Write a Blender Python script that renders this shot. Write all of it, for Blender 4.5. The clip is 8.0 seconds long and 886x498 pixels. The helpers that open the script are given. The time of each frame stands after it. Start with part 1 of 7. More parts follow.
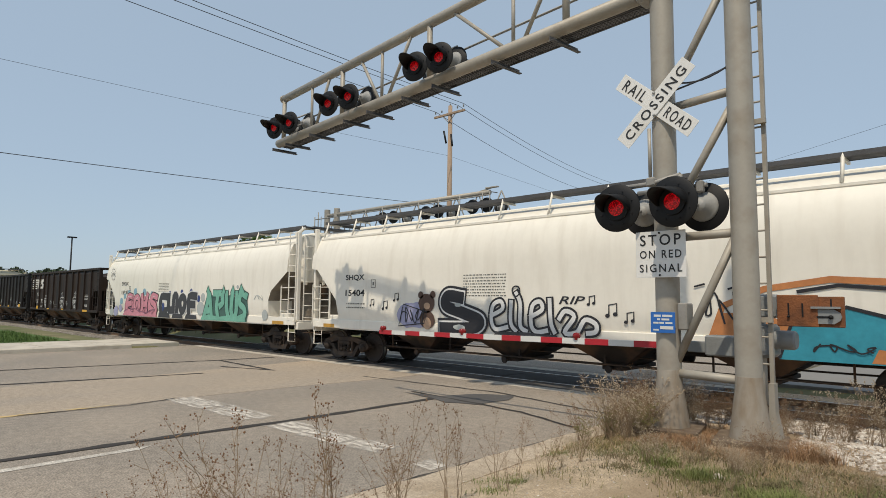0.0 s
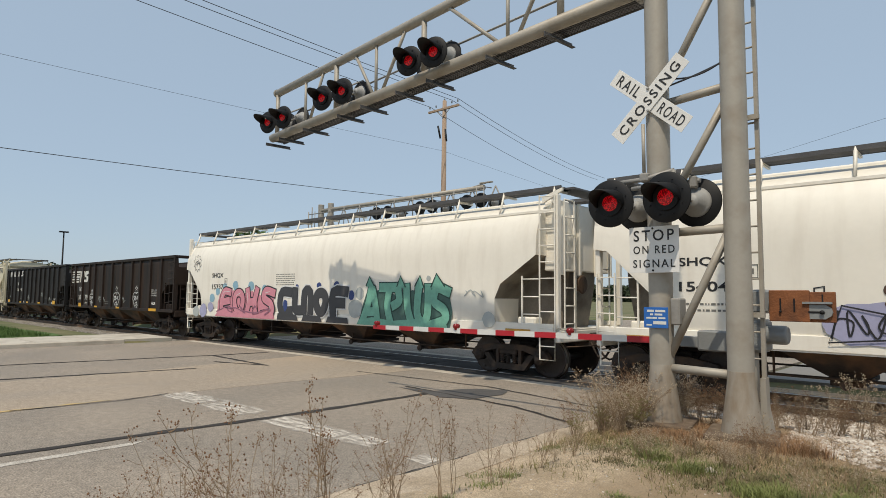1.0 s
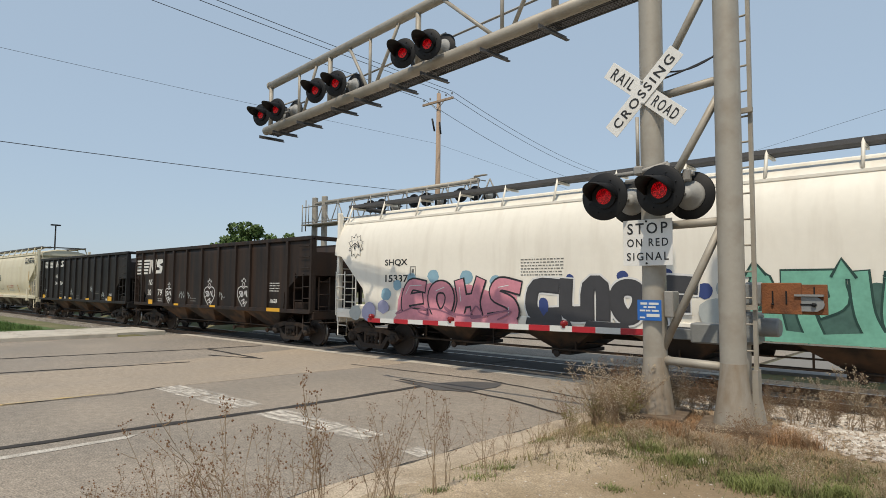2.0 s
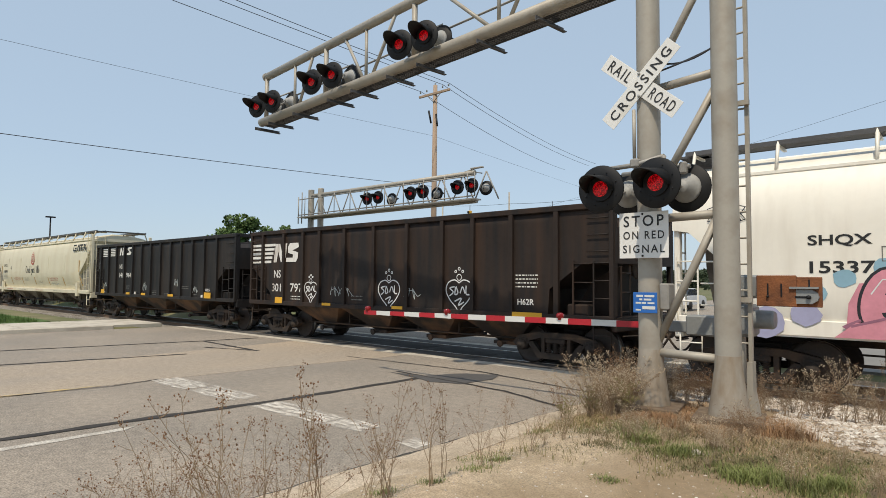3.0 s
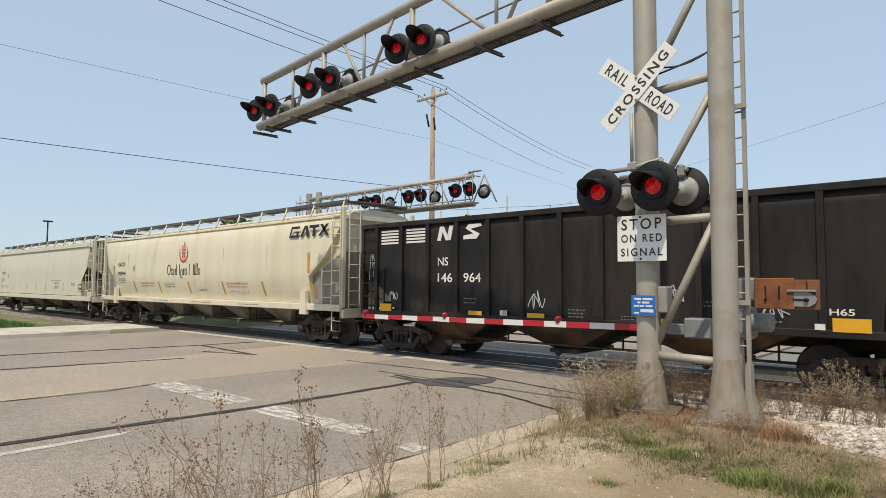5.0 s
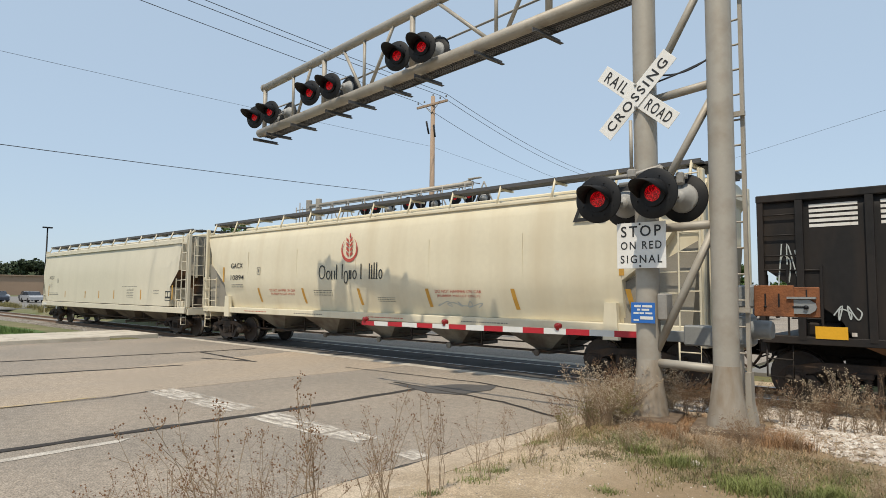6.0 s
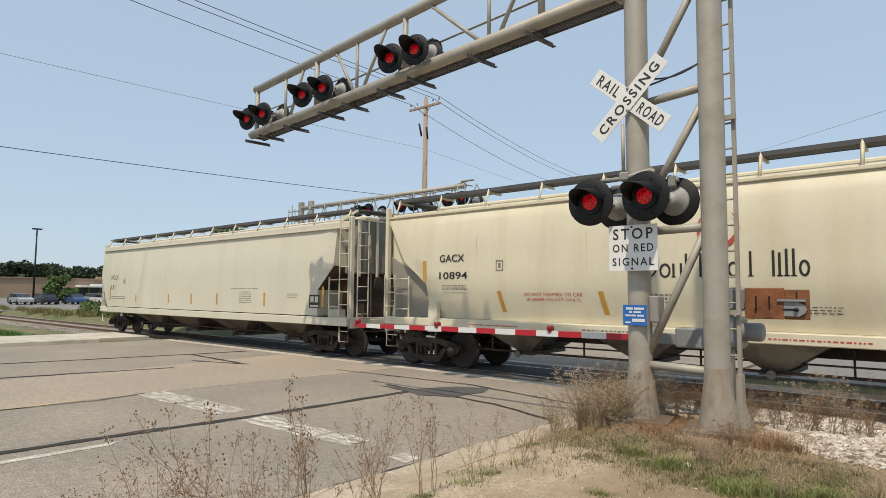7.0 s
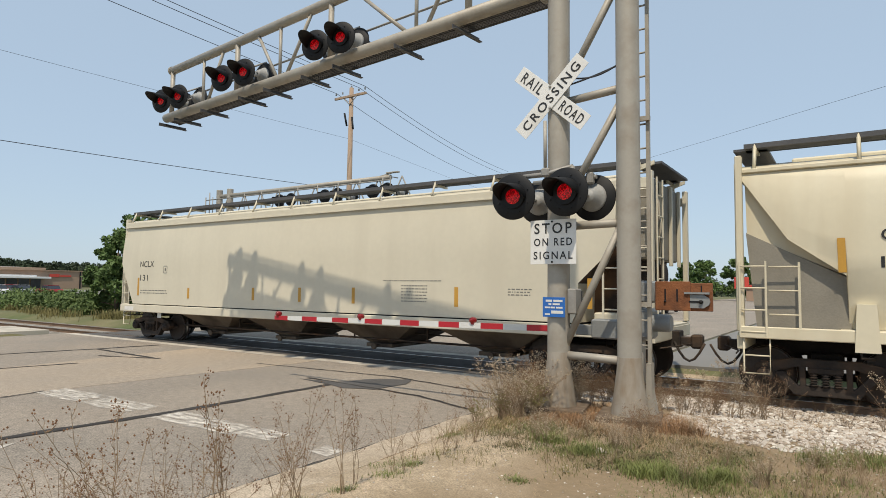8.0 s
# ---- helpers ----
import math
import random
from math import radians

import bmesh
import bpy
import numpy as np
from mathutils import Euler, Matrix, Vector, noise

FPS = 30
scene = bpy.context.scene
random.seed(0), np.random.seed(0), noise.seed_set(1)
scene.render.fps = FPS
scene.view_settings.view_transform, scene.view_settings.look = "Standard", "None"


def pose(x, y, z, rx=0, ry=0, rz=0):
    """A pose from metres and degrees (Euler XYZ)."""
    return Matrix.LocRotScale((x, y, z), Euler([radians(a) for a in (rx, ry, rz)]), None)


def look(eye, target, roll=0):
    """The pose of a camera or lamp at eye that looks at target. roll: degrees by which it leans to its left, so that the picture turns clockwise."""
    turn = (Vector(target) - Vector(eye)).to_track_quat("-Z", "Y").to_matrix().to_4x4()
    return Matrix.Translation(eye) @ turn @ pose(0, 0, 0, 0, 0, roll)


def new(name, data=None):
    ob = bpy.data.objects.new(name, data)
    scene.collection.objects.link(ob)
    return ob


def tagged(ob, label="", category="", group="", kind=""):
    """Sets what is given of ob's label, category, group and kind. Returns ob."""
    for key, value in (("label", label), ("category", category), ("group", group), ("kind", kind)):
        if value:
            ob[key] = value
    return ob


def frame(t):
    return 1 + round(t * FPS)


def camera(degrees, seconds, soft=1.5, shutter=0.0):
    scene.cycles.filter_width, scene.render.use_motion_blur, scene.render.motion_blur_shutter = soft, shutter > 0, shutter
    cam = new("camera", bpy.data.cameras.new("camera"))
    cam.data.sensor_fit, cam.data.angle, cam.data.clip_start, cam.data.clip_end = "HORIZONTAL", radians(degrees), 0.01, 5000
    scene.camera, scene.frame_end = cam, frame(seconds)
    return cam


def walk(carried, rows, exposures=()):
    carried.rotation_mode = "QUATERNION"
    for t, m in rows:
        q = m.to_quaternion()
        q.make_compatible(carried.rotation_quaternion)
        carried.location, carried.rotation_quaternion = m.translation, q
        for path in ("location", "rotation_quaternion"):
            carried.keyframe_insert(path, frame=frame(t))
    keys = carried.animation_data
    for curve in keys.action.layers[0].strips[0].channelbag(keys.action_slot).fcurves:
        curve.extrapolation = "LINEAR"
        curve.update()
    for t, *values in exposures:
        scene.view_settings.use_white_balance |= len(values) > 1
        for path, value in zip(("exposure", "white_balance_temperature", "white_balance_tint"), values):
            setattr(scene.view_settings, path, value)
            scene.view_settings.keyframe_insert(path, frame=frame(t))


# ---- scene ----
cam = camera(72.04, 8.0, soft=0.6)
CAM_Z = 1.88  # eye height over the top of the rails


def eye(pitch, roll, yaw):
    return pose(0, 0, CAM_Z, 90 + pitch, roll, yaw)


walk(cam, [
    (0.0, eye(4.93, -0.54, 43.13)),
    (0.5, eye(4.71, -0.62, 42.90)),
    (1.0, eye(4.48, -0.56, 42.57)),
    (1.5, eye(4.22, -0.48, 42.26)),
    (3.0, eye(3.12, -0.51, 41.70)),
    (3.5, eye(2.99, -0.50, 41.63)),
    (4.0, eye(3.00, -0.38, 41.62)),
    (4.5, eye(3.16, -0.35, 41.55)),
    (6.0, eye(4.09, -0.46, 41.49)),
    (6.5, eye(4.29, -0.51, 41.30)),
    (7.0, eye(4.31, -0.50, 40.79)),
    (7.5, eye(4.10, -0.55, 38.61)),
    (8.0, eye(3.65, -0.69, 33.68)),
], [(0, 0.04), (1.5, 0.06), (3.0, 0.25), (3.5, 0.31), (4.5, 0.33), (6.0, 0.3), (8.0, 0.25)])

# ---- light ----
SUN_TO = Vector((1.1, -3.05, 5.55)).normalized()   # towards the sun
world = bpy.data.worlds.new("world")
scene.world = world
world.use_nodes = True
wn = world.node_tree.nodes
sky = wn.new("ShaderNodeTexSky")
sky.sky_type = "NISHITA"
sky.sun_disc = False
sky.sun_elevation = math.asin(SUN_TO.z)
sky.sun_rotation = math.atan2(SUN_TO.x, SUN_TO.y)
sky.air_density, sky.dust_density, sky.ozone_density = 1.0, 0.9, 1.0
haze = wn.new("ShaderNodeMixRGB")   # summer haze over the clear sky
haze.inputs[0].default_value = 0.8
haze.inputs[2].default_value = (2.62, 3.27, 3.95, 1)
world.node_tree.links.new(sky.outputs[0], haze.inputs[1])
world.node_tree.links.new(haze.outputs[0], wn["Background"].inputs[0])
wn["Background"].inputs[1].default_value = 0.15
sun_data = bpy.data.lights.new("sun", "SUN")
sun_data.energy, sun_data.angle, sun_data.color = 2.9, radians(0.9), (1.0, 0.885, 0.71)
sun = new("sun", sun_data)
sun.matrix_world = look(SUN_TO * 60, (0, 0, 0))


# ---- mesh and material helpers ----
class Mesh:
    """Collects points and faces of one part."""

    def __init__(self):
        self.v, self.f, self.s = [], [], []

    def add(self, verts, faces, smooth=False):
        n = len(self.v)
        self.v += [tuple(p) for p in verts]
        self.f += [tuple(i + n for i in q) for q in faces]
        self.s += [smooth] * len(faces)
        return self

    def box(self, c, size, bevel=0.0, turn=None):
        hx, hy, hz = size[0] / 2, size[1] / 2, size[2] / 2
        m = turn or Matrix.Identity(3)
        c = Vector(c)
        if bevel <= 0:
            vs = [c + m @ Vector((sx * hx, sy * hy, sz * hz)) for sx in (-1, 1) for sy in (-1, 1) for sz in (-1, 1)]
            return self.add(vs, [(0, 1, 3, 2), (4, 6, 7, 5), (0, 4, 5, 1), (2, 3, 7, 6), (0, 2, 6, 4), (1, 5, 7, 3)])
        b = min(bevel, hx * 0.9, hy * 0.9, hz * 0.9)
        vs, h = [], (hx, hy, hz)
        idx = {}
        for s in [(a, bb, cc) for a in (-1, 1) for bb in (-1, 1) for cc in (-1, 1)]:
            for k in range(3):
                p = [s[i] * (h[i] - (0 if i == k else b)) for i in range(3)]
                idx[s, k] = len(vs)
                vs.append(c + m @ Vector(p))
        fs = []
        for k in range(3):
            i, j = (k + 1) % 3, (k + 2) % 3
            for sk in (-1, 1):
                q = []
                for si, sj in ((-1, -1), (1, -1), (1, 1), (-1, 1)):
                    s = [0, 0, 0]
                    s[k], s[i], s[j] = sk, si, sj
                    q.append(idx[tuple(s), k])
                fs.append(q)
            for si in (-1, 1):
                for sj in (-1, 1):
                    a, bb = [0, 0, 0], [0, 0, 0]
                    a[k], bb[k] = -1, 1
                    a[i] = bb[i] = si
                    a[j] = bb[j] = sj
                    fs.append((idx[tuple(a), i], idx[tuple(bb), i], idx[tuple(bb), j], idx[tuple(a), j]))
        for s in [(a, bb, cc) for a in (-1, 1) for bb in (-1, 1) for cc in (-1, 1)]:
            fs.append((idx[s, 0], idx[s, 1], idx[s, 2]))
        return self.add(vs, fs)

    def tube(self, pts, r, n=8, caps=True):
        """A round bar along a line of points; r may be one radius or one for each point."""
        pts = [Vector(p) for p in pts]
        rs = r if isinstance(r, (list, tuple)) else [r] * len(pts)
        vs, fs = [], []
        for i, p in enumerate(pts):
            d = (pts[min(i + 1, len(pts) - 1)] - pts[max(i - 1, 0)]).normalized()
            a = d.cross(Vector((0, 0, 1)) if abs(d.z) < 0.95 else Vector((1, 0, 0))).normalized()
            b = d.cross(a)
            vs += [p + (a * math.cos(2 * math.pi * k / n) + b * math.sin(2 * math.pi * k / n)) * rs[i] for k in range(n)]
        for i in range(len(pts) - 1):
            fs += [(i * n + k, i * n + (k + 1) % n, (i + 1) * n + (k + 1) % n, (i + 1) * n + k) for k in range(n)]
        self.add(vs, fs, True)
        if caps:
            m = len(self.v) - len(vs)
            self.f += [tuple(range(m, m + n)), tuple(range(m + (len(pts) - 1) * n, m + len(pts) * n))]
            self.s += [False, False]
        return self

    def turned(self, profile, axis_at=(0, 0, 0), axis="z", n=24, smooth=True):
        """A turned body: profile of (radius, along the axis)."""
        c = Vector(axis_at)
        vs, fs = [], []
        for r, h in profile:
            for k in range(n):
                a = 2 * math.pi * k / n
                p = {"z": (r * math.cos(a), r * math.sin(a), h), "y": (r * math.cos(a), h, r * math.sin(a)), "x": (h, r * math.cos(a), r * math.sin(a))}[axis]
                vs.append(c + Vector(p))
        for i in range(len(profile) - 1):
            fs += [(i * n + k, i * n + (k + 1) % n, (i + 1) * n + (k + 1) % n, (i + 1) * n + k) for k in range(n)]
        self.add(vs, fs, smooth)
        m = len(self.v) - len(vs)
        for i in (0, len(profile) - 1):
            if profile[i][0] > 1e-4:
                self.f.append(tuple(range(m + i * n, m + (i + 1) * n)))
                self.s.append(False)
        return self

    def prism(self, poly, y0, y1, plane="xz"):
        """A flat outline given depth: outline in x and z, from y0 to y1 (or in x and y, from z0 to z1)."""
        n = len(poly)
        mk = (lambda a, b, c: (a, c, b)) if plane == "xz" else ((lambda a, b, c: (a, b, c)) if plane == "xy" else (lambda a, b, c: (c, a, b)))
        vs = [mk(a, b, y0) for a, b in poly] + [mk(a, b, y1) for a, b in poly]
        fs = [tuple(range(n)), tuple(range(n, 2 * n))] + [(i, (i + 1) % n, n + (i + 1) % n, n + i) for i in range(n)]
        return self.add(vs, fs)

    def flat(self, poly, y, hole=None):
        return self.add([(a, y, b) for a, b in poly], [tuple(range(len(poly)))])

    def data(self, name, material, fix=True):
        me = bpy.data.meshes.new(name)
        me.from_pydata(self.v, [], self.f)
        me.polygons.foreach_set("use_smooth", self.s)
        if fix:
            bm = bmesh.new()
            bm.from_mesh(me)
            bmesh.ops.recalc_face_normals(bm, faces=bm.faces)
            bm.to_mesh(me)
            bm.free()
        if material:
            me.materials.append(material)
        me.update()
        return me


def part(name, m, material, parent=None, label="", at=None, fix=True):
    ob = new(name, m.data(name, material, fix) if isinstance(m, Mesh) else m)
    if parent:
        ob.parent = parent
    if at is not None:
        ob.matrix_basis = at
    if label:
        ob["label"] = label
    return ob


def thing(name, label, category, at=None, group="", kind=""):
    ob = new(name)
    ob.empty_display_size = 0.2
    if at is not None:
        ob.matrix_basis = at
    return tagged(ob, label, category, group, kind)


def setting(name, m, material, label="", category="", fix=True, kind="structure"):
    return tagged(part(name, m, material, fix=fix), label, category, "", kind)


def mat(name, col, rough=0.6, metal=0.0, var=0.15, scale=2.0, fine=30.0, bump=0.15, stretch=(1, 1, 1), stain=None, amount=0.45, stain_scale=1.5,
        stain_stretch=(1, 1, 1), soft=0.12, spec=0.5, glow=None, glow_power=0.0, grain=0.0, grain_scale=55.0):
    """A surface of one base colour with broad and fine variation, fine relief, and stains of a second colour."""
    m = bpy.data.materials.new(name)
    m.use_nodes = True
    nt = m.node_tree
    N, link = nt.nodes, nt.links.new
    p = N["Principled BSDF"]
    tc = N.new("ShaderNodeTexCoord")

    def tex(s, st, detail=5):
        mp = N.new("ShaderNodeMapping")
        mp.inputs["Scale"].default_value = st
        link(tc.outputs["Object"], mp.inputs[0])
        t = N.new("ShaderNodeTexNoise")
        t.inputs["Scale"].default_value, t.inputs["Detail"].default_value = s, detail
        link(mp.outputs[0], t.inputs["Vector"])
        return t

    def mix(a, b, fac, mode="MIX"):
        q = N.new("ShaderNodeMixRGB")
        q.blend_type = mode
        for slot, value in ((0, fac), (1, a), (2, b)):
            if hasattr(value, "links"):
                link(value, q.inputs[slot])
            else:
                q.inputs[slot].default_value = value
        return q.outputs[0]

    def ramp(src, lo, hi):
        r = N.new("ShaderNodeMapRange")
        r.inputs[1].default_value, r.inputs[2].default_value = lo, hi
        link(src, r.inputs[0])
        return r.outputs[0]

    lo = tuple(c * (1 - var) for c in col) + (1,)
    hi = tuple(min(c * (1 + var), 0.95) for c in col) + (1,)
    broad, small = tex(scale, stretch), tex(fine, stretch, 3)
    c = mix(lo, hi, ramp(broad.outputs[0], 0.3, 0.7))
    c = mix(c, mix(lo, hi, ramp(small.outputs[0], 0.25, 0.75)), 0.45)
    if stain:
        st = tex(stain_scale, stain_stretch, 7)
        edge = 0.72 - 0.35 * amount
        c = mix(c, (*stain, 1), ramp(st.outputs[0], edge - soft, edge + soft))
    if grain:
        g1, g2 = tex(grain_scale, (1, 1, 1), 2), tex(grain_scale * 0.2, (1, 1, 1), 4)
        dark, light = (1 - grain,) * 3 + (1,), (1 + grain,) * 3 + (1,)
        c = mix(c, mix(dark, light, ramp(g1.outputs[0], 0.36, 0.64)), 1.0, "MULTIPLY")
        c = mix(c, mix((1 - grain * 0.4,) * 3 + (1,), (1 + grain * 0.4,) * 3 + (1,), ramp(g2.outputs[0], 0.35, 0.65)), 1.0, "MULTIPLY")
    link(c, p.inputs["Base Color"])
    p.inputs["Roughness"].default_value, p.inputs["Metallic"].default_value = rough, metal
    p.inputs["Specular IOR Level"].default_value = spec
    if bump:
        b = N.new("ShaderNodeBump")
        b.inputs["Strength"].default_value, b.inputs["Distance"].default_value = bump, 0.02
        link(small.outputs[0], b.inputs["Height"])
        link(b.outputs[0], p.inputs["Normal"])
    if glow:
        p.inputs["Emission Color"].default_value = (*glow, 1)
        p.inputs["Emission Strength"].default_value = glow_power
    return m


STEEL = (2.5, 2.5, 0.25)
M_WHITE = mat("white_car_paint", (0.84, 0.8, 0.71), 0.5, var=0.04, scale=0.7, fine=9, bump=0.03, stain=(0.72, 0.67, 0.58), amount=0.1, stain_scale=2, stain_stretch=(2.0, 1, 0.3), soft=0.2)
M_CREAM = mat("cream_car_paint", (0.66, 0.60, 0.45), 0.5, var=0.06, scale=0.8, fine=8, bump=0.03, stain=(0.58, 0.5, 0.35), amount=0.2, stain_scale=0.8, stain_stretch=(2.2, 1, 0.18), soft=0.18)
M_IVORY = mat("ivory_car_paint", (0.62, 0.57, 0.45), 0.5, var=0.05, scale=0.8, fine=8, bump=0.03, stain=(0.56, 0.51, 0.40), amount=0.15, stain_scale=0.7, stain_stretch=(2.2, 1, 0.18), soft=0.18)
M_BLACK = mat("black_car_paint", (0.014, 0.013, 0.013), 0.6, spec=0.3, var=0.35, scale=1.0, fine=12, bump=0.05, stain=(0.04, 0.029, 0.022), amount=0.35, stain_scale=1.6, stain_stretch=(1.6, 1, 0.3), soft=0.2)
M_BLACK2 = mat("rusty_black_car_paint", (0.017, 0.014, 0.013), 0.65, spec=0.3, var=0.35, scale=1.0, fine=12, bump=0.06, stain=(0.05, 0.027, 0.016), amount=0.42, stain_scale=1.4, stain_stretch=(2.2, 1, 0.18), soft=0.2)
# dirt and the shade under the white cars' ends, in one colour
M_GRIME_SHADE = mat("grimy_shaded_end_steel", (0.2, 0.175, 0.14), 0.75, var=0.25, stain=(0.1, 0.08, 0.06), amount=0.5)
# cream end steel with the shade of the recess put into its grey
M_ENDSHADE = mat("shaded_cream_end_steel", (0.25, 0.23, 0.19), 0.7, var=0.15)
M_GREYBAY = mat("grey_hopper_steel", (0.22, 0.2, 0.16), 0.7, var=0.25, stain=(0.1, 0.07, 0.05), amount=0.5)
# rusty hopper bays; also painted shade under and inside the ivory car's ends
M_RUST_SHADE = mat("brown_rust_and_shade_steel", (0.036, 0.026, 0.02), 0.8, var=0.3, stain=(0.2, 0.1, 0.045), amount=0.4, stain_scale=1.0)
M_TRUCK = mat("grimy_bogie_iron", (0.038, 0.03, 0.025), 0.8, spec=0.3, var=0.4, stain=(0.11, 0.065, 0.038), amount=0.35, bump=0.3)
M_WHEEL = mat("brown_wheel_iron", (0.05, 0.036, 0.028), 0.6, var=0.4, bump=0.15)
M_TREAD = mat("bright_wheel_tread", (0.5, 0.48, 0.45), 0.3, 1.0, var=0.1)
M_WALK = mat("dark_steel_grating", (0.09, 0.09, 0.095), 0.7, 0.2, var=0.25, fine=60)
M_GALV = mat("weathered_galvanised_steel", (0.37, 0.34, 0.29), 0.55, 0.15, var=0.07, scale=1.5, fine=25, bump=0.06, stain=(0.28, 0.235, 0.18), amount=0.12, stain_scale=4, soft=0.2)
M_GALVDIRT = mat("dirt_stained_steel", (0.37, 0.34, 0.29), 0.6, 0.12, var=0.1, scale=4, fine=25, bump=0.12, stain=(0.24, 0.175, 0.11), amount=0.6, stain_scale=5, stain_stretch=(2, 2, 0.5), soft=0.25)
M_GALVD = mat("shaded_grey_steel", (0.3, 0.285, 0.26), 0.6, 0.2, var=0.15)
M_PLATE = mat("rusty_brown_base_steel", (0.12, 0.085, 0.058), 0.85, var=0.3, scale=5, fine=30, bump=0.3, stain=(0.2, 0.15, 0.1), amount=0.4, stain_scale=6)
M_HOOD = mat("matt_black_signal_paint", (0.008, 0.0085, 0.01), 0.6, spec=0.35, var=0.3, fine=60, bump=0.05)
M_LENS = mat("lit_red_led_lens", (0.18, 0.004, 0.006), 0.25, var=0.3, fine=70, bump=0.3, glow=(1.0, 0.004, 0.012), glow_power=0.3)
M_LENSD = mat("dark_red_led_lens", (0.16, 0.006, 0.008), 0.2, var=0.3, fine=70, bump=0.3, glow=(1.0, 0.02, 0.02), glow_power=0.06)
lens_nodes = M_LENS.node_tree
dots = lens_nodes.nodes.new("ShaderNodeTexVoronoi")
dots.inputs["Scale"].default_value = 75.0
where = lens_nodes.nodes.new("ShaderNodeTexCoord")
lens_nodes.links.new(where.outputs["Object"], dots.inputs["Vector"])
fade = lens_nodes.nodes.new("ShaderNodeMapRange")
for slot, value in ((1, 0.15), (2, 0.6), (3, 0.55), (4, 0.03)):
    fade.inputs[slot].default_value = value
lens_nodes.links.new(dots.outputs["Distance"], fade.inputs[0])
lens_nodes.links.new(fade.outputs[0], lens_nodes.nodes["Principled BSDF"].inputs["Emission Strength"])
M_SILVER = mat("dull_grey_lamp_back", (0.33, 0.33, 0.32), 0.6, 0.1, var=0.12)
M_GLASSY = mat("clear_lamp_glass", (0.55, 0.55, 0.54), 0.15, 0.3, var=0.2, fine=40)
M_SIGN = mat("white_sign_sheeting", (0.74, 0.73, 0.70), 0.5, var=0.05, bump=0.0, stain=(0.6, 0.57, 0.5), amount=0.15)
M_INK = mat("black_lettering", (0.018, 0.018, 0.018), 0.55, var=0.2, bump=0.0)
M_GREYINK = mat("faded_lettering", (0.16, 0.155, 0.14), 0.6, var=0.2, bump=0.0)
M_REDINK = mat("red_lettering", (0.45, 0.07, 0.05), 0.6, var=0.15, bump=0.0)
M_WINK = mat("white_lettering", (0.72, 0.70, 0.66), 0.55, var=0.08, bump=0.0, stain=(0.25, 0.16, 0.1), amount=0.12, stain_stretch=(3, 1, 0.4))
M_BLUE = mat("blue_sign_sheeting", (0.02, 0.13, 0.45), 0.45, var=0.1, bump=0.0)
M_RSTRIPE = mat("red_reflective_tape", (0.42, 0.015, 0.025), 0.4, var=0.15, bump=0.0)
M_WSTRIPE = mat("white_reflective_tape", (0.66, 0.66, 0.63), 0.4, var=0.06, bump=0.0)
M_YTAPE = mat("yellow_reflective_tape", (0.72, 0.38, 0.02), 0.45, var=0.1, bump=0.0)
M_OTAPE = mat("faded_ochre_tape", (0.5, 0.27, 0.04), 0.5, var=0.1, bump=0.0)
M_RUST = mat("rusted_counterweight_iron", (0.23, 0.085, 0.032), 0.85, var=0.3, scale=4, fine=40, bump=0.4, stain=(0.1, 0.04, 0.02), amount=0.4, stain_scale=5)
M_GREYBOX = mat("grey_mechanism_paint", (0.25, 0.26, 0.26), 0.5, 0.1, var=0.1)
M_RAIL = mat("rusty_rail_steel", (0.19, 0.12, 0.075), 0.7, 0.2, var=0.25, stretch=(0.3, 1, 1))
M_SHINE = mat("polished_rail_head", (0.45, 0.42, 0.38), 0.3, 1.0, var=0.1)
M_TIE = mat("dark_creosoted_timber", (0.09, 0.07, 0.055), 0.85, var=0.3, stretch=(4, 0.5, 1))
M_CONC = mat("pale_concrete", (0.52, 0.47, 0.39), 0.85, var=0.12, scale=0.8, fine=25, bump=0.15, stain=(0.36, 0.31, 0.25), amount=0.35)
M_ROAD = mat("worn_grey_asphalt", (0.304, 0.255, 0.203), 0.9, grain=0.32, grain_scale=48, var=0.16, scale=0.5, fine=70, bump=0.5, stain=(0.22, 0.195, 0.165), amount=0.4, stain_scale=0.4, soft=0.25)
M_ROADTAN = mat("sandy_worn_asphalt", (0.385, 0.305, 0.222), 0.9, grain=0.28, grain_scale=48, var=0.12, scale=0.4, fine=70, bump=0.4, stain=(0.28, 0.245, 0.205), amount=0.4, stain_scale=0.35, stain_stretch=(1, 0.3, 1), soft=0.25)
M_TAR = mat("dark_tar_seal", (0.05, 0.045, 0.042), 0.9, spec=0.2, var=0.25, fine=30, bump=0.2)
M_PATCH = mat("dark_asphalt_patch", (0.08, 0.075, 0.072), 0.85, var=0.2, fine=40, bump=0.3)
M_PAINT = mat("worn_white_road_paint", (0.52, 0.48, 0.42), 0.8, grain=0.25, var=0.1, fine=35, bump=0.2, stain=(0.36, 0.32, 0.27), amount=0.5, stain_scale=3, stain_stretch=(1, 2.0, 1), soft=0.2)
M_WORN = mat("scuffed_white_stop_paint", (0.6, 0.55, 0.48), 0.8, grain=0.2, var=0.1, fine=35, bump=0.2)
M_YPAINT = mat("worn_yellow_road_paint", (0.5, 0.36, 0.16), 0.85, var=0.12, stain=(0.33, 0.28, 0.21), amount=0.6, stain_scale=3)
M_DIRT = mat("sandy_dirt", (0.45, 0.35, 0.24), 0.95, grain=0.3, grain_scale=70, var=0.2, scale=0.9, fine=60, bump=0.7, stain=(0.34, 0.27, 0.18), amount=0.45, stain_scale=1.0)
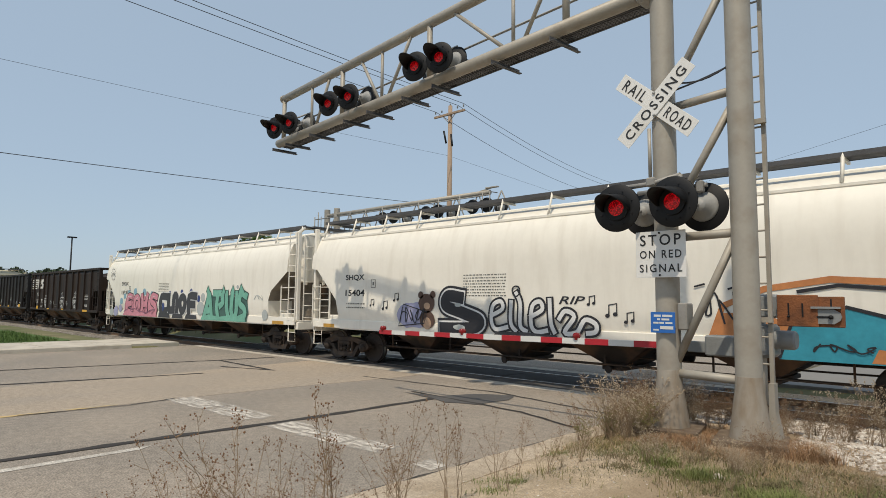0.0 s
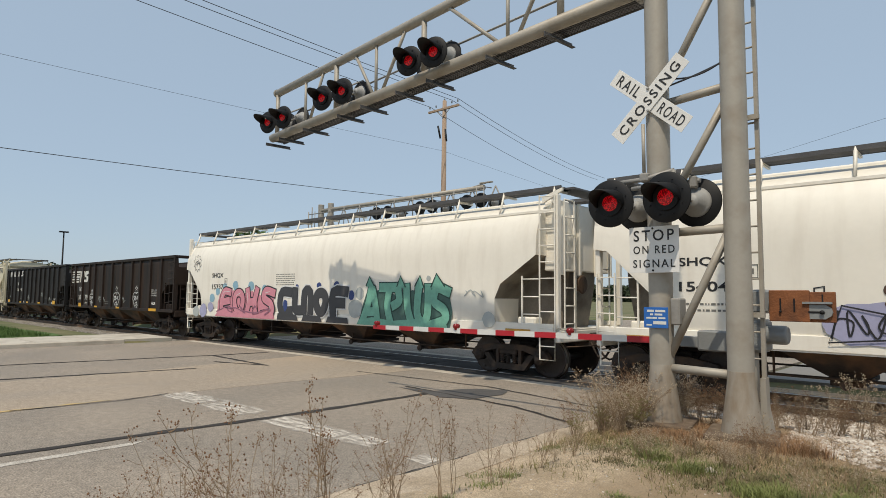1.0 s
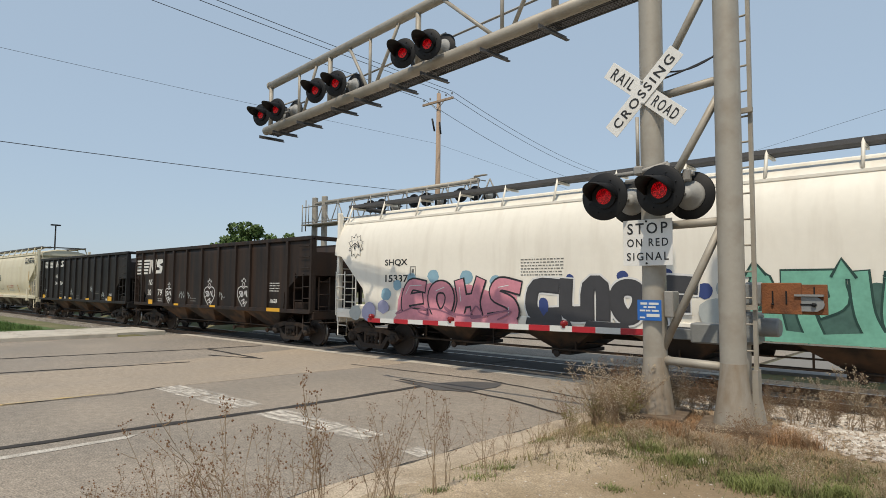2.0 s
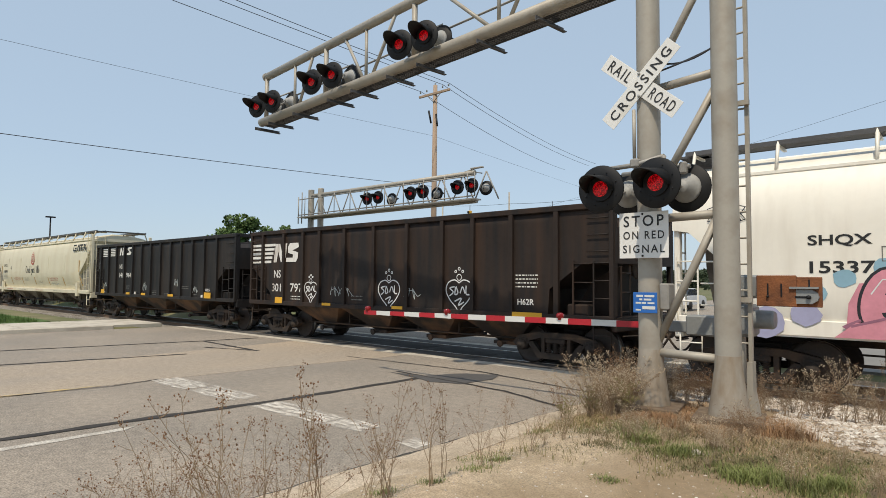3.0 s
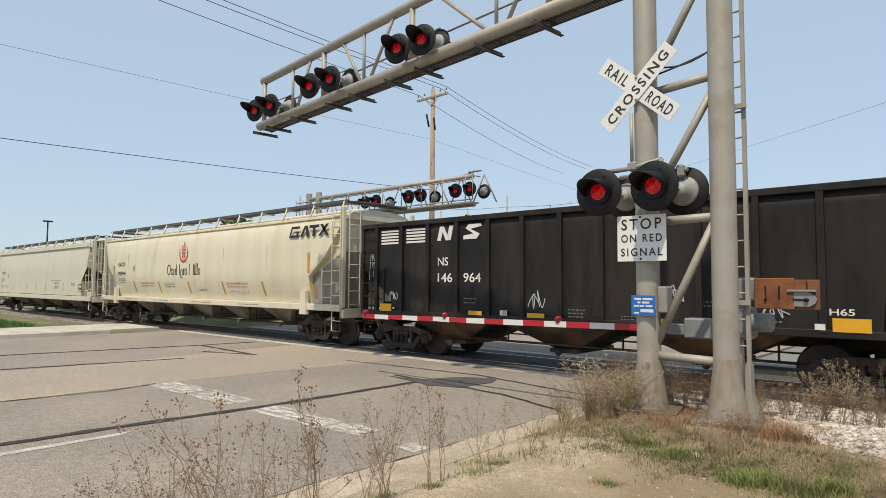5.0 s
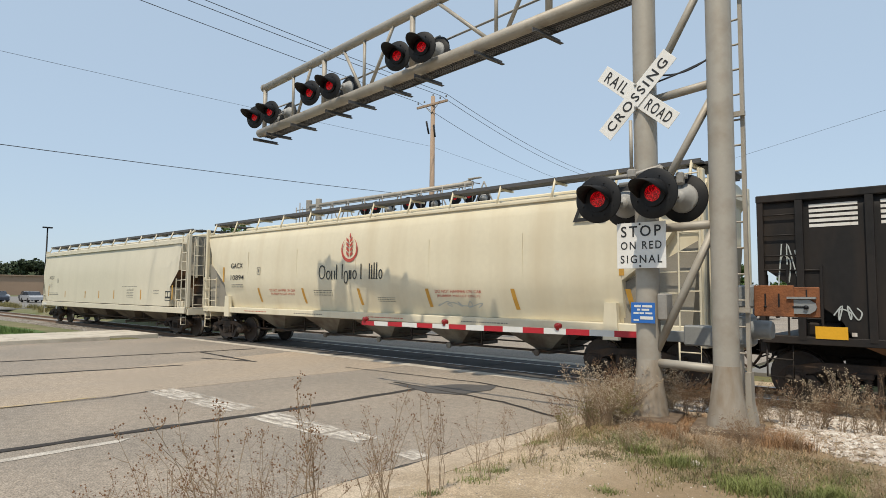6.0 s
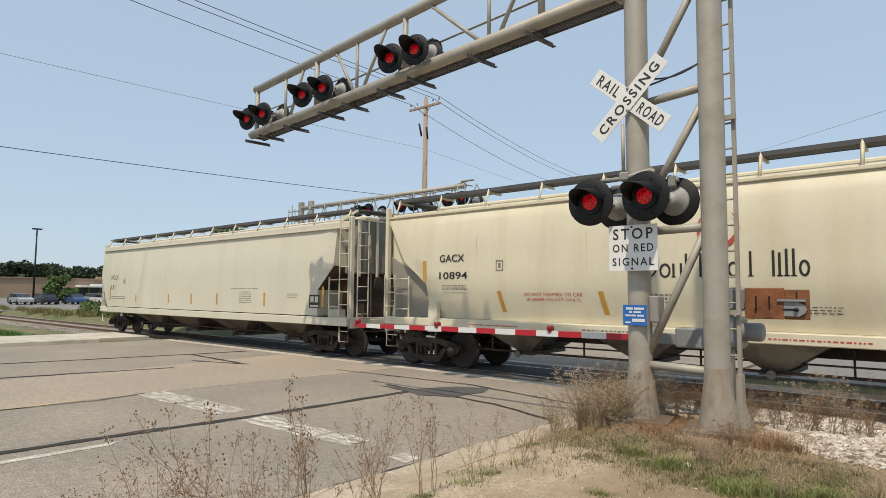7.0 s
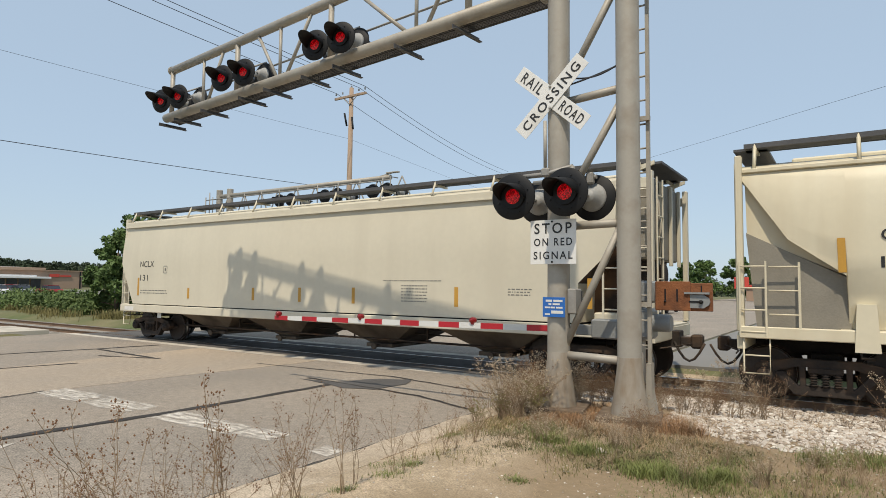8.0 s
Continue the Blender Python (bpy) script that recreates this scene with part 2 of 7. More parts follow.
M_EDGE = mat("sandy_concrete_edge", (0.44, 0.36, 0.27), 0.9, grain=0.25, var=0.15, scale=1.0, fine=30, bump=0.3, stain=(0.34, 0.27, 0.19), amount=0.5)
dirt_tree = M_DIRT.node_tree
dn, dl = dirt_tree.nodes, dirt_tree.links
base = dn["Principled BSDF"].inputs["Base Color"]
sand = base.links[0].from_socket
place = dn.new("ShaderNodeTexCoord")
axes = dn.new("ShaderNodeSeparateXYZ")
dl.new(place.outputs["Object"], axes.inputs[0])
patchy = dn.new("ShaderNodeTexNoise")
patchy.inputs["Scale"].default_value, patchy.inputs["Detail"].default_value = 1.3, 8
dl.new(place.outputs["Object"], patchy.inputs["Vector"])
shift = dn.new("ShaderNodeMath")
shift.operation = "MULTIPLY_ADD"
shift.inputs[1].default_value = 3.2
dl.new(patchy.outputs[0], shift.inputs[0])
dl.new(axes.outputs[0], shift.inputs[2])
fadein = dn.new("ShaderNodeMapRange")   # sand by the road gives way to plant litter
fadein.inputs[1].default_value, fadein.inputs[2].default_value = -1.6, -0.2
dl.new(shift.outputs[0], fadein.inputs[0])
litter = dn.new("ShaderNodeMixRGB")
litter.inputs[1].default_value, litter.inputs[2].default_value = (0.33, 0.235, 0.145, 1), (0.2, 0.15, 0.085, 1)
speck = dn.new("ShaderNodeTexNoise")
speck.inputs["Scale"].default_value, speck.inputs["Detail"].default_value = 14.0, 6
dl.new(place.outputs["Object"], speck.inputs["Vector"])
dl.new(speck.outputs[0], litter.inputs[0])
blend = dn.new("ShaderNodeMixRGB")
dl.new(fadein.outputs[0], blend.inputs[0])
dl.new(sand, blend.inputs[1])
dl.new(litter.outputs[0], blend.inputs[2])
dl.new(blend.outputs[0], base)
M_GROUND = mat("dry_grass_soil", (0.17, 0.15, 0.075), 0.95, var=0.3, scale=0.5, fine=12, bump=0.6, stain=(0.09, 0.11, 0.035), amount=0.6, stain_scale=0.3)
M_LAWN = mat("green_lawn", (0.075, 0.13, 0.028), 0.9, var=0.3, scale=2, fine=40, bump=0.8)
M_BALLAST = mat("ballast_bed", (0.3, 0.275, 0.24), 0.95, var=0.35, scale=6, fine=25, bump=1.0, stain=(0.15, 0.12, 0.09), amount=0.4, stain_scale=2)
M_STONE = mat("pale_ballast_stone", (0.47, 0.43, 0.37), 0.9, var=0.3, scale=8, fine=30, bump=0.3)
stone_tree = M_STONE.node_tree
island = stone_tree.nodes.new("ShaderNodeNewGeometry")
tints = stone_tree.nodes.new("ShaderNodeValToRGB")
tints.color_ramp.elements[0].color, tints.color_ramp.elements[1].color = (0.2, 0.17, 0.14, 1), (0.7, 0.67, 0.62, 1)
for at, tint in ((0.25, (0.42, 0.35, 0.28, 1)), (0.5, (0.52, 0.47, 0.42, 1)), (0.75, (0.46, 0.42, 0.38, 1))):
    tints.color_ramp.elements.new(at).color = tint
stone_tree.links.new(island.outputs["Random Per Island"], tints.inputs[0])
speckle = stone_tree.nodes.new("ShaderNodeMixRGB")
speckle.blend_type = "OVERLAY"
speckle.inputs[0].default_value = 0.35
stone_tree.links.new(tints.outputs[0], speckle.inputs[1])
stone_base = stone_tree.nodes["Principled BSDF"].inputs["Base Color"]
stone_tree.links.new(stone_base.links[0].from_socket, speckle.inputs[2])
stone_tree.links.new(speckle.outputs[0], stone_base)
M_LOT = mat("grey_lot_asphalt", (0.2, 0.19, 0.175), 0.9, var=0.12, scale=0.3, fine=20, bump=0.2)
M_WOOD = mat("weathered_pole_timber", (0.36, 0.26, 0.185), 0.85, var=0.25, stretch=(3, 3, 0.3), fine=20, bump=0.3)
M_CABLE = mat("black_cable", (0.035, 0.037, 0.045), 0.6, var=0.1, bump=0.0)


# ---- ground, road and track ----
ROAD_X0, ROAD_X1, TRACK_Y = -24.6, -4.72, 13.15


def smooth_step(a, b, x):
    k = min(max((x - a) / (b - a), 0.0), 1.0)
    return k * k * (3 - 2 * k)


def height(x, y):
    """Height of the ground sheet."""
    if ROAD_X0 - 0.2 < x < ROAD_X1 + 0.05:
        return -0.12
    track = smooth_step(9.6, 11.2, y) * (1 - smooth_step(15.4, 16.6, y))
    far = smooth_step(15.5, 18, y)
    if x >= ROAD_X1:
        h = 0.27 * smooth_step(ROAD_X1, ROAD_X1 + 1.7, x) * (1 - smooth_step(8.4, 10.4, y))
        h += 0.03 * noise.noise((x * 0.9, y * 0.9, 3)) + 0.012 * noise.noise((x * 4, y * 4, 1))
        if x < ROAD_X1 + 0.5:
            h = h * 0.6 - 0.01
        h = h * (1 - far) - 0.03 * far
    else:
        h = 0.06 + 0.04 * noise.noise((x * 0.4, y * 0.4, 7))
    return h * (1 - track) - 0.22 * track


def spread(lo, hi, step, reach):
    vals = list(np.arange(lo, hi + 1e-6, step))
    d, a, b = step, lo, hi
    while b < reach:
        d *= 1.35
        a, b = a - d, b + d
        vals = [a] + vals + [b]
    return vals


gx, gy = spread(-4.9, 4.0, 0.13, 2500), spread(0.6, 16.8, 0.14, 2500)
gx = sorted(gx + [-24.85, -24.79, -24.6, -30, -36, -45, -4.74])
g = Mesh()
nx, ny = len(gx), len(gy)
g.add([(x, y, height(x, y)) for y in gy for x in gx],
      [(j * nx + i, j * nx + i + 1, (j + 1) * nx + i + 1, (j + 1) * nx + i) for j in range(ny - 1) for i in range(nx - 1)], True)
ground = setting("ground", g, M_DIRT, "sandy dirt verge and open ground beside the road", "ground", fix=False)
ground.data.materials.append(M_GROUND)
for p in ground.data.polygons:
    if p.center.x < ROAD_X0 or p.center.y > 15.8 or p.center.x > 7 or p.center.y < -6:
        p.material_index = 1

rd = Mesh()
rx = [ROAD_X0, -19, -15.2, -11.6, -8.2, ROAD_X1]
ry = [-300, -60, -12, 0, 4, 8, 11.3]
for y0, y1 in list(zip(ry, ry[1:])) + [(15.0, 60), (60, 300), (300, 900)]:
    rd.box(((ROAD_X0 + ROAD_X1) / 2, (y0 + y1) / 2, -0.1), (ROAD_X1 - ROAD_X0, y1 - y0, 0.2))
road = setting("road", rd, M_ROAD, "worn grey asphalt road with sealed cracks", "road")


def on_road(name, poly, material, label, z=0.004, rag=0.0, seed=1, depth=0.003):
    """A thin layer on the road, with a ragged outline where rag is given."""
    rng = random.Random(seed)
    pts = []
    for i, (x0, y0) in enumerate(poly):
        x1, y1 = poly[(i + 1) % len(poly)]
        n = max(1, int(math.hypot(x1 - x0, y1 - y0) / 0.22)) if rag else 1
        for k in range(n):
            pts.append((x0 + (x1 - x0) * k / n + rng.uniform(-rag, rag), y0 + (y1 - y0) * k / n + rng.uniform(-rag, rag)))
    return setting(name, Mesh().prism(pts, z - depth, z, "xy"), material, label, "road surface")


on_road("road_centre_lane", [(-15.3, -60), (-11.75, -60), (-11.72, 3), (-11.6, 7), (-11.2, 11.2), (-16.2, 11.2), (-15.6, 6)], M_ROADTAN, "sandy worn strip of asphalt along the middle lane", 0.004, 0.03)
on_road("yellow_line", [(-11.82, -60), (-11.7, -60), (-11.66, 4.1), (-11.78, 4.1)], M_YPAINT, "worn yellow line on the road", 0.008, 0.02, 2)
on_road("lane_line", [(-8.26, -60), (-8.12, -60), (-8.06, 3.1), (-8.2, 3.3)], M_PAINT, "white lane line on the asphalt", 0.006, 0.01, 3)
wear_tree = M_WORN.node_tree
wl = wear_tree.links.new
wear_at = wear_tree.nodes.new("ShaderNodeTexCoord")
sides = wear_tree.nodes.new("ShaderNodeSeparateXYZ")
wl(wear_at.outputs["Generated"], sides.inputs[0])


def wear_math(op, a, b):
    node = wear_tree.nodes.new("ShaderNodeMath")
    node.operation = op
    for slot, value in ((0, a), (1, b)):
        if hasattr(value, "links"):
            wl(value, node.inputs[slot])
        else:
            node.inputs[slot].default_value = value
    return node.outputs[0]


inset_x = wear_math("MINIMUM", sides.outputs[0], wear_math("SUBTRACT", 1.0, sides.outputs[0]))
inset_y = wear_math("MINIMUM", sides.outputs[1], wear_math("SUBTRACT", 1.0, sides.outputs[1]))
scuff = wear_tree.nodes.new("ShaderNodeTexNoise")
scuff.inputs["Scale"].default_value, scuff.inputs["Detail"].default_value = 5.0, 9
stretched = wear_tree.nodes.new("ShaderNodeMapping")
stretched.inputs["Scale"].default_value = (0.6, 2.2, 1)
wl(wear_at.outputs["Object"], stretched.inputs[0])
wl(stretched.outputs[0], scuff.inputs["Vector"])
left = wear_math("MINIMUM", wear_math("MULTIPLY", inset_x, 3.0), wear_math("MULTIPLY", inset_y, 2.5))
cover = wear_tree.nodes.new("ShaderNodeMapRange")   # paint is left where the edge is far and the scuffing light
cover.inputs[1].default_value, cover.inputs[2].default_value = 0.78, 1.15
wl(wear_math("ADD", wear_math("MINIMUM", left, 0.5), scuff.outputs[0]), cover.inputs[0])
wl(cover.outputs[0], wear_tree.nodes["Principled BSDF"].inputs["Alpha"])
for xa, xb, ya, yb in ((-11.95, -10.1, 4.8, 5.6), (-10.4, -8.65, 4.85, 5.6), (-8.45, -7.1, 4.85, 5.6), (-7.6, -6.5, 4.9, 5.55), (-6.7, -5.8, 4.98, 5.6), (-5.25, -4.8, 4.95, 5.4)):
    z = 0.0062 + 0.0003 * (xa + 12)
    setting("stop_line", Mesh().add([(xa, ya, z), (xb, ya, z), (xb, yb, z), (xa, yb, z)], [(0, 1, 2, 3)]), M_WORN, "worn scuffed white stop line on the asphalt", "road marking")


def seam(pts, w, z, seed):
    rng = random.Random(seed)
    m = Mesh()
    fine = []
    for (x0, y0), (x1, y1) in zip(pts, pts[1:]):
        n = max(2, int(math.hypot(x1 - x0, y1 - y0) / 0.25))
        fine += [(x0 + (x1 - x0) * k / n, y0 + (y1 - y0) * k / n) for k in range(n)]
    fine.append(pts[-1])
    vs = []
    for i, (x, y) in enumerate(fine):
        x0, y0 = fine[max(i - 1, 0)]
        x1, y1 = fine[min(i + 1, len(fine) - 1)]
        d = math.hypot(x1 - x0, y1 - y0) or 1
        nxx, nyy = -(y1 - y0) / d, (x1 - x0) / d
        ww, off = w * rng.uniform(0.7, 1.25) / 2, rng.uniform(-0.02, 0.02)
        vs += [(x + nxx * (off + ww), y + nyy * (off + ww), z), (x + nxx * (off - ww), y + nyy * (off - ww), z)]
    m.add(vs, [(2 * i, 2 * i + 1, 2 * i + 3, 2 * i + 2) for i in range(len(fine) - 1)])
    return setting("tar_seam", m, M_TAR, "dark tar-sealed crack in the road", "tar seam")


for i, (pts, w) in enumerate([
        ([(-8.55, -40), (-8.62, 1.8), (-8.55, 3.4), (-8.36, 5.4), (-8.35, 8.8)], 0.16), ([(-19.3, -30), (-19.18, 3.8), (-18.1, 9.3), (-17.9, 11)], 0.12),
        ([(-16.2, -20), (-16.07, 3.2), (-15.17, 7.3)], 0.12), ([(-18.1, 9.2), (-14.55, 8.95)], 0.12), ([(-16.4, 8.4), (-14.8, 8.9)], 0.1),
        ([(-12.0, 9.9), (-8.0, 10.2), (-5.0, 9.6)], 0.05), ([(-9.3, 9.0), (-6.3, 8.7), (-4.9, 8.2)], 0.07),
        ([(-11.7, 2.6), (-11.5, 4.2), (-11.72, 5.1)], 0.04), ([(-4.76, -10), (-4.78, 4), (-4.75, 8), (-4.76, 11)], 0.02)]):
    seam(pts, w, 0.0085 + 0.0004 * i, 40 + i)
on_road("road_patch", [(-9.3, 8.85), (-8.5, 8.95), (-8.2, 9.6), (-7.5, 10.15), (-7.25, 9.6), (-7.3, 8.75), (-7.9, 8.5), (-8.7, 8.7)], M_PATCH, "dark asphalt patch in the road", 0.0105, 0.05, 4)
on_road("verge_edge", [(-4.74, 11.2), (-4.74, -20), (-4.3, -20), (-4.2, 3.5), (-4.3, 6.5), (-4.5, 9.6)], M_EDGE, "pale concrete strip along the road edge", 0.02, 0.03, 5, 0.14)

# kerb, pavement and lawn across the road
setting("kerb", Mesh().box((-24.72, -44, 0.03), (0.24, 106, 0.26), 0.03), M_CONC, "pale concrete kerb along the road", "kerb")
pv = Mesh()
for y0, y1 in ((-97, 4.2), (4.25, 6.2), (6.25, 8.2), (8.25, 10.9)):
    pv.box((-26.55, (y0 + y1) / 2, 0.045), (3.35, y1 - y0, 0.2), 0.01)
setting("pavement", pv, M_CONC, "pale concrete pavement slabs by the road", "pavement")
setting("lawn", Mesh().prism([(-28.25, -30), (-28.25, 7.2), (-28.9, 8.1), (-30.5, 8.2), (-45, 7.6), (-45, -30)], -0.05, 0.135, "xy"), M_LAWN, "mown green lawn behind the pavement", "lawn")
setting("lot", Mesh().box((14, 30.1, -0.035), (37, 27.8, 0.1)), M_LOT, "grey asphalt parking lot beyond the track", "parking lot")
setting("far_lot", Mesh().box((-122, 42, 0.03), (110, 80, 0.14)), M_LOT, "grey asphalt store parking lot", "parking lot")

# ballast under the track and the track itself
bl = Mesh()
for x0, x1 in ((-300, ROAD_X0 - 0.3), (ROAD_X1 + 0.3, 300)):
    bl.prism([(9.9, -0.3), (11.3, -0.14), (15.0, -0.14), (16.4, -0.3)], x0, x1, "yz")
setting("ballast", bl, M_BALLAST, "bed of grey stone ballast under the track", "ballast")


def rail_mesh(x0, x1, y):
    prof = [(-0.07, -0.17), (0.07, -0.17), (0.07, -0.155), (0.012, -0.13), (0.012, -0.04), (0.036, -0.03), (0.036, -0.003), (-0.036, -0.003), (-0.036, -0.03), (-0.012, -0.04), (-0.012, -0.13), (-0.07, -0.155)]
    m = Mesh()
    n = len(prof)
    m.add([(x, y + a, b) for x in (x0, x1) for a, b in prof], [(i, (i + 1) % n, n + (i + 1) % n, n + i) for i in range(n)] + [tuple(range(n)), tuple(range(n, 2 * n))])
    return m


track = tagged(thing("railway_track", "single railway track with rusty rails on dark ties", "railway track"), kind="structure")
for y in (TRACK_Y - 0.755, TRACK_Y + 0.755):
    part("rail", rail_mesh(-300, 300, y), M_RAIL, track, "rusty brown steel rail")
    part("rail_head", Mesh().box((0, y, -0.0015), (600, 0.05, 0.004)), M_SHINE, track, "polished running surface")
tie = Mesh().box((0, 0, 0), (0.22, 2.6, 0.16), 0.015).data("tie", M_TIE)
for i in range(-64, 25):
    x = i * 0.52 + 0.1
    if not (ROAD_X0 - 0.3 < x < ROAD_X1 + 0.2):
        part("tie", tie, None, track, at=pose(x, TRACK_Y + 0.04 * math.sin(i * 7.0), -0.235, 0, 0, 1.2 * math.sin(i * 3.1)))
panel = Mesh().box((0, 0, 0), (2.38, 1.33, 0.2), 0.015).data("crossing_panel", M_CONC)
outer = Mesh().box((0, 0, 0), (2.38, 0.62, 0.2), 0.015).data("crossing_panel", M_CONC)
M_PANEL = mat("dark_crossing_panel", (0.11, 0.1, 0.09), 0.85, var=0.15, fine=30, stain=(0.08, 0.075, 0.07), amount=0.5, stain_scale=1.2)
panel.materials[0] = M_PANEL
outer.materials[0] = M_PANEL
cross = tagged(thing("crossing_surface", "grey concrete panels between the rails at the crossing", "crossing panels"), kind="structure")
for i in range(8):
    x = ROAD_X0 + 1.6 + i * 2.42
    part("panel", panel, None, cross, at=pose(x, TRACK_Y, -0.104))
    for sy in (-1, 1):
        part("panel", outer, None, cross, at=pose(x, TRACK_Y + sy * 1.14, -0.104))
fil = Mesh()
for y0, y1 in ((11.3, 11.69), (14.61, 15.0)):
    fil.box(((ROAD_X0 + ROAD_X1) / 2, (y0 + y1) / 2, -0.105), (ROAD_X1 - ROAD_X0, y1 - y0 - 0.03, 0.2))
setting("crossing_apron", fil, M_CONC, "pale concrete edging of the crossing", "crossing edging")


# ---- railway cars ----
BOGIE_Z = 0.457
SIDE = 1.6


def wheelset_data():
    m = Mesh()
    m.tube([(0, -1.1, 0), (0, 1.1, 0)], 0.075, 12)
    for s in (-1, 1):
        prof = [(0.09, 0.03), (0.16, 0.035), (0.30, 0.0), (0.40, 0.005), (0.455, 0.02), (0.457, 0.0), (0.46, -0.085), (0.487, -0.10), (0.485, -0.125), (0.40, -0.115), (0.30, -0.09), (0.16, -0.11), (0.09, -0.11)]
        m.turned([(r, -s * h * -1) if s > 0 else (r, -h) for r, h in prof], (0, s * 0.79, 0), "y", 28)
    m.box((0.36, -0.785, 0), (0.05, 0.03, 0.012)).box((-0.2, -0.80, 0.29), (0.04, 0.02, 0.03))
    me = m.data("wheelset", M_WHEEL)
    me.materials.append(M_TREAD)
    for p in me.polygons:
        r = math.hypot(p.center.x, p.center.z)
        if r > 0.45 and abs(abs(p.center.y) - 0.75) < 0.05:
            p.material_index = 1
    return me


def frame_data():
    m = Mesh()
    top = [(-1.14, 0.50), (-1.0, 0.66), (-0.5, 0.76), (0.5, 0.76), (1.0, 0.66), (1.14, 0.50), (1.03, 0.40), (0.76, 0.40), (0.70, 0.55), (0.42, 0.63), (-0.42, 0.63), (-0.70, 0.55), (-0.76, 0.40), (-1.03, 0.40)]
    low = [(-0.74, 0.52), (-0.60, 0.54), (-0.40, 0.31), (0.40, 0.31), (0.60, 0.54), (0.74, 0.52), (0.46, 0.17), (-0.46, 0.17)]
    m.prism(top, -0.08, 0.08).prism(low, -0.08, 0.08)
    for x in (-0.33, 0.33):
        m.box((x, 0, 0.47), (0.09, 0.15, 0.36), 0.01)
    m.box((0, 0, 0.58), (0.5, 0.22, 0.11), 0.02)
    for x in (-0.89, 0.89):
        m.turned([(0.0, -0.19), (0.05, -0.19), (0.055, -0.165), (0.10, -0.16), (0.13, -0.12), (0.13, 0.09)], (x, 0, BOGIE_Z), "y", 14)
        m.box((x, 0, 0.56), (0.3, 0.2, 0.12), 0.02)
    return m.data("side_frame", M_TRUCK)


def spring_data():
    m = Mesh()
    for x in (-0.17, 0.0, 0.17):
        for k in range(5):
            m.turned([(0.05, -0.012), (0.075, 0), (0.05, 0.012)], (x, -0.03, 0.34 + k * 0.042), "z", 10)
        m.tube([(x, -0.03, 0.31), (x, -0.03, 0.54)], 0.045, 8)
    return m.data("spring", M_TRUCK)


WHEELSET, FRAME, SPRING = wheelset_data(), frame_data(), spring_data()
BOLSTER = Mesh().box((0, 0, 0.6), (0.4, 2.3, 0.2), 0.03).box((0, 0, 0.74), (0.5, 0.8, 0.12), 0.02).box((-0.5, 0, 0.42), (0.08, 1.5, 0.12)).box((0.5, 0, 0.42), (0.08, 1.5, 0.12)).data("bolster", M_TRUCK)
wheelsets = []


def add_trucks(car, length, inset):
    for x in (inset - 0.28, length - inset):
        t = part("truck", BOLSTER, None, car, "dark grimy iron bogie", pose(x, 0, 0))
        for s in (-1, 1):
            part("side_frame", FRAME, None, t, at=pose(0, s * 1.14, 0, 0, 0, 0 if s < 0 else 180))
            part("spring", SPRING, None, t, at=pose(0, s * 1.17, 0, 0, 0, 0 if s < 0 else 180))
        for dx in (-0.89, 0.89):
            wheelsets.append(part("wheelset", WHEELSET, None, t, at=pose(dx, 0, BOGIE_Z)))


def add_couplers(car, length, material=None):
    for x, s in ((0, -1), (length, 1)):
        m = Mesh().box((x + s * 0.2, 0, 0.86), (0.5, 0.16, 0.18), 0.02).box((x + s * 0.45, 0.03, 0.86), (0.22, 0.3, 0.28), 0.04).box((x - s * 0.1, 0, 0.9), (0.5, 0.4, 0.34), 0.02)
        m.tube([(x + s * (0.05 + 0.1 * k), -0.2 - 0.02 * k, 0.85 - 0.36 * math.sin(k / 6 * math.pi)) for k in range(7)], 0.025, 6)
        m.tube([(x + s * 0.05, -1.3, 0.8), (x + s * 0.12, -0.5, 0.78), (x + s * 0.4, -0.25, 0.84)], 0.015, 5)
        part("coupler", m, M_TRUCK, car, "dark iron coupler with hanging air hose")


def interp(tab, x):
    if x <= tab[0][0]:
        return tab[0][1]
    for (x0, y0), (x1, y1) in zip(tab, tab[1:]):
        if x <= x1:
            return y0 + (y1 - y0) * (x - x0) / max(x1 - x0, 1e-6)
    return tab[-1][1]


def shell(length, prof, roof, rear, front, seams=0):
    """A car body: prof is (height, half width) up to the eave, roof (half width, height) to the ridge; rear and front give the
    height of the lower edge by the distance from that end."""
    xs = {0.0, length}
    for dx, _ in rear:
        xs.add(dx)
    for dx, _ in front:
        xs.add(length - dx)
    a, b = max(rear)[0], length - max(front)[0]
    n = 10
    xs |= {a + (b - a) * k / n for k in range(1, n)}
    xs = sorted(xs)
    eave = prof[-1][0]
    ns = 9
    rows = []
    for x in xs:
        lo = max(interp(rear, x), interp(front, length - x))
        zs = [lo + (eave - lo) * k / ns for k in range(ns + 1)]
        near = [(x, -interp(prof, z), z) for z in zs] + [(x, -w, z) for w, z in roof]
        rows.append(near + [(p[0], -p[1], p[2]) for p in reversed(near)])
    k = len(rows[0])
    m = Mesh()
    m.add([p for r in rows for p in r], [(i * k + j, i * k + j + 1, (i + 1) * k + j + 1, (i + 1) * k + j) for i in range(len(rows) - 1) for j in range(k - 1)], True)
    m.add([p for r in rows for p in (r[0], r[-1])], [(2 * i, 2 * i + 1, 2 * i + 3, 2 * i + 2) for i in range(len(rows) - 1)])
    m.add(rows[0], [tuple(range(k))])
    m.add(rows[-1], [tuple(range(k))])
    return m


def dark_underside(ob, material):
    """Grime, and shade put into the colour, on the faces that look down."""
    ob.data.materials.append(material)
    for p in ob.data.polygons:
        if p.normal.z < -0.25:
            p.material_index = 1


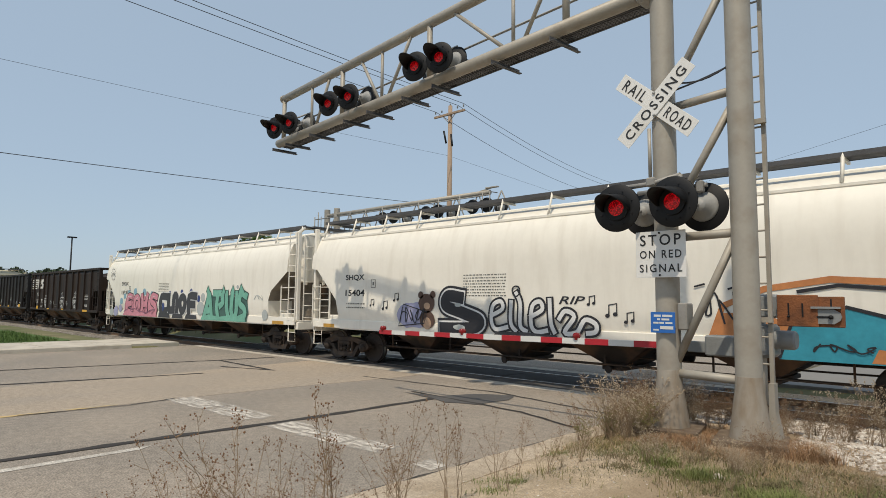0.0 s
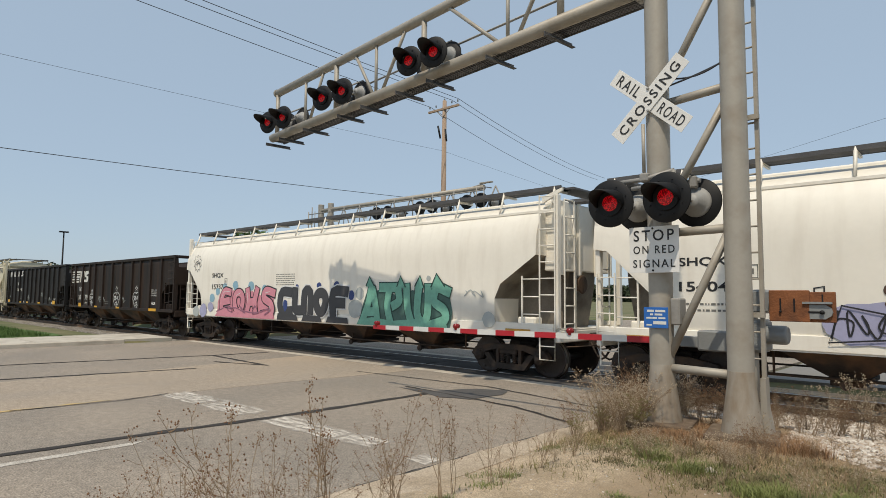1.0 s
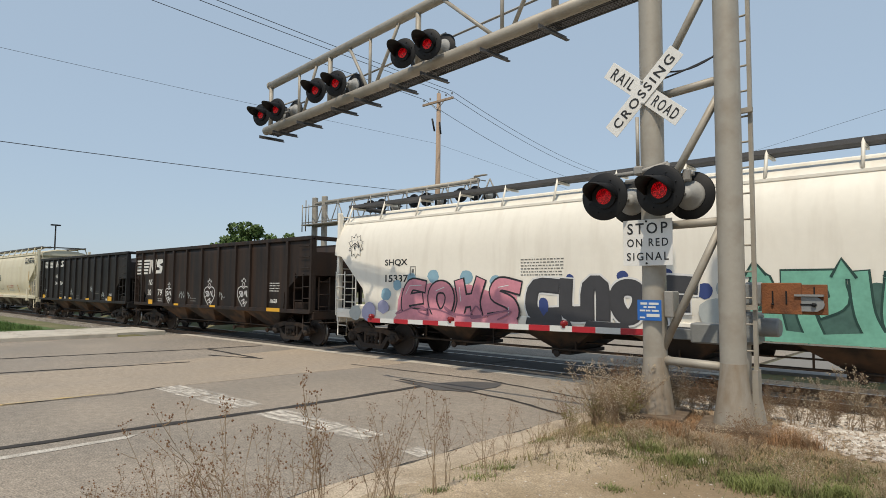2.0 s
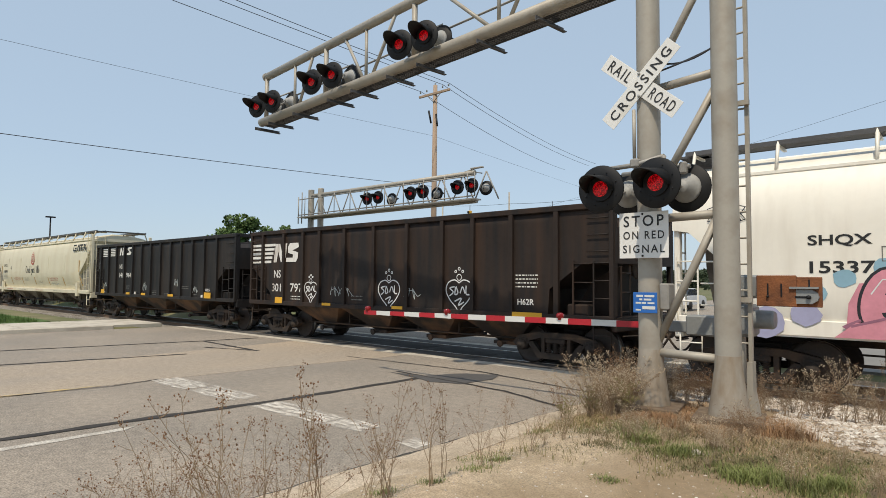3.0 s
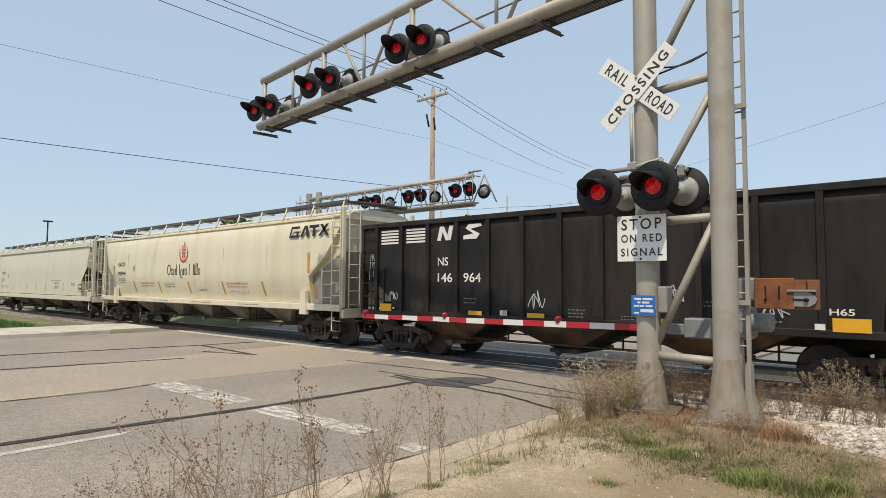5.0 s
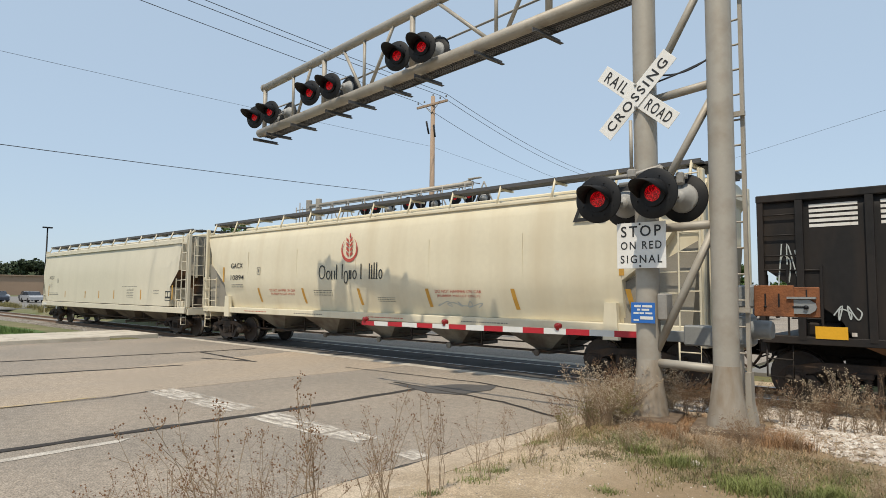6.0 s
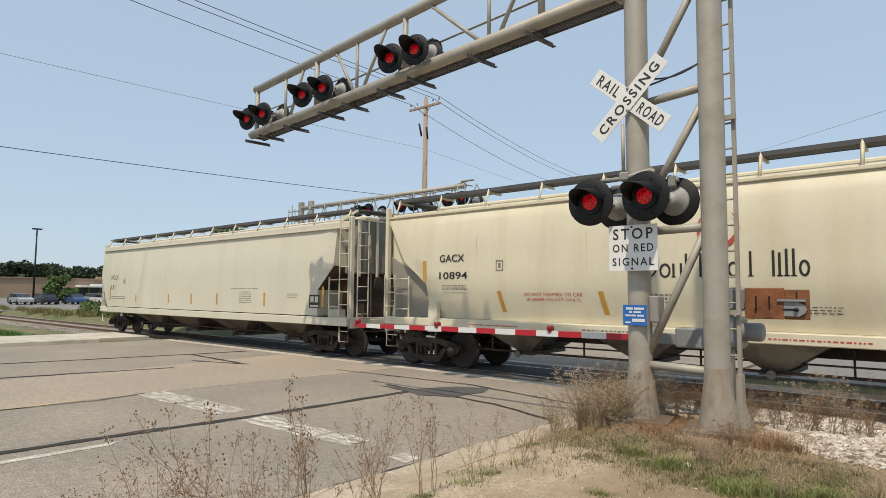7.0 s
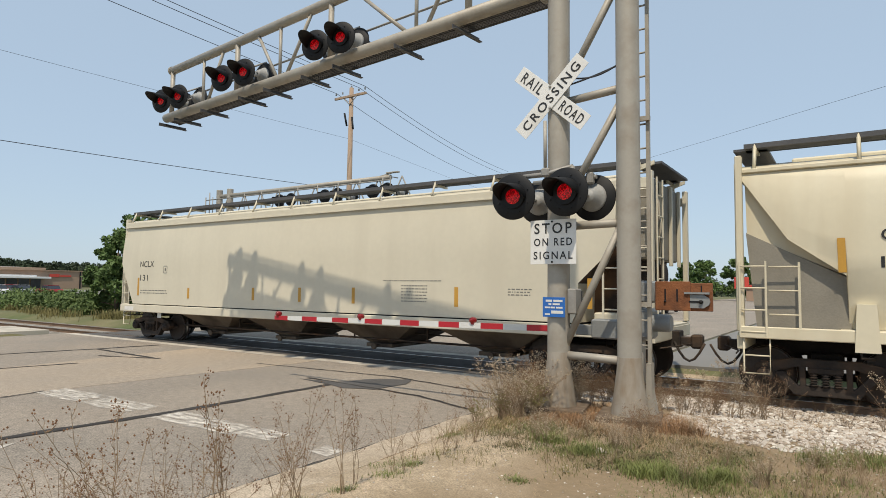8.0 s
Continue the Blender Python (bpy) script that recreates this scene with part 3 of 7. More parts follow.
def bay(x, wide, z0, z1, bottom=0.35, half=1.25):
    """A discharge hopper under the floor."""
    m = Mesh()
    t, b = wide / 2, bottom / 2
    vs = [(x - t, -half, z0), (x + t, -half, z0), (x + t, half, z0), (x - t, half, z0), (x - b, -half * 0.55, z1), (x + b, -half * 0.55, z1), (x + b, half * 0.55, z1), (x - b, half * 0.55, z1)]
    m.add(vs, [(0, 1, 2, 3), (4, 5, 6, 7), (0, 1, 5, 4), (1, 2, 6, 5), (2, 3, 7, 6), (3, 0, 4, 7)])
    m.box((x, 0, z1 - 0.03), (bottom + 0.16, half * 1.3, 0.09), 0.01)
    m.tube([(x, -half * 0.8, z1 - 0.04), (x, half * 0.8, z1 - 0.04)], 0.035, 8)
    m.turned([(0.075, -0.03), (0.085, 0), (0.075, 0.03)], (x, -half * 0.8, z1 - 0.04), "y", 10)
    return m


def ladder(x, y, z0, z1, width, step=0.37, r=0.016, along="x", rail=0.03):
    m = Mesh()
    for s in (0, width):
        p = (x + s, y) if along == "x" else (x, y + s)
        m.box((p[0], p[1], (z0 + z1) / 2), (rail, rail, z1 - z0), 0.004)
    z = z0 + 0.1
    while z < z1:
        q = (x + width, y) if along == "x" else (x, y + width)
        m.tube([(x, y, z), (q[0], q[1], z)], r, 6)
        z += step
    return m


def stirrup(x, y, z0, z1, w):
    return Mesh().tube([(x, y, z1), (x, y, z0), (x + w, y, z0), (x + w, y, z1)], 0.018, 6).tube([(x, y, (z0 + z1) / 2), (x + w, y, (z0 + z1) / 2)], 0.014, 6)


def text_mesh(words, size=1.0, bold=0.0, shear=0.0, spacing=1.0):
    cu = bpy.data.curves.new("text", "FONT")
    cu.body, cu.size, cu.offset, cu.shear, cu.space_character, cu.resolution_u = words, size, bold, shear, spacing, 3
    ob = bpy.data.objects.new("text", cu)
    scene.collection.objects.link(ob)
    bpy.context.view_layer.update()
    me = bpy.data.meshes.new_from_object(ob.evaluated_get(bpy.context.evaluated_depsgraph_get()))
    bpy.data.objects.remove(ob)
    bpy.data.curves.remove(cu)
    me.materials.clear()
    return me


def lettering(words, x0, z0, x1, z1, y, material, parent, bold=0.0, shear=0.0, spacing=1.0, name="lettering", label="", warp=None):
    """Words fitted between x0..x1 and z0..z1 on an upright plane at y, facing the near side."""
    me = text_mesh(words, 1.0, bold, shear, spacing)
    co = np.zeros(len(me.vertices) * 3)
    me.vertices.foreach_get("co", co)
    co = co.reshape(-1, 3)
    lo, hi = co.min(0), co.max(0)
    out = np.zeros_like(co)
    out[:, 0] = x0 + (co[:, 0] - lo[0]) / (hi[0] - lo[0]) * (x1 - x0)
    out[:, 2] = z0 + (co[:, 1] - lo[1]) / (hi[1] - lo[1]) * (z1 - z0)
    out[:, 1] = y
    if warp:
        for i in range(len(out)):
            out[i, 0], out[i, 2] = warp(out[i, 0], out[i, 2])
    me.vertices.foreach_set("co", out.ravel())
    me.materials.append(material)
    me.update()
    return part(name, me, None, parent, label)


def bars(rows, y, material, parent, name="small_lettering", label="", depth=0.003):
    """Plain bars (x0, z0, x1, z1) in place of small print."""
    if name in ("tape", "plate", "stencil") and len(rows) > 1:
        for row in rows:
            last = bars([row], y, material, parent, name, label, depth)
        return last
    m = Mesh()
    for x0, z0, x1, z1 in rows:
        m.box(((x0 + x1) / 2, y, (z0 + z1) / 2), (x1 - x0, depth, z1 - z0))
    return part(name, m, material, parent, label)


def print_block(x0, z0, x1, z1, n, y, material, parent, seed=1):
    rng = random.Random(seed)
    rows = []
    for k in range(n):
        z = z1 - (k + 0.5) * (z1 - z0) / n
        h = (z1 - z0) / n * 0.16
        x = x0
        while x < x1 - 0.02:
            w = rng.uniform(0.02, 0.09)
            rows.append((x, z - h, min(x + w, x1), z + h))
            x += w + 0.03
    return bars(rows, y, material, parent)


def running_boards(car, length, z, y, material_posts, spacing, foot, wide=0.42, ends=True):
    """Grated walks along both sides of the roof on slanted brackets."""
    for s in (-1, 1):
        m = Mesh().box((length / 2, s * y, z), (length - 0.25, wide, 0.045))
        m.box((length / 2, s * (y + wide / 2), z + 0.012), (length - 0.25, 0.03, 0.085)).box((length / 2, s * (y - wide / 2), z + 0.012), (length - 0.25, 0.03, 0.085))
        part("running_board", m, M_WALK, car, "dark grated roof walkway")
    n = int(length / spacing)
    for i in range(n + 1):
        x = 0.3 + (length - 0.6) * i / n
        for s in (-1, 1):
            b = Mesh().tube([(x, s * foot[0], foot[1]), (x, s * (y + wide / 2 - 0.01), z + 0.03)], 0.032, 4)
            b.box((x, s * (y - 0.05), z - 0.05), (0.05, wide + 0.1, 0.05))
            part("bracket", b, material_posts, car)
    if ends:
        for x in (0.2, length - 0.2):
            part("running_board", Mesh().box((x, 0, z), (0.55, 2 * y, 0.045)), M_WALK, car)


def hatch_row(car, length, z, material):
    m = Mesh().box((length / 2, 0, z), (length - 1.6, 0.62, 0.1), 0.03)
    part("hatch", m, material, car, "long roof hatch cover")


def end_details(car, length, body, top, inner, inner_top, platform=1.75):
    """Ladders, end posts, platforms, grab irons and steps at both ends."""
    for end in (0, 1):
        X = (lambda d: d) if end == 0 else (lambda d: length - d)
        for s in (-1, 1):
            part("end_post", Mesh().box((X(0.06), s * 1.47, (1.2 + top) / 2), (0.11, 0.14, top - 1.2), 0.015), body, car)
        part("platform", Mesh().box((X(platform / 2), 0, 1.14), (platform, 2.9, 0.07)).box((X(0.06), 0, 1.02), (0.14, 3.0, 0.26), 0.02).box((X(0.95), -1.25, 1.3), (0.5, 0.3, 0.26), 0.03), body, car)
        part("ladder", ladder(min(X(0.06), X(0.46)), -1.58, 1.1, top if end else 2.4, 0.4), body, car, "side ladder")
        part("grab_iron", Mesh().box((X(0.95), -1.56, 1.75), (0.035, 0.03, 1.25)).tube([(X(0.5), -1.56, 2.3), (X(0.95), -1.56, 2.3)], 0.016, 6).tube([(X(0.5), -1.56, 1.9), (X(0.95), -1.56, 1.9)], 0.016, 6).tube([(X(0.5), -1.56, 1.5), (X(0.95), -1.56, 1.5)], 0.016, 6), body, car)
        part("end_ladder", ladder(X(-0.02), -1.3, 1.2, top - 0.1, 0.42, 0.4, along="y"), body, car)
        part("step", stirrup(min(X(0.1), X(0.5)), -1.52, 0.5, 1.1, 0.4), body, car, "step iron")
    part("brake_wheel", Mesh().turned([(0.2, 0), (0.225, 0.02), (0.2, 0.04)], (length - 0.1, -0.35, 2.2), "x", 14).box((length - 0.15, -0.35, 2.2), (0.12, 0.25, 0.3), 0.02).tube([(length - 0.07, -0.35, 2.0), (length - 0.07, -0.35, 2.4)], 0.015, 5), M_TRUCK, car)
    for end in (0, 1):
        X = (lambda d: d) if end == 0 else (lambda d: length - d)
        # on pale cars the inner colour is darkened for recess shade as well as dirt
        part("end_frame", Mesh().prism([(X(0.5), 1.1), (X(0.3), 2.2), (X(0.25), inner_top), (X(1.0), inner_top - 0.35), (X(platform), inner_top - 1.0), (X(platform), 1.1)], -0.62, 0.62), inner, car, "dark inner end structure")
    part("centre_sill", Mesh().box((length / 2, 0, 0.95), (length, 0.35, 0.32)), M_TRUCK, car)
    m = Mesh().tube([(2.6, -0.9, 0.55), (length - 2.6, -0.9, 0.55)], 0.03, 6).tube([(2.8, -0.55, 0.7), (length - 2.8, -0.55, 0.7)], 0.02, 6)
    for k in range(6):
        x = 3.2 + (length - 6.4) * k / 5
        m.box((x, -0.9, 0.78), (0.035, 0.03, 0.45))
    m.turned([(0.02, -0.35), (0.16, -0.3), (0.16, 0.3), (0.02, 0.35)], (length * 0.62, 0.7, 0.75), "x", 12)
    part("brake_rigging", m, M_TRUCK, car)


def recessed_end(car, length, deep, top, body, inner):
    """The narrower upright bulkhead behind the end posts, with its stiffeners and brackets under the roof walk."""
    part("end_bulkhead", Mesh().box((length - deep / 2 - 0.12, 0, (2.5 + top) / 2), (deep - 0.1, 2.3, top - 2.5), 0.03), inner, car, "set-back end bulkhead")
    for y in (-1.12, -0.4, 0.4, 1.12):
        part("stiffener", Mesh().box((length - 0.13, y, (2.4 + top) / 2), (0.07, 0.09, top - 2.4), 0.01), body, car)
    for s in (-1, 1):
        part("roof_bracket", Mesh().prism([(length - deep, top - 0.05), (length - 0.02, top + 0.2), (length - 0.02, top + 0.27), (length - deep, top + 0.1)], s * 1.3 - 0.03, s * 1.3 + 0.03), body, car)
    part("air_pipe", Mesh().tube([(length - 0.05, -0.7, 1.2), (length - 0.04, -0.72, 2.6), (length - 0.1, -0.75, 3.8)], 0.022, 6), inner, car)


def start_car(name, label, u, length):
    return thing(name, label, "railway car", pose(u, TRACK_Y, 0), "cars of the freight train")


M_BROWNBAY = mat("dusty_brown_hopper_steel", (0.13, 0.1, 0.07), 0.75, var=0.25, stain=(0.05, 0.035, 0.025), amount=0.5)
ROUND = [(1.2, 1.52), (1.35, 1.58), (1.5, 1.6), (3.0, 1.6), (3.3, 1.57), (3.6, 1.48), (3.85, 1.35)]
ROUND_ROOF = [(1.1, 4.05), (0.7, 4.17), (0.3, 4.2), (0.0, 4.2)]


def white_hopper(name, label, u, length):
    car = start_car(name, label, u, length)
    cut_f = [(0.0, 2.85), (1.0, 2.2), (1.17, 1.85), (1.19, 1.22)]
    cut_r = [(0.0, 2.9), (0.3, 2.85), (1.3, 1.9), (1.42, 1.22)]
    body = part("body", shell(length - 0.55, ROUND, ROUND_ROOF, cut_r, cut_f), M_WHITE, car, "smooth white rounded body")
    dark_underside(body, M_GRIME_SHADE)
    part("eave", Mesh().box((length / 2, -1.345, 3.87), (length - 0.3, 0.06, 0.07), 0.01).box((length / 2, 1.345, 3.87), (length - 0.3, 0.06, 0.07), 0.01), M_WHITE, car)
    for s in (-1, 1):
        part("side_sill", Mesh().box((length / 2, s * 1.56, 1.17), (length - 0.2, 0.06, 0.26), 0.01).box((length / 2, s * 1.5, 1.03), (length - 3.0, 0.14, 0.03)), M_WHITE, car)
    running_boards(car, length, 4.40, 0.98, M_WHITE, 1.4, (1.36, 3.9))
    hatch_row(car, length, 4.27, M_WHITE)
    for x in (4.3, 7.4, 10.2, 13.2):
        part("hopper_bay", bay(x, 2.3, 1.12, 0.5), M_RUST_SHADE, car, "dark rusty discharge hopper")
    recessed_end(car, length, 0.55, 4.1, M_WHITE, M_WHITE)
    end_details(car, length, M_WHITE, 4.2, M_GRIME_SHADE, 3.0)
    add_trucks(car, length, 1.6)
    add_couplers(car, length)
    return car


def cream_hopper(name, label, u, length):
    car = start_car(name, label, u, length)
    prof = [(1.25, 1.36), (1.45, 1.42), (1.75, 1.52), (2.05, 1.59), (2.2, 1.6), (3.2, 1.58), (3.6, 1.52), (3.95, 1.42)]
    cut = [(0.0, 3.9), (0.12, 3.8), (0.8, 2.75), (1.6, 2.15), (1.62, 1.3)]
    part("body", shell(length, prof, [(1.15, 4.1), (0.7, 4.2), (0.3, 4.23), (0.0, 4.23)], cut, cut), M_CREAM, car, "cream rounded body with rust streaks")
    # slope sheets: the overhang's shade is painted in as grey
    part("slope_sheet", Mesh().add([(0.15, -1.4, 2.9), (1.65, -1.42, 2.1), (1.65, 1.42, 2.1), (0.15, 1.4, 2.9), (0.3, -1.4, 1.2), (1.65, -1.4, 1.2), (1.65, 1.4, 1.2), (0.3, 1.4, 1.2)], [(0, 1, 2, 3), (1, 5, 6, 2), (4, 5, 1, 0), (7, 6, 2, 3), (0, 3, 7, 4)]), M_ENDSHADE, car)
    part("slope_sheet", Mesh().add([(length - x, y, z) for x, y, z in [(0.15, -1.4, 2.9), (1.65, -1.42, 2.1), (1.65, 1.42, 2.1), (0.15, 1.4, 2.9), (0.3, -1.4, 1.2), (1.65, -1.4, 1.2), (1.65, 1.4, 1.2), (0.3, 1.4, 1.2)]], [(0, 1, 2, 3), (1, 5, 6, 2), (4, 5, 1, 0), (7, 6, 2, 3), (0, 3, 7, 4)]), M_ENDSHADE, car)
    for s in (-1, 1):
        part("eave", Mesh().box((length / 2, s * 1.43, 3.98), (length - 0.1, 0.08, 0.07), 0.01), M_CREAM, car)
        part("side_sill", Mesh().box((length / 2, s * 1.53, 1.19), (length - 0.1, 0.1, 0.2), 0.015).box((length / 2, s * 1.45, 1.28), (length - 3.0, 0.22, 0.03)), M_CREAM, car)
    running_boards(car, length, 4.44, 1.05, M_CREAM, 1.5, (1.42, 4.0))
    hatch_row(car, length, 4.3, M_CREAM)
    for x in (4.0, 6.9, 9.4, 12.1, 14.8):
        part("hopper_bay", bay(x, 2.1, 1.15, 0.55), M_GREYBAY, car, "grey brown discharge hopper")
    for x in (1.85, length - 1.85):
        part("jack_post", Mesh().prism([(x - 0.17, 0.95), (x + 0.17, 0.95), (x + 0.13, 1.7), (x - 0.13, 1.7)], -1.62, -1.5), M_CREAM, car)
        part("jack_ring", Mesh().tube([(x - 0.09, -1.56, 0.95), (x - 0.08, -1.56, 0.86), (x + 0.08, -1.56, 0.86), (x + 0.09, -1.56, 0.95)], 0.025, 6), M_TRUCK, car)
    for x in (3.2, 6.1, 9.0, 11.9, 14.8):
        part("weld_seam", Mesh().box((x, -1.594, 2.7), (0.02, 0.012, 1.1)), M_CREAM, car)
    end_details(car, length, M_CREAM, 4.25, M_ENDSHADE, 3.1)
    for d in (0, 1):
        X = (lambda q: q) if d == 0 else (lambda q: length - q)
        part("end_wall", Mesh().prism([(X(0.14), 3.9), (X(0.82), 2.75), (X(1.6), 2.15), (X(0.16), 2.88)], -1.36, 1.36), M_CREAM, car)
    add_trucks(car, length, 1.55)
    add_couplers(car, length)
    return car


def ivory_hopper(name, label, u, length):
    car = start_car(name, label, u, length)
    prof = [(1.2, 1.6), (2.9, 1.6), (3.8, 1.5), (3.82, 1.54), (3.9, 1.53), (4.02, 1.46)]
    body = part("body", shell(length - 0.7, prof, [(1.15, 4.14), (0.7, 4.2), (0.3, 4.22), (0.0, 4.22)], [(0.0, 2.55), (0.75, 1.24), (0.77, 1.22)], [(0.0, 2.72), (0.75, 2.0), (0.77, 1.22)]), M_IVORY, car, "ivory body with flat sides and an eave band")
    dark_underside(body, M_RUST_SHADE)
    for s in (-1, 1):
        part("eave_band", Mesh().box((length / 2, s * 1.535, 3.93), (length - 0.1, 0.05, 0.17), 0.012).box((length / 2, s * 1.56, 3.84), (length - 0.1, 0.03, 0.03)), M_IVORY, car)
        part("side_sill", Mesh().box((length / 2, s * 1.585, 1.07), (length - 0.1, 0.11, 0.24), 0.015), M_IVORY, car)
    running_boards(car, length, 4.36, 1.12, M_IVORY, 1.55, (1.46, 4.04), 0.4)
    hatch_row(car, length, 4.3, M_IVORY)
    for x in (4.4, 7.6, 11.1, 14.5):
        part("hopper_bay", bay(x, 2.9, 1.0, 0.42, 0.7, 1.35), M_BROWNBAY, car, "brown discharge hopper")
    # bulkhead grey stands in for shade behind the end posts
    recessed_end(car, length, 0.7, 4.1, M_IVORY, M_ENDSHADE)
    end_details(car, length, M_IVORY, 4.15, M_RUST_SHADE, 2.75)
    add_trucks(car, length, 1.55)
    add_couplers(car, length)
    return car


def black_hopper(name, label, u, length, material, ribs, top, bays):
    car = start_car(name, label, u, length)
    prof = [(1.08, 1.54), (top, 1.54)]
    cut = [(0.0, 2.3), (0.75, 2.3), (1.55, 1.75), (1.6, 1.12)]
    cut_r = [(0.0, 2.35), (0.15, 2.3), (1.2, 1.5), (1.4, 1.12)]
    part("body", shell(length, prof, [(1.44, top), (1.4, top - 0.45), (0.0, top - 0.4)], cut_r, cut), material, car, "black steel hopper body")
    for s in (-1, 1):
        part("top_chord", Mesh().box((length / 2, s * 1.53, top + 0.01), (length, 0.16, 0.13), 0.015), material, car)
        part("side_sill", Mesh().box((length / 2, s * 1.56, 1.14), (length - 0.1, 0.1, 0.13), 0.01), material, car)
    for x in (0.06, length - 0.06):
        part("top_chord", Mesh().box((x, 0, top + 0.01), (0.14, 2.9, 0.13), 0.015), material, car)
        for s in (-1, 1):
            part("corner_post", Mesh().box((x, s * 1.54, (1.1 + top) / 2), (0.1, 0.12, top - 1.1), 0.01), material, car)
    rib = Mesh().prism([(-0.055, 1.15), (0.055, 1.15), (0.055, top - 0.05), (-0.055, top - 0.05)], -0.045, 0.045).data("rib", material)
    for x in ribs:
        for s in (-1, 1):
            part("rib", rib, None, car, at=pose(x, s * 1.575, 0))
    part("load", Mesh().box((length / 2, 0, top - 0.5), (length - 0.3, 2.7, 0.1)), M_RUST_SHADE, car)
    for x in bays:
        part("hopper_bay", bay(x, bays[1] - bays[0] - 0.1, 1.08, 0.45, 0.55, 1.4), M_RUST_SHADE, car, "rust-streaked discharge hopper")
    end_details(car, length, material, 2.35, material, 2.3, platform=1.4)
    for end in (0, 1):
        x = length if end else 0
        d = -1 if end else 1
        for z in (2.55, 2.9, 3.25):
            part("grab_iron", Mesh().tube([(x + d * 0.12, -1.6, z), (x + d * 0.6, -1.6, z)], 0.015, 6), material, car)
    add_trucks(car, length, 1.6)
    add_couplers(car, length)
    return car


CAR_A = white_hopper("covered_hopper", "white covered hopper railway car with a bear and script graffiti", -16.85, 17.85)
CAR_B = white_hopper("covered_hopper", "white covered hopper railway car with pink, black and green graffiti", -35.75, 18.0)
CAR_C = black_hopper("open_hopper", "rust-streaked black open hopper car with striped white logo", -50.75, 13.8, M_BLACK2, (0.8, 2.05, 3.12, 3.98, 5.2, 6.5, 7.83, 9.1, 10.1, 11.25, 12.45), 3.5, (3.6, 6.0, 8.3, 10.6))
CAR_D = black_hopper("open_hopper", "black open hopper car with small white graffiti", -65.55, 13.8, M_BLACK, [0.66 + 0.978 * k for k in range(13)], 3.53, (3.0, 6.2, 9.4))
CAR_E = cream_hopper("covered_hopper", "cream covered hopper railway car with a red wheat-ear logo", -85.25, 18.8)
CAR_F = ivory_hopper("covered_hopper", "plain ivory covered hopper railway car at the train's end", -104.85, 18.2)
TRAIN = [(CAR_A, -16.85), (CAR_B, -35.75), (CAR_C, -50.75), (CAR_D, -65.55), (CAR_E, -85.25), (CAR_F, -104.85)]


# ---- crossing signals ----
def owned(name, m, material, owner, label="", fix=True):
    """A part whose mesh is given in world places."""
    return part(name, m, material, owner, label, Matrix.Translation(-owner.matrix_basis.translation), fix)


def lamp_meshes(r):
    disc = Mesh().turned([(0.0, 0.0), (r * 0.5, 0.0), (r * 0.97, -0.012), (r, 0.0), (r * 0.97, 0.012), (0.0, 0.02)], (0, 0, 0), "y", 36)
    for k in range(8):
        a = math.pi * (k + 0.5) / 4
        disc.turned([(0.0, -0.022), (0.008, -0.02), (0.008, 0.0)], (r * 0.72 * math.cos(a), 0, r * 0.72 * math.sin(a)), "y", 6)
    ri = r * 0.5
    hood = Mesh()
    n = 18
    out, inn = [], []
    for k in range(n + 1):
        a = math.radians(-12 + 204 * k / n)
        reach = 0.06 + 0.4 * max(0.0, 0.1 + 0.9 * math.sin(a)) ** 0.75
        for lst, q in ((out, ri + 0.03), (inn, ri + 0.018)):
            lst.append([(q * math.cos(a), 0.0, q * math.sin(a)), (q * 1.04 * math.cos(a), -reach, q * 1.0 * math.sin(a) - 0.1 * reach)])
    vs = [p for row in out for p in row] + [p for row in inn for p in row]
    o = 2 * (n + 1)
    fs = []
    for k in range(n):
        a, b = 2 * k, 2 * k + 2
        fs += [(a, a + 1, b + 1, b), (o + a, o + b, o + b + 1, o + a + 1), (a + 1, o + a + 1, o + b + 1, b + 1)]
    hood.add(vs, fs, True)
    lens = Mesh().turned([(0.0, -0.045), (ri * 0.5, -0.038), (ri * 0.85, -0.02), (ri, -0.006)], (0, 0, 0), "y", 28)
    ring = Mesh().turned([(ri, -0.03), (ri * 1.03, -0.034), (ri * 1.06, -0.01), (ri, -0.005)], (0, 0, 0), "y", 28)
    back = Mesh().turned([(ri * 1.2, 0.0), (ri * 1.22, 0.03), (ri * 1.08, 0.045), (ri * 0.98, 0.06), (ri * 0.55, 0.16), (ri * 0.5, 0.18), (0.0, 0.185)], (0, 0, 0), "y", 24).tube([(0, 0.17, 0), (0, 0.24, 0)], 0.02, 8)
    return disc.data("background_disc", M_HOOD), hood.data("hood", M_HOOD), lens.data("lens", M_LENS), ring.data("ring", M_HOOD), back.data("housing", M_SILVER)


NEAR_LAMP, ARM_LAMP = lamp_meshes(0.32), lamp_meshes(0.29)


def flasher(owner, x, y, z, meshes, turn=0.0, tilt=0.0):
    """A round red flasher facing the near traffic (turn 0) or the far traffic (180)."""
    o = owner.matrix_basis.translation
    d = part("flasher", meshes[0], None, owner, "black round flasher with hood and red lens", pose(x - o.x, y - o.y, z - o.z, tilt, 0, turn))
    for name, me in zip(("hood", "lens", "ring", "housing"), meshes[1:]):
        part(name, me, None, d)


def mast(x, y, z0, z1, r, foot):
    return Mesh().turned([(r, z0 + 0.5), (r, z0 + 0.53), (r, (z0 + z1) / 2), (r, z1 - 0.03), (r, z1)], (x, y, 0), "z", 32)


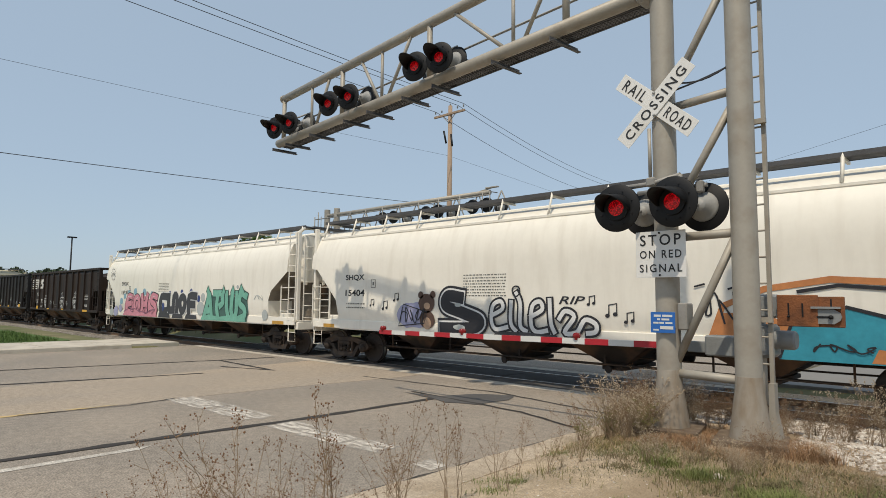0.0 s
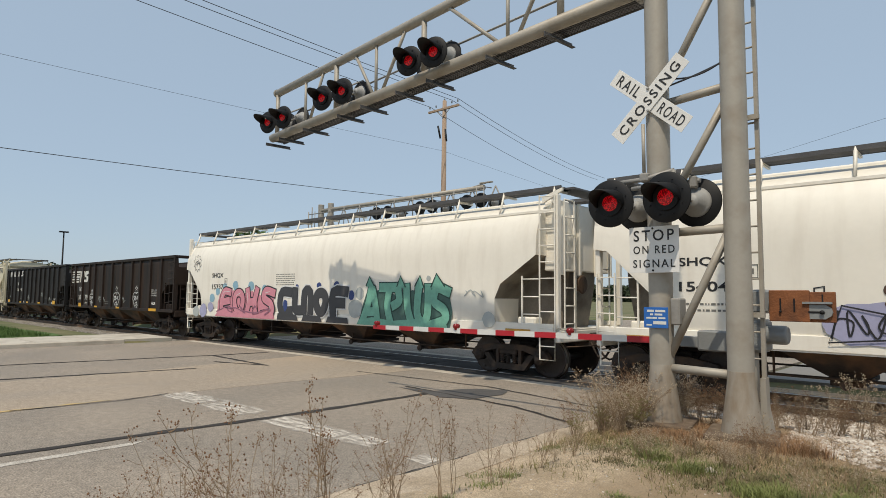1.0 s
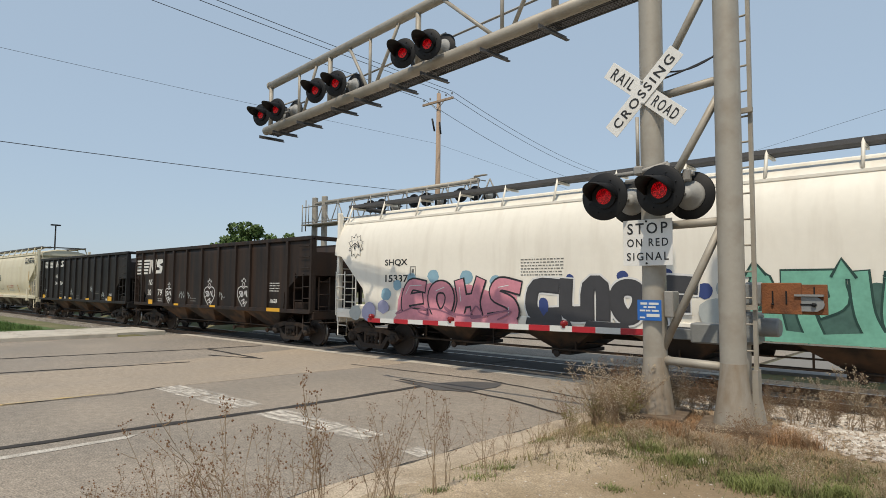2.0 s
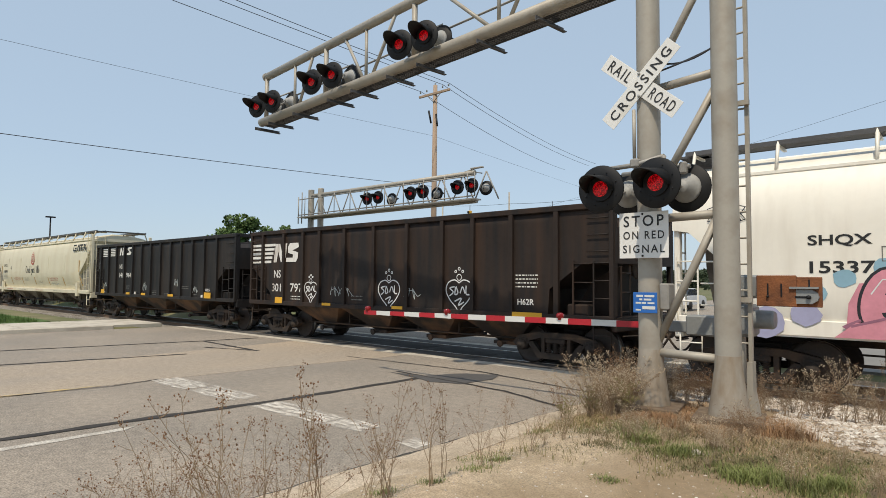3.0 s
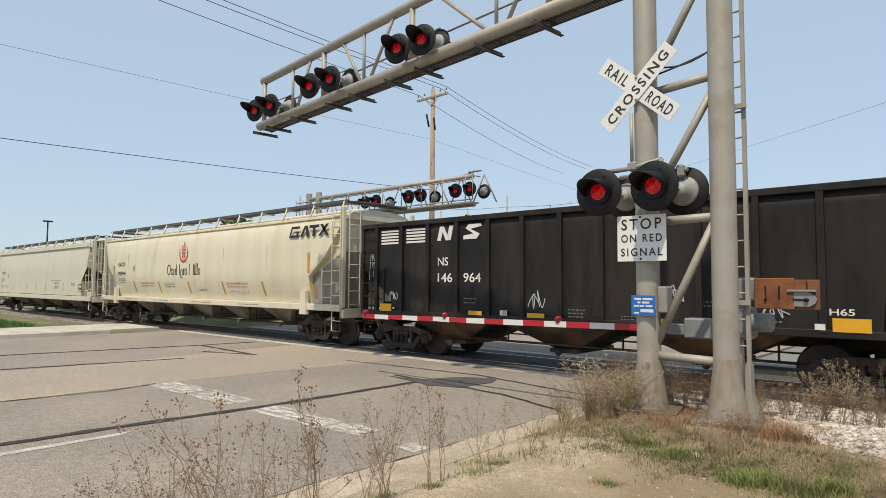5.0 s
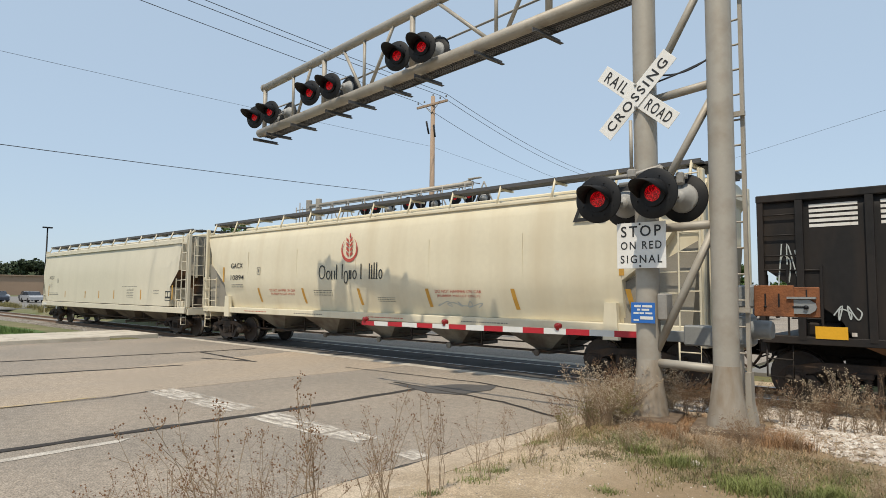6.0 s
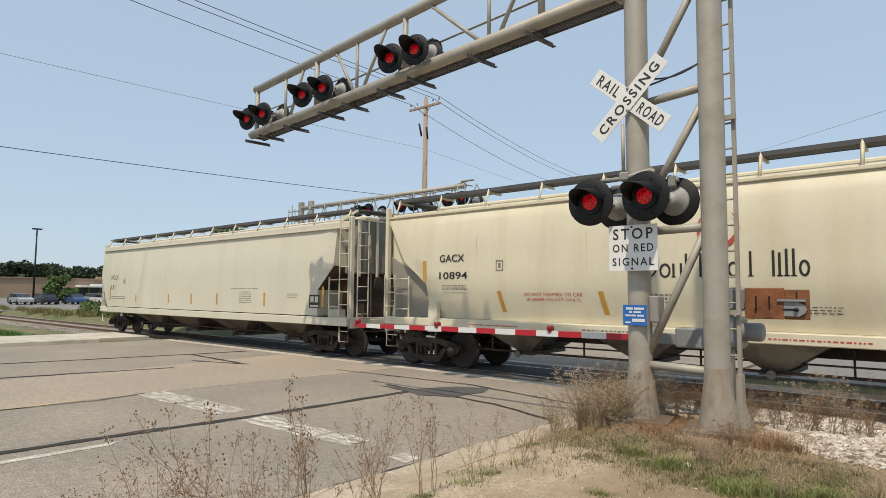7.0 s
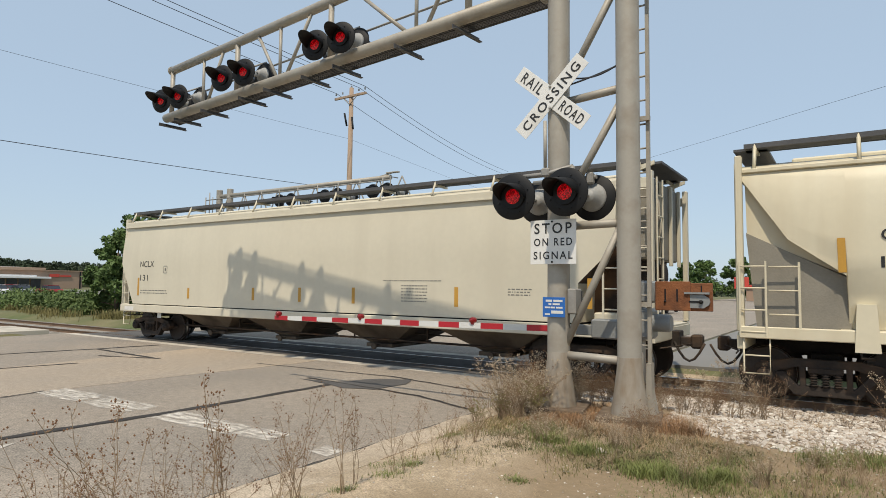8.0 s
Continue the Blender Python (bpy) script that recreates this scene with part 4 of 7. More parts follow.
def mast_foot(x, y, z0, r, foot):
    return Mesh().turned([(foot + 0.02, z0), (foot + 0.015, z0 + 0.05), (foot * 0.55 + r * 0.47, z0 + 0.34), (r * 1.06, z0 + 0.62), (r * 1.006, z0 + 0.76), (r * 0.98, z0 + 0.79)], (x, y, 0), "z", 32)


def writing(words, x, z, size_x, size_z, y, material, owner, bold=0.0, tilt=0.0, name="lettering", spacing=1.3):
    """Words centred at x, z on an upright plane at y, turned by tilt degrees in that plane."""
    me = text_mesh(words, 1.0, bold, 0.0, spacing)
    co = np.zeros(len(me.vertices) * 3)
    me.vertices.foreach_get("co", co)
    co = co.reshape(-1, 3)
    lo, hi = co.min(0), co.max(0)
    u = ((co[:, 0] - lo[0]) / (hi[0] - lo[0]) - 0.5) * size_x
    v = ((co[:, 1] - lo[1]) / (hi[1] - lo[1]) - 0.5) * size_z
    c, s = math.cos(radians(tilt)), math.sin(radians(tilt))
    out = np.stack([x + u * c - v * s, np.full(len(u), y), z + u * s + v * c], 1)
    me.vertices.foreach_set("co", out.ravel())
    me.materials.append(material)
    me.update()
    return part(name, me, None, owner, "", Matrix.Translation(-owner.matrix_basis.translation))


M1, M2, TOP = (-3.315, 7.83), (-2.336, 7.77), 9.2
sig = thing("cantilever_signal", "grey steel railway crossing signal on two masts with long arm", "crossing signal", pose(-2.8, 7.8, 0.27))


def arm_y(x):
    return 7.83 + 0.097 * (-3.3 - x)


LOW_Z, UP_Z, TIP = 6.17, 7.39, -14.62
owned("mast", mast(*M1, 0.27, TOP, 0.152, 0.25), M_GALV, sig, "weathered grey steel mast")
owned("mast", mast(*M2, 0.27, TOP, 0.149, 0.25), M_GALV, sig, "weathered grey steel mast")
for x, y in (M1, M2):
    owned("mast_foot", mast_foot(x, y, 0.27, 0.152 if x == M1[0] else 0.149, 0.225), M_GALVDIRT, sig, "dirt-stained flared steel foot")
    owned("base_plate", Mesh().box((x, y, 0.29), (0.76, 0.76, 0.08), 0.01, Matrix.Rotation(0.2, 3, "Z")), M_PLATE, sig, "rusty brown steel base plate")
low = Mesh().tube([(-1.7, arm_y(-1.7), LOW_Z), (TIP, arm_y(TIP), LOW_Z)], 0.112, 24)
owned("lower_chord", low, M_GALV, sig)
owned("upper_chord", Mesh().tube([(-1.7, arm_y(-1.7), UP_Z), (TIP + 0.2, arm_y(TIP), UP_Z)], 0.1, 24).tube([(TIP + 0.21, arm_y(TIP), UP_Z), (TIP + 0.15, arm_y(TIP), UP_Z)], 0.112, 24), M_GALV, sig)
for x in (-14.36, -11.4, -8.2, -4.9):
    owned("strut", Mesh().tube([(x, arm_y(x), LOW_Z), (x, arm_y(x), UP_Z)], 0.058, 12), M_GALV, sig)
for x in (-12.84, -9.8, -6.0):
    owned("strut", Mesh().tube([(x, arm_y(x), LOW_Z), (x, arm_y(x), UP_Z)], 0.035, 10), M_GALV, sig)
for a, b in ((-11.95, -12.66), (-10.65, -9.85), (-8.75, -9.62), (-7.55, -6.12), (-5.05, -5.8)):
    owned("diagonal", Mesh().tube([(a, arm_y(a), UP_Z), (b, arm_y(b), LOW_Z)], 0.036, 10), M_GALV, sig)
wk = Mesh()
ARM_TURN = Matrix.Rotation(-math.atan(0.097), 3, "Z")
for k in range(5):
    wk.box(((TIP - 3.3) / 2, arm_y((TIP - 3.3) / 2) + 0.08 + 0.055 * k, LOW_Z - 0.08), (-TIP - 3.4, 0.02, 0.045), 0, ARM_TURN)
for k in range(190):
    x = TIP + 0.08 + 0.0585 * k
    wk.box((x, arm_y(x) + 0.19, LOW_Z - 0.08), (0.022, 0.24, 0.02), 0, ARM_TURN)
owned("catwalk", wk, M_WALK, sig, "dark open-grated catwalk beside the arm")
owned("catwalk_edge", Mesh().box(((TIP - 3.3) / 2, arm_y((TIP - 3.3) / 2) + 0.32, LOW_Z - 0.08), (-TIP - 3.4, 0.03, 0.07), 0, ARM_TURN), M_WALK, sig)
for x in (-14.58, -13.82, -12.56, -11.0, -10.07, -8.82, -7.88, -6.31, -5.05):
    owned("bracket", Mesh().box((x, arm_y(x) + 0.16, LOW_Z - 0.19), (0.012, 0.72, 0.08), 0, ARM_TURN).box((x + 0.03, arm_y(x) + 0.16, LOW_Z - 0.225), (0.07, 0.72, 0.012), 0, ARM_TURN), M_WALK, sig, "dark angle-iron bracket")
owned("handrail", Mesh().tube([(-3.4, arm_y(-3.4) + 0.45, 6.82), (TIP + 0.3, arm_y(TIP) + 0.45, 6.82)], 0.022, 8), M_GALVD, sig)
for xa, xb, y in ((-14.0, -13.3, 8.4), (-11.3, -10.57, 8.15), (-8.22, -7.57, 7.92)):
    xm = (xa + xb) / 2
    for x in (xa, xb):
        flasher(sig, x, y, 6.39, ARM_LAMP, 14, 3)
        flasher(sig, x - 0.12, arm_y(x) + 0.24, 6.52, ARM_LAMP, 184, 3)
    owned("crossarm", Mesh().tube([(xa, y + 0.12, 6.39), (xb, y + 0.12, 6.39)], 0.025, 8).tube([(xm, y + 0.12, 6.39), (xm, arm_y(xm), 6.5)], 0.03, 8).tube([(xa - 0.12, arm_y(xa) + 0.12, 6.52), (xb - 0.12, arm_y(xb) + 0.12, 6.52)], 0.025, 8).tube([(xa - 0.1, y + 0.12, 6.5), (xb - 0.1, arm_y(xb) + 0.3, 6.84)], 0.02, 6), M_GALVD, sig)
# flashers on the mast
for x, y, t in ((-3.83, 7.47, 4), (-3.05, 7.42, -4)):
    flasher(sig, x, y, 3.145, NEAR_LAMP, t, 2)
for x, y, t in ((-3.70, 8.06, 184), (-2.88, 8.0, 176)):
    flasher(sig, x, y, 3.13, NEAR_LAMP, t, 2)
owned("crossarm", Mesh().tube([(-3.8, 7.55, 3.42), (-3.42, 7.6, 3.44), (-3.0, 7.55, 3.5)], 0.032, 8).tube([(-3.78, 7.5, 3.13), (-3.78, 7.55, 3.42)], 0.03, 8).tube([(-3.01, 7.45, 3.13), (-3.0, 7.55, 3.5)], 0.03, 8).tube([(-3.75, 7.95, 3.4), (-2.8, 7.9, 3.4)], 0.03, 8)
      .box((-3.4, 7.6, 3.46), (0.12, 0.12, 0.12), 0.02).box((-2.88, 7.88, 3.38), (0.1, 0.1, 0.16), 0.02), M_GALVD, sig)
# braces between the masts
for a, b, r in (((-3.32, 1.0), (-2.30, 0.98), 0.055), ((-3.32, 4.46), (-2.3, 4.52), 0.055), ((-3.32, 2.735), (-2.3, 2.75), 0.055), ((-3.25, 3.0), (-2.36, 4.45), 0.05), ((-3.25, 4.62), (-2.36, 6.1), 0.05), ((-3.24, 1.08), (-2.36, 2.86), 0.05)):
    owned("brace", Mesh().tube([(a[0], 7.83, a[1]), (b[0], 7.77, b[1])], r, 14), M_GALV, sig, "grey steel brace")
for k, sag in enumerate((0.12, 0.02)):
    owned("cable", Mesh().tube([(-3.2 + 0.9 * i / 10, 7.7, 4.78 - 0.14 * k + 0.1 * (i / 10) - sag * math.sin(math.pi * i / 10) + 0.1 * k * i / 10) for i in range(11)], 0.012, 6), M_CABLE, sig)
owned("conduit", Mesh().tube([(-3.45, 7.68, 3.55), (-3.45, 7.67, 4.2)], 0.025, 8), M_GALV, sig)
owned("junction_box", Mesh().box((-3.09, 7.83, 1.72), (0.12, 0.22, 0.34), 0.015), M_GALVD, sig, "dark grey junction box")
for x in (-3.45, -2.42):
    owned("bracket", Mesh().box((x, 7.8, 6.06), (0.3, 0.3, 0.14), 0.03), M_GALVD, sig)
lad = Mesh()
for x in (-2.135, -2.46):
    lad.box((x, 7.97, 5.0), (0.045, 0.05, 8.1))
for k in range(25):
    lad.tube([(-2.46, 7.97, 1.176 + 0.319 * k), (-2.135, 7.97, 1.176 + 0.319 * k)], 0.013, 6)
for z in (1.7, 4.1, 6.5):
    lad.box((-2.2, 7.9, z), (0.22, 0.05, 0.06))
lad.prism([(-2.24, 0.2), (-2.03, 0.2), (-2.1, 0.62), (-2.105, 0.96), (-2.165, 0.96), (-2.17, 0.62)], 7.9, 8.04)
owned("ladder", lad, M_GALV, sig, "grey steel access ladder")
# signs on the mast
for tilt, y, nm in ((-41, 7.655, "rail road"), (45, 7.64, "crossing")):
    b = Mesh()
    b.box((-3.35, y, 4.51), (1.30, 0.006, 0.235), 0.002, Matrix.Rotation(-radians(tilt), 3, "Y"))
    owned("crossbuck_blade", b, M_SIGN, sig, "white crossbuck blade with black letters")
writing("CROSSING", -3.35, 4.51, 1.12, 0.13, 7.633, M_INK, sig, 0.012, 45)
c, s = math.cos(radians(-41)), math.sin(radians(-41))
for word, u, w in (("RAIL", -0.37, 0.38), ("ROAD", 0.39, 0.4)):
    writing(word, -3.35 + u * c, 4.51 + u * s, w, 0.15, 7.648, M_INK, sig, 0.008, -41)
for z in (4.66, 4.36):
    owned("bolt", Mesh().turned([(0, -0.012), (0.02, -0.01), (0.02, 0.0)], (-3.36, 7.632, z), "y", 8), M_SILVER, sig)
owned("stop_sign", Mesh().box((-3.31, 7.62, 2.515), (0.66, 0.005, 0.6), 0.002), M_SIGN, sig, "white square sign reading stop on red signal")
for word, z, w, h in (("STOP", 2.70, 0.54, 0.145), ("ON RED", 2.515, 0.55, 0.105), ("SIGNAL", 2.335, 0.56, 0.105)):
    writing(word, -3.31, z, w, h, 7.614, M_INK, sig, 0.012)
for z in (2.79, 2.245):
    owned("bolt", Mesh().turned([(0, -0.01), (0.014, -0.008), (0.014, 0.0)], (-3.32, 7.615, z), "y", 8), M_INK, sig)
owned("notice", Mesh().box((-3.305, 7.64, 1.64), (0.32, 0.005, 0.265), 0.002), M_BLUE, sig, "small blue notice sign")
m = Mesh()
for z, h, xs in ((1.725, 0.028, ((-3.42, -3.33), (-3.31, -3.18))), (1.68, 0.024, ((-3.38, -3.34), (-3.32, -3.22))), (1.635, 0.022, ((-3.43, -3.36), (-3.35, -3.29), (-3.27, -3.18))), (1.575, 0.04, ((-3.34, -3.17),)), (1.545, 0.02, ((-3.43, -3.36),))):
    for a, b in xs:
        m.box(((a + b) / 2, 7.636, z), (b - a, 0.003, h))
owned("notice_print", m, M_WSTRIPE, sig)

# the lowered gate
gate = thing("crossing_gate", "lowered crossing gate with red and white striped arm", "crossing gate", pose(-2.4, 8.6, 0.2))
owned("post", Mesh().tube([(-2.45, 8.62, 0.1), (-2.45, 8.62, 2.0)], 0.08, 14), M_GALV, gate)
owned("mechanism", Mesh().box((-2.83, 8.5, 1.33), (0.46, 0.26, 0.27), 0.02).box((-2.44, 8.62, 1.42), (0.4, 0.36, 0.42), 0.04).turned([(0.10, -0.16), (0.12, -0.13), (0.12, 0.13), (0.10, 0.16)], (-2.16, 8.55, 1.44), "x", 18).box((-2.28, 8.5, 1.86), (0.2, 0.24, 0.3), 0.03), M_GREYBOX, gate, "grey gate mechanism housing")
owned("bracket", Mesh().box((-3.16, 8.5, 1.3), (0.34, 0.06, 0.15), 0.01), M_GREYBOX, gate)
owned("counterweight", Mesh().box((-1.93, 8.32, 1.81), (0.44, 0.05, 0.38), 0.008).box((-1.63, 8.36, 1.80), (0.36, 0.05, 0.36), 0.008), M_RUST, gate, "rusted iron counterweight plates")
for x, y, z, w, h in ((-2.02, 8.292, 1.82, 0.018, 0.16), (-1.87, 8.292, 1.82, 0.018, 0.16), (-1.74, 8.33, 1.9, 0.016, 0.1), (-1.58, 8.33, 1.9, 0.016, 0.1)):
    owned("slot", Mesh().box((x, y, z), (w, 0.006, h)), M_HOOD, gate)
owned("weight_bracket", Mesh().prism([(-1.76, 1.66), (-1.55, 1.66), (-1.49, 1.7), (-1.475, 1.74), (-1.49, 1.79), (-1.55, 1.83), (-1.76, 1.83)], 8.3, 8.34).box((-1.63, 8.31, 1.85), (0.3, 0.08, 0.025)), M_GREYBOX, gate, "grey bracket with slot")
owned("latch", Mesh().box((-1.64, 8.297, 1.74), (0.17, 0.006, 0.022)), M_HOOD, gate)
for x, r in ((-1.58, 0.025), (-2.02, 0.014)):
    owned("bolt", Mesh().turned([(0.0, -0.03), (r, -0.028), (r, 0.0)], (x, 8.297, 1.74), "y", 8), M_HOOD, gate)


def gate_z(x):
    return 1.30 - 0.0105 * (-3.3 - x)


x, k = -3.3, 0
while x > -9.75:
    w = min(0.405, x + 9.76)
    z0, z1 = gate_z(x), gate_z(x - w)
    m = Mesh().prism([(x, z0 - 0.045), (x - w, z1 - 0.045 + 0.01 * (k > 8)), (x - w, z1 + 0.045), (x, z0 + 0.045)], 8.475, 8.515)
    owned("stripe", m, M_RSTRIPE if k % 2 == 1 else M_WSTRIPE, gate, "red reflective stripe" if k % 2 == 1 else "white reflective stripe")
    x -= w
    k += 1
owned("stiffener", Mesh().tube([(-3.3, 8.53, gate_z(-3.3) + 0.0), (-7.2, 8.53, gate_z(-7.2))], 0.02, 6), M_GALV, gate)
for x in (-9.66, -7.46, -5.07):
    owned("gate_lamp", Mesh().turned([(0.0, -0.06), (0.045, -0.05), (0.05, 0.0), (0.045, 0.05), (0.0, 0.06)], (x, 8.495, gate_z(x) + 0.085), "y", 12).box((x, 8.495, gate_z(x) + 0.04), (0.05, 0.05, 0.05)), M_LENSD, gate, "small red gate lamp")

# the far cantilever across the track
far = thing("cantilever_signal", "grey steel crossing signal arm beyond the track", "crossing signal", pose(-25.1, 18.5, 0))
FY = 18.5
for x in (-25.5, -24.7):
    owned("mast", mast(x, FY, 0.0, 6.5, 0.15, 0.28), M_GALV, far)
    owned("mast_foot", mast_foot(x, FY, 0.0, 0.15, 0.27), M_GALVDIRT, far)
owned("upper_chord", Mesh().tube([(-25.6, FY, 6.18), (-14.85, FY, 6.18)], 0.10, 16), M_GALV, far)
owned("lower_chord", Mesh().tube([(-25.6, FY, 5.06), (-14.75, FY, 5.06)], 0.09, 16), M_GALV, far)
owned("handrail", Mesh().tube([(-25.9, FY - 0.45, 5.98), (-14.5, FY - 0.45, 5.98)], 0.025, 6).tube([(-25.9, FY - 0.45, 5.2), (-14.5, FY - 0.45, 5.2)], 0.03, 6).tube([(-14.5, FY - 0.45, 5.2), (-14.5, FY - 0.45, 6.1), (-14.5, FY, 6.12)], 0.025, 6), M_GALVD, far)
owned("catwalk", Mesh().box((-20.2, FY - 0.3, 5.08), (11.4, 0.5, 0.05)), M_GALVD, far)
for i in range(10):
    x = -25.4 + i * 1.17
    owned("strut", Mesh().tube([(x, FY - 0.45, 5.1), (x, FY - 0.45, 6.1)], 0.022, 6), M_GALVD, far)
    owned("diagonal", Mesh().tube([(x, FY, 5.06), (x + 0.58, FY, 6.18)], 0.028, 6).tube([(x + 0.58, FY, 6.18), (x + 1.17, FY, 5.06)], 0.028, 6), M_GALVD, far)
for x in (-20.8, -18.05, -15.45):
    for dx in (0, 0.72):
        flasher(far, x + dx, FY - 0.35, 5.62, ARM_LAMP, 12, 2)
        flasher(far, x + dx + 0.2, FY + 0.3, 5.58, ARM_LAMP, 190, 2) if dx else None
owned("finial", Mesh().tube([(-15.5, FY, 6.24), (-14.7, FY, 6.36)], 0.03, 6).box((-14.75, FY, 6.36), (0.6, 0.14, 0.05), 0.01), M_GALV, far)
fgate = Mesh().tube([(-26.0, FY - 0.2, 4.8), (-26.0, FY - 0.2, 6.4)], 0.03, 6).tube([(-26.3, FY - 0.2, 4.8), (-26.3, FY - 0.2, 6.18)], 0.03, 6)
owned("ladder", fgate, M_GALVD, far)


# ---- paint on the cars ----
def paint(name, col, var=0.1):
    return mat(name, col, 0.55, var=var, scale=3, fine=14, bump=0.0)


P_PINK, P_PINKD, P_TEAL, P_TEALD = paint("pink_spray_paint", (0.62, 0.25, 0.31), 0.16), paint("plum_spray_paint", (0.30, 0.13, 0.19)), paint("teal_spray_paint", (0.17, 0.42, 0.32), 0.22), paint("dark_green_spray_paint", (0.02, 0.06, 0.05))
P_TEALS = paint("smoky_green_spray_paint", (0.06, 0.13, 0.11), 0.3)
P_BLACK, P_WHITE, P_BLUE, P_NAVY = paint("black_spray_paint", (0.02, 0.02, 0.025)), paint("white_spray_paint", (0.7, 0.7, 0.69)), paint("pale_blue_spray_paint", (0.25, 0.42, 0.52)), paint("navy_spray_paint", (0.035, 0.06, 0.2))
P_CHAR, P_BROWN, P_TAN, P_ORANGE, P_CYAN, P_LILAC, P_GREY = paint("charcoal_spray_paint", (0.05, 0.05, 0.055)), paint("brown_spray_paint", (0.09, 0.05, 0.035)), paint("tan_spray_paint", (0.45, 0.3, 0.2)), paint("orange_spray_paint", (0.5, 0.2, 0.07), 0.2), paint("cyan_spray_paint", (0.035, 0.27, 0.36), 0.2), paint("lilac_spray_paint", (0.36, 0.36, 0.52)), paint("grey_spray_paint", (0.42, 0.45, 0.44))


def blob(cx, cz, rx, rz, n=14, rough=0.12, seed=1):
    rng = random.Random(seed)
    return [(cx + rx * (1 + rng.uniform(-rough, rough)) * math.cos(2 * math.pi * k / n), cz + rz * (1 + rng.uniform(-rough, rough)) * math.sin(2 * math.pi * k / n)) for k in range(n)]


def spray(car, polys, material, y, label=""):
    m = Mesh()
    for p in polys:
        m.flat(p, y)
    return part("graffiti", m, material, car, label)


def strokes(car, lines, width, material, y):
    """Sprayed lines of even width; each line lies a hair over itself where it crosses."""
    m = Mesh()
    over = 0.0
    for pts in lines:
        vs, fs = [], []
        for k, (x, z) in enumerate(pts):
            (xa, za), (xb, zb) = pts[max(k - 1, 0)], pts[min(k + 1, len(pts) - 1)]
            if k in (0, len(pts) - 1) and len(pts) > 3 and pts[0] == pts[-1]:
                (xa, za), (xb, zb) = pts[-2], pts[1]
            d = math.hypot(xb - xa, zb - za) or 1
            nx, nz = -(zb - za) / d * width / 2, (xb - xa) / d * width / 2
            over += 0.0003
            vs += [(x + nx, y - over, z + nz), (x - nx, y - over, z - nz)]
            if k:
                fs.append((2 * k - 2, 2 * k - 1, 2 * k + 1, 2 * k))
        m.add(vs, fs)
    return part("graffiti", m, material, car)


def fat_lines(car, lines, width, material, y, name="graffiti"):
    """Broad even strokes, each a hair over the one before."""
    m = Mesh()
    lift = 0.0
    for pts in lines:
        closed = pts[0] == pts[-1]
        vs, n = [], len(pts)
        for k, (x, z) in enumerate(pts):
            (xa, za), (xb, zb) = pts[max(k - 1, 0)], pts[min(k + 1, n - 1)]
            if closed and k in (0, n - 1):
                (xa, za), (xb, zb) = pts[-2], pts[1]
            d = math.hypot(xb - xa, zb - za) or 1
            nx, nz = -(zb - za) / d * width / 2, (xb - xa) / d * width / 2
            ex, ez = ((xb - xa) / d, (zb - za) / d) if not closed else (0, 0)
            end = width * 0.3 * ((k == n - 1) - (k == 0))
            lift += 0.00003
            vs += [(x + nx + ex * end, y - lift, max(z + nz + ez * end, 1.04)), (x - nx + ex * end, y - lift, max(z - nz + ez * end, 1.04))]
        m.add(vs, [(2 * k, 2 * k + 1, 2 * k + 3, 2 * k + 2) for k in range(n - 1)])
    return part(name, m, material, car)


def letters(car, lines, width, fill, edge, y, halo=None, rim=0.09):
    """Sprayed letters: broad strokes with an outline and an outer halo."""
    if halo:
        fat_lines(car, lines, width + rim * 2.4, halo, y)
    fat_lines(car, lines, width + rim, edge, y - 0.005)
    fat_lines(car, lines, width, fill, y - 0.010)


def smooth(pts, steps=5):
    """The same line, rounded through its corners."""
    ends = [pts[0]] + list(pts) + [pts[-1]]
    out = []
    for a, b, c, d in zip(ends, ends[1:], ends[2:], ends[3:]):
        for k in range(steps):
            u = k / steps
            out.append(tuple(0.5 * (2 * b[i] + (c[i] - a[i]) * u + (2 * a[i] - 5 * b[i] + 4 * c[i] - d[i]) * u * u + (3 * b[i] - a[i] - 3 * c[i] + d[i]) * u ** 3) for i in (0, 1)))
    return out + [pts[-1]]


def loop(x, z, rx, rz, n=28, wave=0.05, lobes=3, turn=0.0):
    """A closed, slightly lobed outline."""
    out = []
    for k in range(n + 1):
        a = 2 * math.pi * k / n
        w = 1 + wave * math.sin(lobes * a + turn)
        out.append((x + rx * w * math.cos(a), z + rz * w * math.sin(a)))
    return out


def scribble(x0, z0, x1, z1, n, seed):
    """A looping line that fills a box."""
    rng = random.Random(seed)
    out = []
    for k in range(n + 1):
        u = k / n
        out.append((x0 + (x1 - x0) * u + (x1 - x0) / n * 1.6 * math.sin(k * 1.9 + seed), (z0 + z1) / 2 + (z1 - z0) / 2 * math.sin(k * 2.4 + seed) * rng.uniform(0.6, 1.0)))
    return smooth(out)


def note(x, z, s=1.0):
    return [[(x, z), (x, z + 0.2 * s), (x + 0.16 * s, z + 0.23 * s), (x + 0.16 * s, z + 0.03 * s)]], [blob(x - 0.03 * s, z, 0.05 * s, 0.04 * s, 8, 0), blob(x + 0.13 * s, z + 0.03 * s, 0.05 * s, 0.04 * s, 8, 0)]


def data_box(car, x, z, y, material=M_GREYINK):
    bars([(x - 0.1, z - 0.12, x + 0.1, z - 0.105), (x - 0.1, z + 0.105, x + 0.1, z + 0.12), (x - 0.1, z - 0.12, x - 0.085, z + 0.12), (x + 0.085, z - 0.12, x + 0.1, z + 0.12), (x - 0.03, z - 0.05, x + 0.03, z + 0.05)], y, material, car)


Y = -1.606
